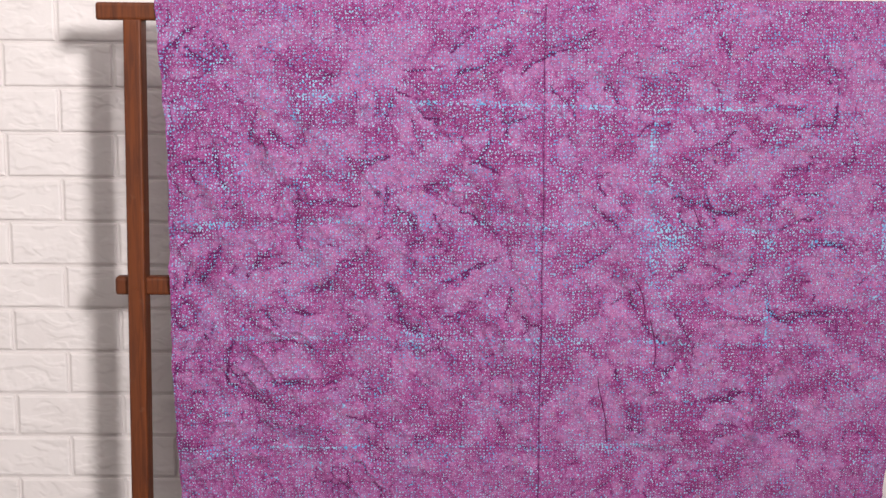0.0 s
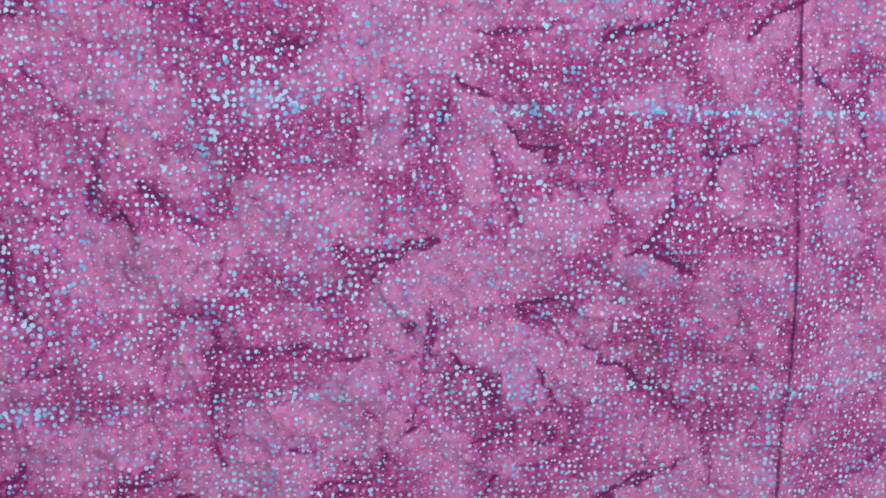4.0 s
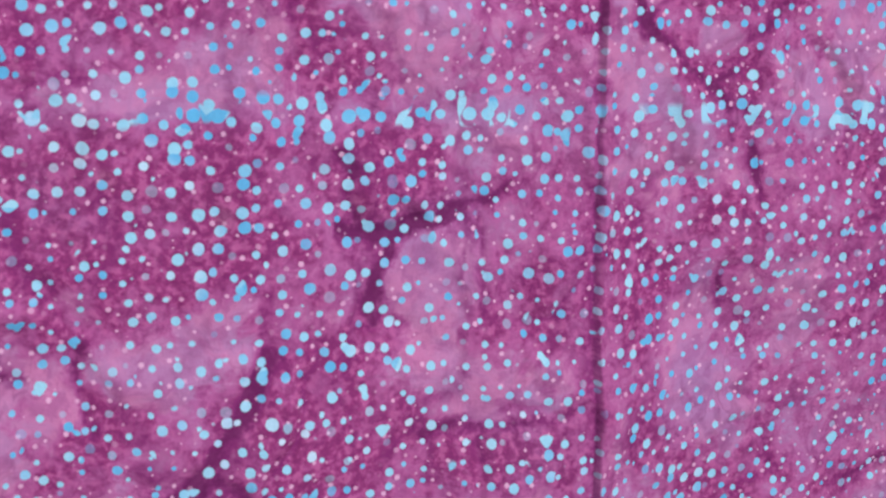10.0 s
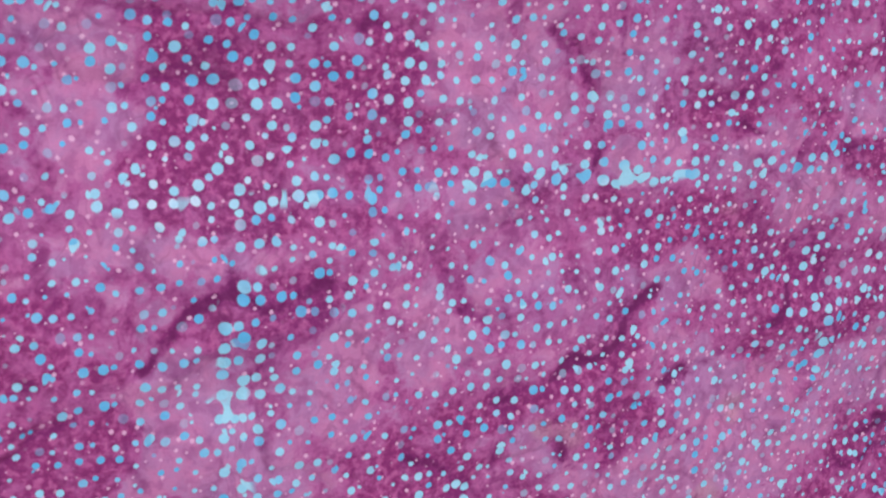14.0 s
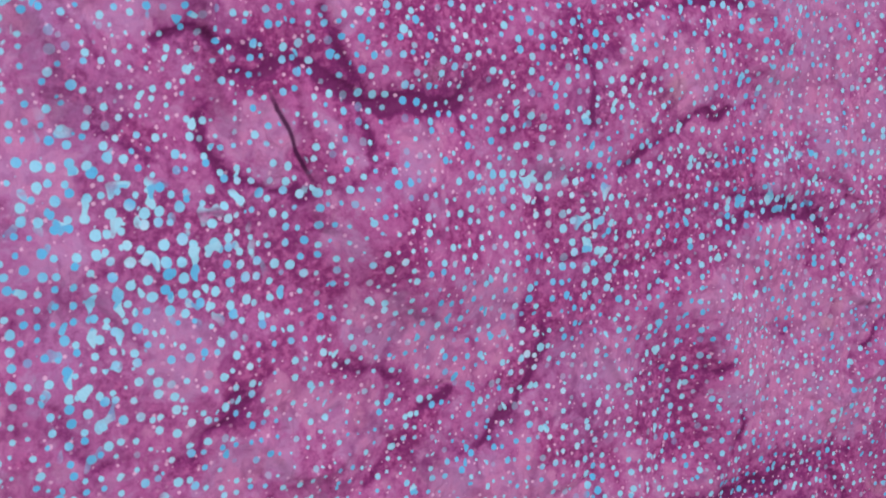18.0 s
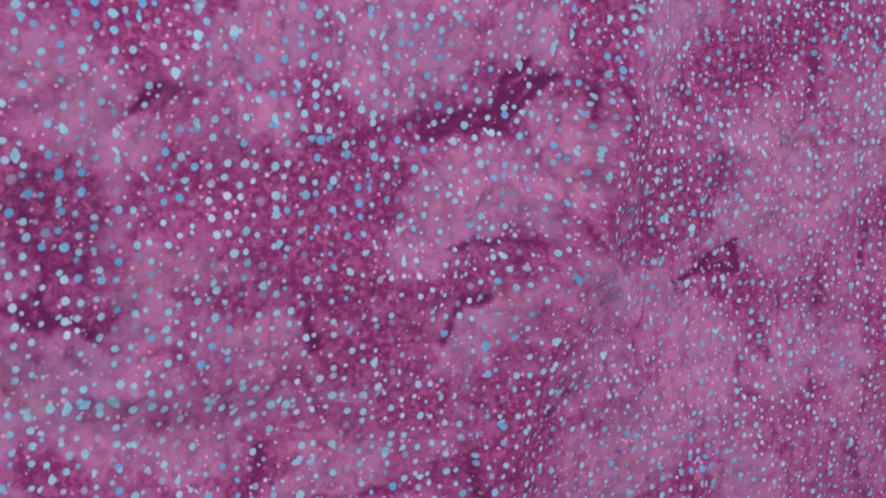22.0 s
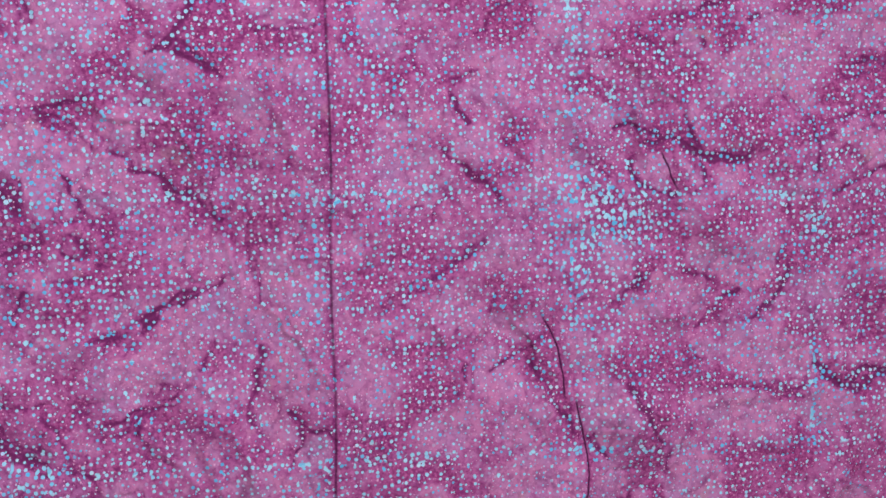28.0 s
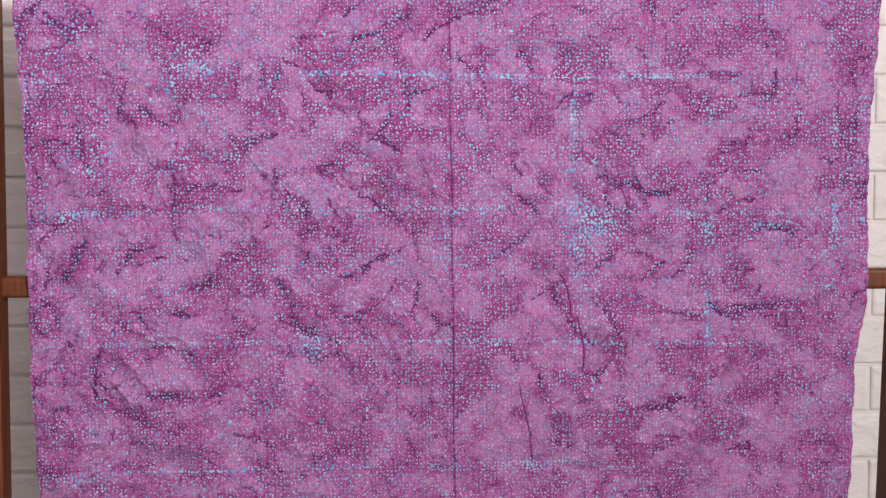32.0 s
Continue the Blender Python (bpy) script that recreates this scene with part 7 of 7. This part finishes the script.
pale_wash(0.011, (0.277, -0.297), (0.293, -0.307))
pale_wash(0.012, (0.388, -0.229), (0.402, -0.238))
pale_wash(0.014, (0.428, -0.225), (0.436, -0.238))
pale_wash(0.011, (0.425, -0.267), (0.417, -0.255))
pale_wash(0.011, (0.254, -0.328), (0.280, -0.337))
pale_wash(0.011, (0.176, -0.318), (0.188, -0.321), (0.166, -0.288))
pale_wash(0.013, (0.358, -0.334), (0.342, -0.342))
pale_wash(0.009, (0.340, -0.252), (0.353, -0.251))
pale_wash(0.008, (0.269, -0.232), (0.279, -0.245))
pale_wash(0.012, (0.444, -0.284), (0.468, -0.295))
pale_wash(0.007, (0.185, -0.282), (0.182, -0.294))
blue_wash(0.004, (0.175, -0.198), (0.181, -0.204))
blue_wash(0.003, (0.164, -0.224), (0.170, -0.230))
blue_wash(0.002, (0.151, -0.264), (0.169, -0.275))
blue_wash(0.002, (0.338, -0.210), (0.342, -0.227))
blue_wash(0.001, (0.212, -0.253), (0.212, -0.258))
blue_wash(0.002, (0.339, -0.304), (0.336, -0.324))
blue_wash(0.002, (0.241, -0.295), (0.244, -0.296))
vein(0.60, (0.292, 0.016), (0.299, 0.018), (0.305, 0.023), (0.312, 0.027))
vein(0.50, (0.301, 0.011), (0.307, 0.006))
vein(0.60, (0.340, -0.001), (0.353, -0.000), (0.367, -0.003), (0.384, -0.001))
vein(0.70, (0.245, -0.058), (0.256, -0.055), (0.264, -0.049), (0.274, -0.040), (0.278, -0.037))
vein(0.70, (0.225, -0.063), (0.235, -0.060), (0.245, -0.058))
vein(0.50, (0.292, -0.065), (0.283, -0.068))
vein(0.60, (0.315, -0.056), (0.327, -0.048), (0.329, -0.038))
vein(0.50, (0.367, -0.037), (0.376, -0.047))
vein(0.60, (0.362, -0.094), (0.373, -0.095), (0.384, -0.093), (0.399, -0.086))
vein(0.50, (0.382, -0.031), (0.394, -0.029))
vein(0.40, (0.246, 0.032), (0.252, 0.023), (0.257, 0.013))
vein(0.50, (0.255, -0.000), (0.258, 0.006))
dusk_wash(0.007, (0.276, -0.016), (0.291, -0.016), (0.312, -0.021))
dusk_wash(0.006, (0.266, -0.015), (0.258, -0.010))
dusk_wash(0.008, (0.306, -0.033), (0.327, -0.045), (0.315, -0.055))
dusk_wash(0.007, (0.282, 0.032), (0.314, 0.034))
dusk_wash(0.006, (0.277, 0.019), (0.289, 0.013))
dusk_wash(0.006, (0.303, 0.011), (0.330, 0.014))
dusk_wash(0.008, (0.335, 0.027), (0.363, 0.025))
dusk_wash(0.008, (0.360, -0.033), (0.379, -0.042))
dusk_wash(0.005, (0.259, -0.052), (0.274, -0.043))
dusk_wash(0.006, (0.252, -0.066), (0.272, -0.077))
dusk_wash(0.007, (0.272, -0.081), (0.261, -0.083))
dusk_wash(0.009, (0.357, -0.095), (0.382, -0.094))
dusk_wash(0.008, (0.340, -0.055), (0.367, -0.050))
dusk_wash(0.006, (0.340, -0.001), (0.377, -0.004))
dusk_wash(0.009, (0.356, -0.116), (0.379, -0.118))
dusk_wash(0.006, (0.215, -0.078), (0.219, -0.082))
dusk_wash(0.007, (0.185, -0.080), (0.202, -0.075))
pale_wash(0.008, (0.261, 0.029), (0.270, 0.021))
pale_wash(0.007, (0.302, 0.003), (0.314, 0.008))
pale_wash(0.008, (0.324, -0.015), (0.342, -0.010))
pale_wash(0.010, (0.290, -0.035), (0.282, -0.048))
pale_wash(0.013, (0.298, -0.067), (0.319, -0.076))
pale_wash(0.012, (0.325, -0.099), (0.308, -0.094))
pale_wash(0.011, (0.282, -0.093), (0.291, -0.103))
pale_wash(0.010, (0.366, -0.064), (0.389, -0.066))
pale_wash(0.009, (0.361, -0.020), (0.382, -0.014))
pale_wash(0.012, (0.373, -0.077), (0.352, -0.070))
pale_wash(0.010, (0.341, 0.015), (0.363, 0.011))
pale_wash(0.006, (0.266, 0.001), (0.278, 0.002))
pale_wash(0.010, (0.383, -0.042), (0.395, -0.050))
blue_wash(0.001, (0.275, -0.004), (0.287, -0.004))
blue_wash(0.001, (0.262, -0.015), (0.266, -0.015))
# the far left and the low right of the cloth
vein(0.70, (-0.572, 0.070), (-0.548, 0.090), (-0.520, 0.111))
vein(0.60, (-0.500, 0.091), (-0.487, 0.070), (-0.467, 0.057))
vein(0.60, (-0.561, -0.041), (-0.551, -0.068))
vein(0.70, (-0.524, -0.068), (-0.504, -0.069))
vein(0.60, (-0.555, -0.096), (-0.525, -0.083), (-0.497, -0.096))
vein(0.50, (-0.548, -0.147), (-0.512, -0.139))
vein(0.80, (-0.531, -0.278), (-0.508, -0.255), (-0.490, -0.227))
vein(0.60, (-0.550, -0.219), (-0.528, -0.198))
vein(0.60, (-0.447, -0.247), (-0.429, -0.233), (-0.401, -0.225))
vein(0.60, (-0.379, -0.146), (-0.376, -0.182), (-0.372, -0.211))
vein(0.50, (-0.357, -0.149), (-0.315, -0.153), (-0.280, -0.149))
vein(0.70, (-0.301, -0.107), (-0.280, -0.092), (-0.244, -0.081))
vein(0.60, (-0.315, -0.117), (-0.297, -0.110))
vein(0.60, (-0.221, -0.338), (-0.199, -0.346), (-0.170, -0.360))
vein(0.70, (-0.474, -0.359), (-0.482, -0.396), (-0.461, -0.427))
vein(0.60, (-0.389, -0.427), (-0.345, -0.439), (-0.316, -0.435))
vein(0.60, (-0.490, -0.411), (-0.468, -0.396))
vein(0.70, (-0.352, -0.278), (-0.323, -0.278))
vein(0.50, (-0.481, 0.029), (-0.454, -0.005))
vein(0.50, (-0.398, 0.037), (-0.356, 0.030), (-0.322, 0.044))
vein(0.60, (-0.134, 0.101), (-0.113, 0.112))
vein(0.50, (-0.406, -0.054), (-0.385, -0.075))
vein(0.50, (0.043, 0.096), (0.063, 0.103))
vein(0.50, (-0.111, 0.032), (-0.083, 0.046), (-0.034, 0.075))
vein(0.60, (-0.562, -0.411), (-0.540, -0.388), (-0.525, -0.385))
vein(0.60, (-0.466, -0.321), (-0.438, -0.329))
vein(0.50, (-0.243, -0.293), (-0.214, -0.323))
vein(0.50, (-0.380, -0.315), (-0.330, -0.323))
vein(0.50, (-0.431, -0.366), (-0.388, -0.359), (-0.345, -0.374))
vein(0.50, (-0.301, -0.219), (-0.272, -0.234))
vein(0.50, (-0.287, 0.010), (-0.273, -0.018))
vein(0.50, (-0.335, 0.092), (-0.308, 0.106))
vein(0.50, (-0.258, -0.131), (-0.244, -0.168))
vein(0.50, (-0.425, -0.434), (-0.411, -0.465), (-0.375, -0.481))
dusk_wash(0.014, (-0.534, 0.056), (-0.501, 0.050))
dusk_wash(0.018, (-0.370, 0.044), (-0.315, 0.051))
dusk_wash(0.014, (-0.523, -0.019), (-0.544, -0.033))
dusk_wash(0.018, (-0.370, -0.004), (-0.315, -0.039))
dusk_wash(0.018, (-0.504, -0.096), (-0.539, -0.104))
dusk_wash(0.014, (-0.386, -0.175), (-0.343, -0.167))
dusk_wash(0.015, (-0.442, -0.175), (-0.471, -0.182))
dusk_wash(0.015, (-0.530, -0.264), (-0.501, -0.241))
dusk_wash(0.018, (-0.301, -0.248), (-0.244, -0.241), (-0.280, -0.285))
dusk_wash(0.019, (-0.345, -0.382), (-0.316, -0.405))
dusk_wash(0.015, (-0.344, -0.279), (-0.316, -0.270))
dusk_wash(0.015, (-0.447, -0.449), (-0.404, -0.457))
dusk_wash(0.019, (-0.553, -0.336), (-0.531, -0.307))
pale_wash(0.018, (-0.273, 0.052), (-0.245, 0.080))
pale_wash(0.018, (-0.301, -0.053), (-0.343, -0.061))
pale_wash(0.022, (-0.394, -0.277), (-0.430, -0.284))
pale_wash(0.018, (-0.434, -0.082), (-0.399, -0.096))
pale_wash(0.018, (-0.251, -0.110), (-0.273, -0.124))
pale_wash(0.014, (-0.351, -0.204), (-0.315, -0.197))
pale_wash(0.022, (-0.388, -0.329), (-0.359, -0.352))
pale_wash(0.021, (-0.244, -0.095), (-0.216, -0.103))
pale_wash(0.014, (-0.426, 0.009), (-0.454, 0.015))
pale_wash(0.023, (-0.374, -0.389), (-0.403, -0.397))
pale_wash(0.018, (-0.457, -0.204), (-0.429, -0.204))
pale_wash(0.015, (-0.502, -0.314), (-0.487, -0.292))
pale_wash(0.018, (-0.418, 0.092), (-0.383, 0.106))
blue_wash(0.004, (-0.491, 0.063), (-0.484, 0.060))
blue_wash(0.004, (-0.480, -0.125), (-0.475, -0.130))
blue_wash(0.006, (-0.349, 0.006), (-0.315, 0.006))
blue_wash(0.004, (-0.370, 0.006), (-0.356, 0.003))
vein(0.60, (-0.371, -0.148), (-0.342, -0.146), (-0.305, -0.148))
vein(0.70, (-0.293, -0.087), (-0.266, -0.084), (-0.240, -0.077))
vein(0.80, (-0.348, -0.277), (-0.327, -0.280))
vein(0.60, (-0.314, -0.241), (-0.282, -0.234))
vein(0.60, (-0.221, -0.328), (-0.199, -0.340), (-0.177, -0.353))
vein(0.50, (-0.155, -0.323), (-0.122, -0.313), (-0.099, -0.296))
vein(0.50, (-0.159, -0.270), (-0.137, -0.268), (-0.110, -0.251))
vein(0.60, (-0.209, -0.210), (-0.190, -0.205))
vein(0.50, (-0.249, -0.198), (-0.262, -0.209))
vein(0.50, (-0.200, -0.164), (-0.198, -0.188))
vein(0.60, (0.103, -0.302), (0.120, -0.291), (0.137, -0.279))
vein(0.50, (0.363, -0.318), (0.405, -0.314), (0.453, -0.312))
vein(0.60, (0.403, -0.201), (0.432, -0.204), (0.451, -0.211))
vein(0.50, (0.307, -0.111), (0.325, -0.129))
vein(0.50, (0.389, -0.073), (0.422, -0.079))
vein(0.50, (0.409, -0.022), (0.433, -0.028))
pale_wash(0.020, (-0.143, -0.301), (-0.110, -0.284))
pale_wash(0.017, (-0.268, -0.122), (-0.246, -0.112))
pale_wash(0.019, (0.415, -0.261), (0.428, -0.274))
blue_wash(0.007, (-0.210, -0.350), (-0.194, -0.378))
blue_wash(0.004, (0.176, -0.189), (0.205, -0.212))
# stamp joints: rows and columns where two prints of the stamp meet
JOINT_ROWS = (
    ((-0.215, 0.36, 1.0), (-0.2, -0.1, 0.0, 0.06, 0.15, 0.23, 0.40), (0.0015, 0.0016, -0.0005, -0.0025, -0.0050, -0.0038, -0.0030)),
    ((-0.57, -0.215, 0.35), (-0.6, -0.2), (0.005, 0.005)),
    ((-0.55, 0.52, 0.55), (-0.6, 0.13, 0.18, 0.24, 0.34, 0.6), (-0.180, -0.177, -0.182, -0.1838, -0.187, -0.189)),
    ((-0.55, 0.45, 0.58), (-0.6, 0.03, 0.12, 0.17, 0.25, 0.5), (-0.356, -0.3555, -0.3566, -0.359, -0.362, -0.364)),
    ((-0.56, 0.34, 0.62), (-0.6, 0.1, 0.15, 0.19, 0.24, 0.5), (-0.530, -0.5240, -0.5228, -0.530, -0.5314, -0.532)),
)
for (start, end, strength), places, levels in JOINT_ROWS:
    level = np.interp(X, places, levels)
    gate = np.clip(0.85 + 0.5 * lattice(X, V, 0.035, int(20 - 40 * levels[0])), 0.45, 1.0)
    run = np.clip((X - start) / 0.01, 0, 1) * np.clip((end - X) / 0.03, 0, 1)
    BLUE[:] = np.maximum(BLUE, FRONT * strength * gate * run * np.exp(-(((V - level) / 0.0036) ** 2)))
for place, strength in ((-0.54, 0.25), (-0.365, 0.3), (-0.19, 0.3), (-0.017, 0.45), (0.185, 0.55), (0.341, 0.6), (0.511, 0.55)):
    gate = np.clip(0.25 + 1.1 * lattice(X, V, 0.03, int(300 + 90 * place)), 0.0, 1.0)
    BLUE[:] = np.maximum(BLUE, FRONT * (V < 0.004) * strength * gate * np.exp(-(((X - place) / 0.0055) ** 2)))
# small crumple lines, fewest where the larger ones are laid one by one
laid = ((X > -0.36) & (X < 0.42) & (V > -0.12) & (V < 0.06)) | ((X > -0.03) & (X < 0.40) & (V > -0.60) & (V < -0.10))
for size, seed, weight in ((0.042, 12, 0.45), (0.024, 15, 0.55), (0.015, 18, 0.40)):
    field = lattice(WX, WV * 0.8, size, seed)
    ridge = np.exp(-((field / 0.045) ** 2)) + 0.45 * np.exp(-((field / 0.14) ** 2))
    where = np.clip(0.05 + 1.5 * lattice(X, V, size * 1.3, seed + 30), 0, 1)
    VEIN_AND_SHADE[:] = np.maximum(VEIN_AND_SHADE, weight * where * ridge * (1 - 0.6 * PALE) * np.where(laid, 0.55, 1.0))
    DENT[:] += 0.0010 * where * np.exp(-((field / 0.10) ** 2))


def billow(height, wide, *points):
    """A soft ridge that stands out of the cloth."""
    inside, far = near(points, 4 * wide)
    DENT[inside] -= height * np.exp(-((far / wide) ** 2))


billow(0.009, 0.016, (0.359, -0.375), (0.338, -0.442), (0.320, -0.500))
billow(0.007, 0.015, (0.304, -0.492), (0.289, -0.555), (0.274, -0.617))
billow(0.005, 0.012, (0.330, -0.455), (0.314, -0.531))
billow(0.004, 0.012, (0.403, -0.242), (0.401, -0.292), (0.379, -0.353))
billow(0.004, 0.01, (0.425, -0.067), (0.425, -0.153))


def belly(depth, x, v, wide, high):
    """A broad swell of the hanging cloth, towards the wall where depth is positive."""
    DENT[:] += FRONT * depth * np.exp(-(((X - x) / wide) ** 2) - ((V - v) / high) ** 2)


belly(-0.017, -0.022, -0.115, 0.042, 0.070)
belly(0.009, 0.000, 0.070, 0.060, 0.045)
belly(-0.011, -0.100, -0.085, 0.040, 0.035)
belly(-0.011, -0.012, -0.280, 0.040, 0.110)
belly(0.009, 0.150, 0.020, 0.090, 0.035)
belly(0.008, 0.116, -0.278, 0.030, 0.040)
belly(-0.008, 0.208, -0.345, 0.030, 0.030)
belly(-0.007, 0.143, -0.427, 0.030, 0.030)
belly(0.008, 0.187, -0.543, 0.030, 0.030)
belly(0.006, 0.394, -0.093, 0.050, 0.050)
belly(-0.006, 0.267, -0.200, 0.030, 0.025)
belly(0.005, -0.224, -0.330, 0.050, 0.050)

# hang: soft buckles, puckers and the pressed middle fold
Y = np.repeat(row_y[:, None], ACROSS, 1)
swing = np.clip((TOP - V) / 0.12, 0, 1) * FRONT
buckle = 0.0024 * lattice(X, V * 0.35, 0.09, 5) + 0.0028 * lattice(X + 0.5 * V, V * 0.6 - 0.3 * X, 0.04, 6) + 0.0016 * lattice(X, V, 0.018, 7)
for turn, size, seed in ((0.9, 0.050, 41), (-0.8, 0.042, 42), (0.3, 0.030, 43)):
    ridge = lattice(WX + turn * WV, 0.45 * (WV - turn * WX), size, seed)
    gate = np.clip(0.1 + 1.3 * lattice(X, V, 0.07, seed + 5), 0, 1)
    buckle -= 0.0032 * gate * np.exp(-np.abs(ridge) / 0.16)
buckle *= 1.0 + 0.9 * np.exp(-(X - left[:, None]) / 0.12)
curl = np.exp(-((X - left[:, None]) / 0.03)) + np.exp(-((right[:, None] - X) / 0.03))
fold_x = -0.0087
pressed = -0.0022 * np.clip(1 - np.abs(X - fold_x) / 0.02, 0, 1) ** 2
Y = Y + swing * (buckle + 0.004 * curl * lattice(X * 0.2, V, 0.06, 8) + pressed + DENT) + 0.0004 * lattice(X, V, 0.02, 9)
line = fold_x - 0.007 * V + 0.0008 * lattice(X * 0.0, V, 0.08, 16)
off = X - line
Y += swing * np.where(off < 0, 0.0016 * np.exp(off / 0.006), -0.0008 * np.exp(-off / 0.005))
# the fold's shade, painted in with the dye lines: soft left, narrow right
VEIN_AND_SHADE[:] = np.maximum(VEIN_AND_SHADE, FRONT * np.where(off < 0, 0.5 * np.exp(off / 0.004), 0.4 * np.exp(-off / 0.0012)))
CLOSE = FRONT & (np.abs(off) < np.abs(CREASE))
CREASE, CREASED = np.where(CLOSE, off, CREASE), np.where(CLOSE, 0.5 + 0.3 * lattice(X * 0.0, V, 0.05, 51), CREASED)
EDGE = 0.0016 * lattice(X * 0.0, V, 0.025, 10) + 0.0008 * lattice(X * 0.0, V, 0.009, 13)
XX = X + EDGE * (np.exp(-((X - left[:, None]) / 0.02)) + np.exp(-((right[:, None] - X) / 0.02)))


def batik_cloth():
    rows_, cols = X.shape
    data = bpy.data.meshes.new("batik_cloth")
    places = np.stack([XX, Y, V + LEVEL], -1).reshape(-1, 3)
    corner = (np.arange(rows_ - 1)[:, None] * cols + np.arange(cols - 1)).ravel()
    quads = np.stack([corner, corner + 1, corner + cols + 1, corner + cols], -1)
    data.vertices.add(len(places))
    data.vertices.foreach_set("co", places.ravel())
    data.loops.add(quads.size)
    data.loops.foreach_set("vertex_index", quads.ravel().astype(np.int32))
    data.polygons.add(len(quads))
    data.polygons.foreach_set("loop_start", np.arange(0, quads.size, 4, dtype=np.int32))
    data.polygons.foreach_set("use_smooth", np.ones(len(quads), dtype=bool))
    data.update(calc_edges=True)
    for name, values in (("vein", VEIN_AND_SHADE), ("pale", PALE), ("dusk", DUSK), ("blue", BLUE), ("crease", CREASE), ("creased", CREASED)):
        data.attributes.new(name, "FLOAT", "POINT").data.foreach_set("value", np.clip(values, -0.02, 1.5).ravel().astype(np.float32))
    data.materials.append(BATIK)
    return tagged(new("batik_cloth", data), "purple batik cotton cloth with pale blue dots over wooden rack", "fabric")


batik_cloth()

# ---- bricks of the wall ----
BRICK_W, BRICK_H, JOINT_W = 0.178, 0.0733, 0.0045
FIRST_Z, FIRST_X = LEVEL + 0.082, -0.778


def brick_mesh():
    bm = box(-BRICK_W / 2 + JOINT_W / 2, BRICK_W / 2 - JOINT_W / 2, -0.0045, 0.002, -BRICK_H / 2 + JOINT_W / 2, BRICK_H / 2 - JOINT_W / 2)
    front = [e for e in bm.edges if all(v.co.y < 0 for v in e.verts)]
    bmesh.ops.bevel(bm, geom=front, offset=0.004, segments=2, profile=0.5, affect="EDGES")
    return mesh_of("brick", bm, FOAM)


BRICK = brick_mesh()
far_bricks = bmesh.new()
for row in range(-17, 20):
    z = FIRST_Z + row * BRICK_H + BRICK_H / 2
    for col in range(-9, 18):
        x = FIRST_X + (col + 0.5 + (0.0 if row % 2 == 0 else 0.5)) * BRICK_W
        if not (-2.1 < x < 2.1 and 0.05 < z < 2.66):
            continue
        if -1.25 < x < 1.25 and 0.62 < z < 1.62:
            ob = new("brick", BRICK)
            ob.location = (x, WALL_Y, z)
            ob.parent = wall_north
        else:
            far_bricks.from_mesh(BRICK)
            fresh = list(far_bricks.verts)[-len(BRICK.vertices):]
            for v in fresh:
                v.co += Vector((x, WALL_Y, z))
tagged(part("far_bricks", far_bricks, FOAM, wall_north), kind="stuff")
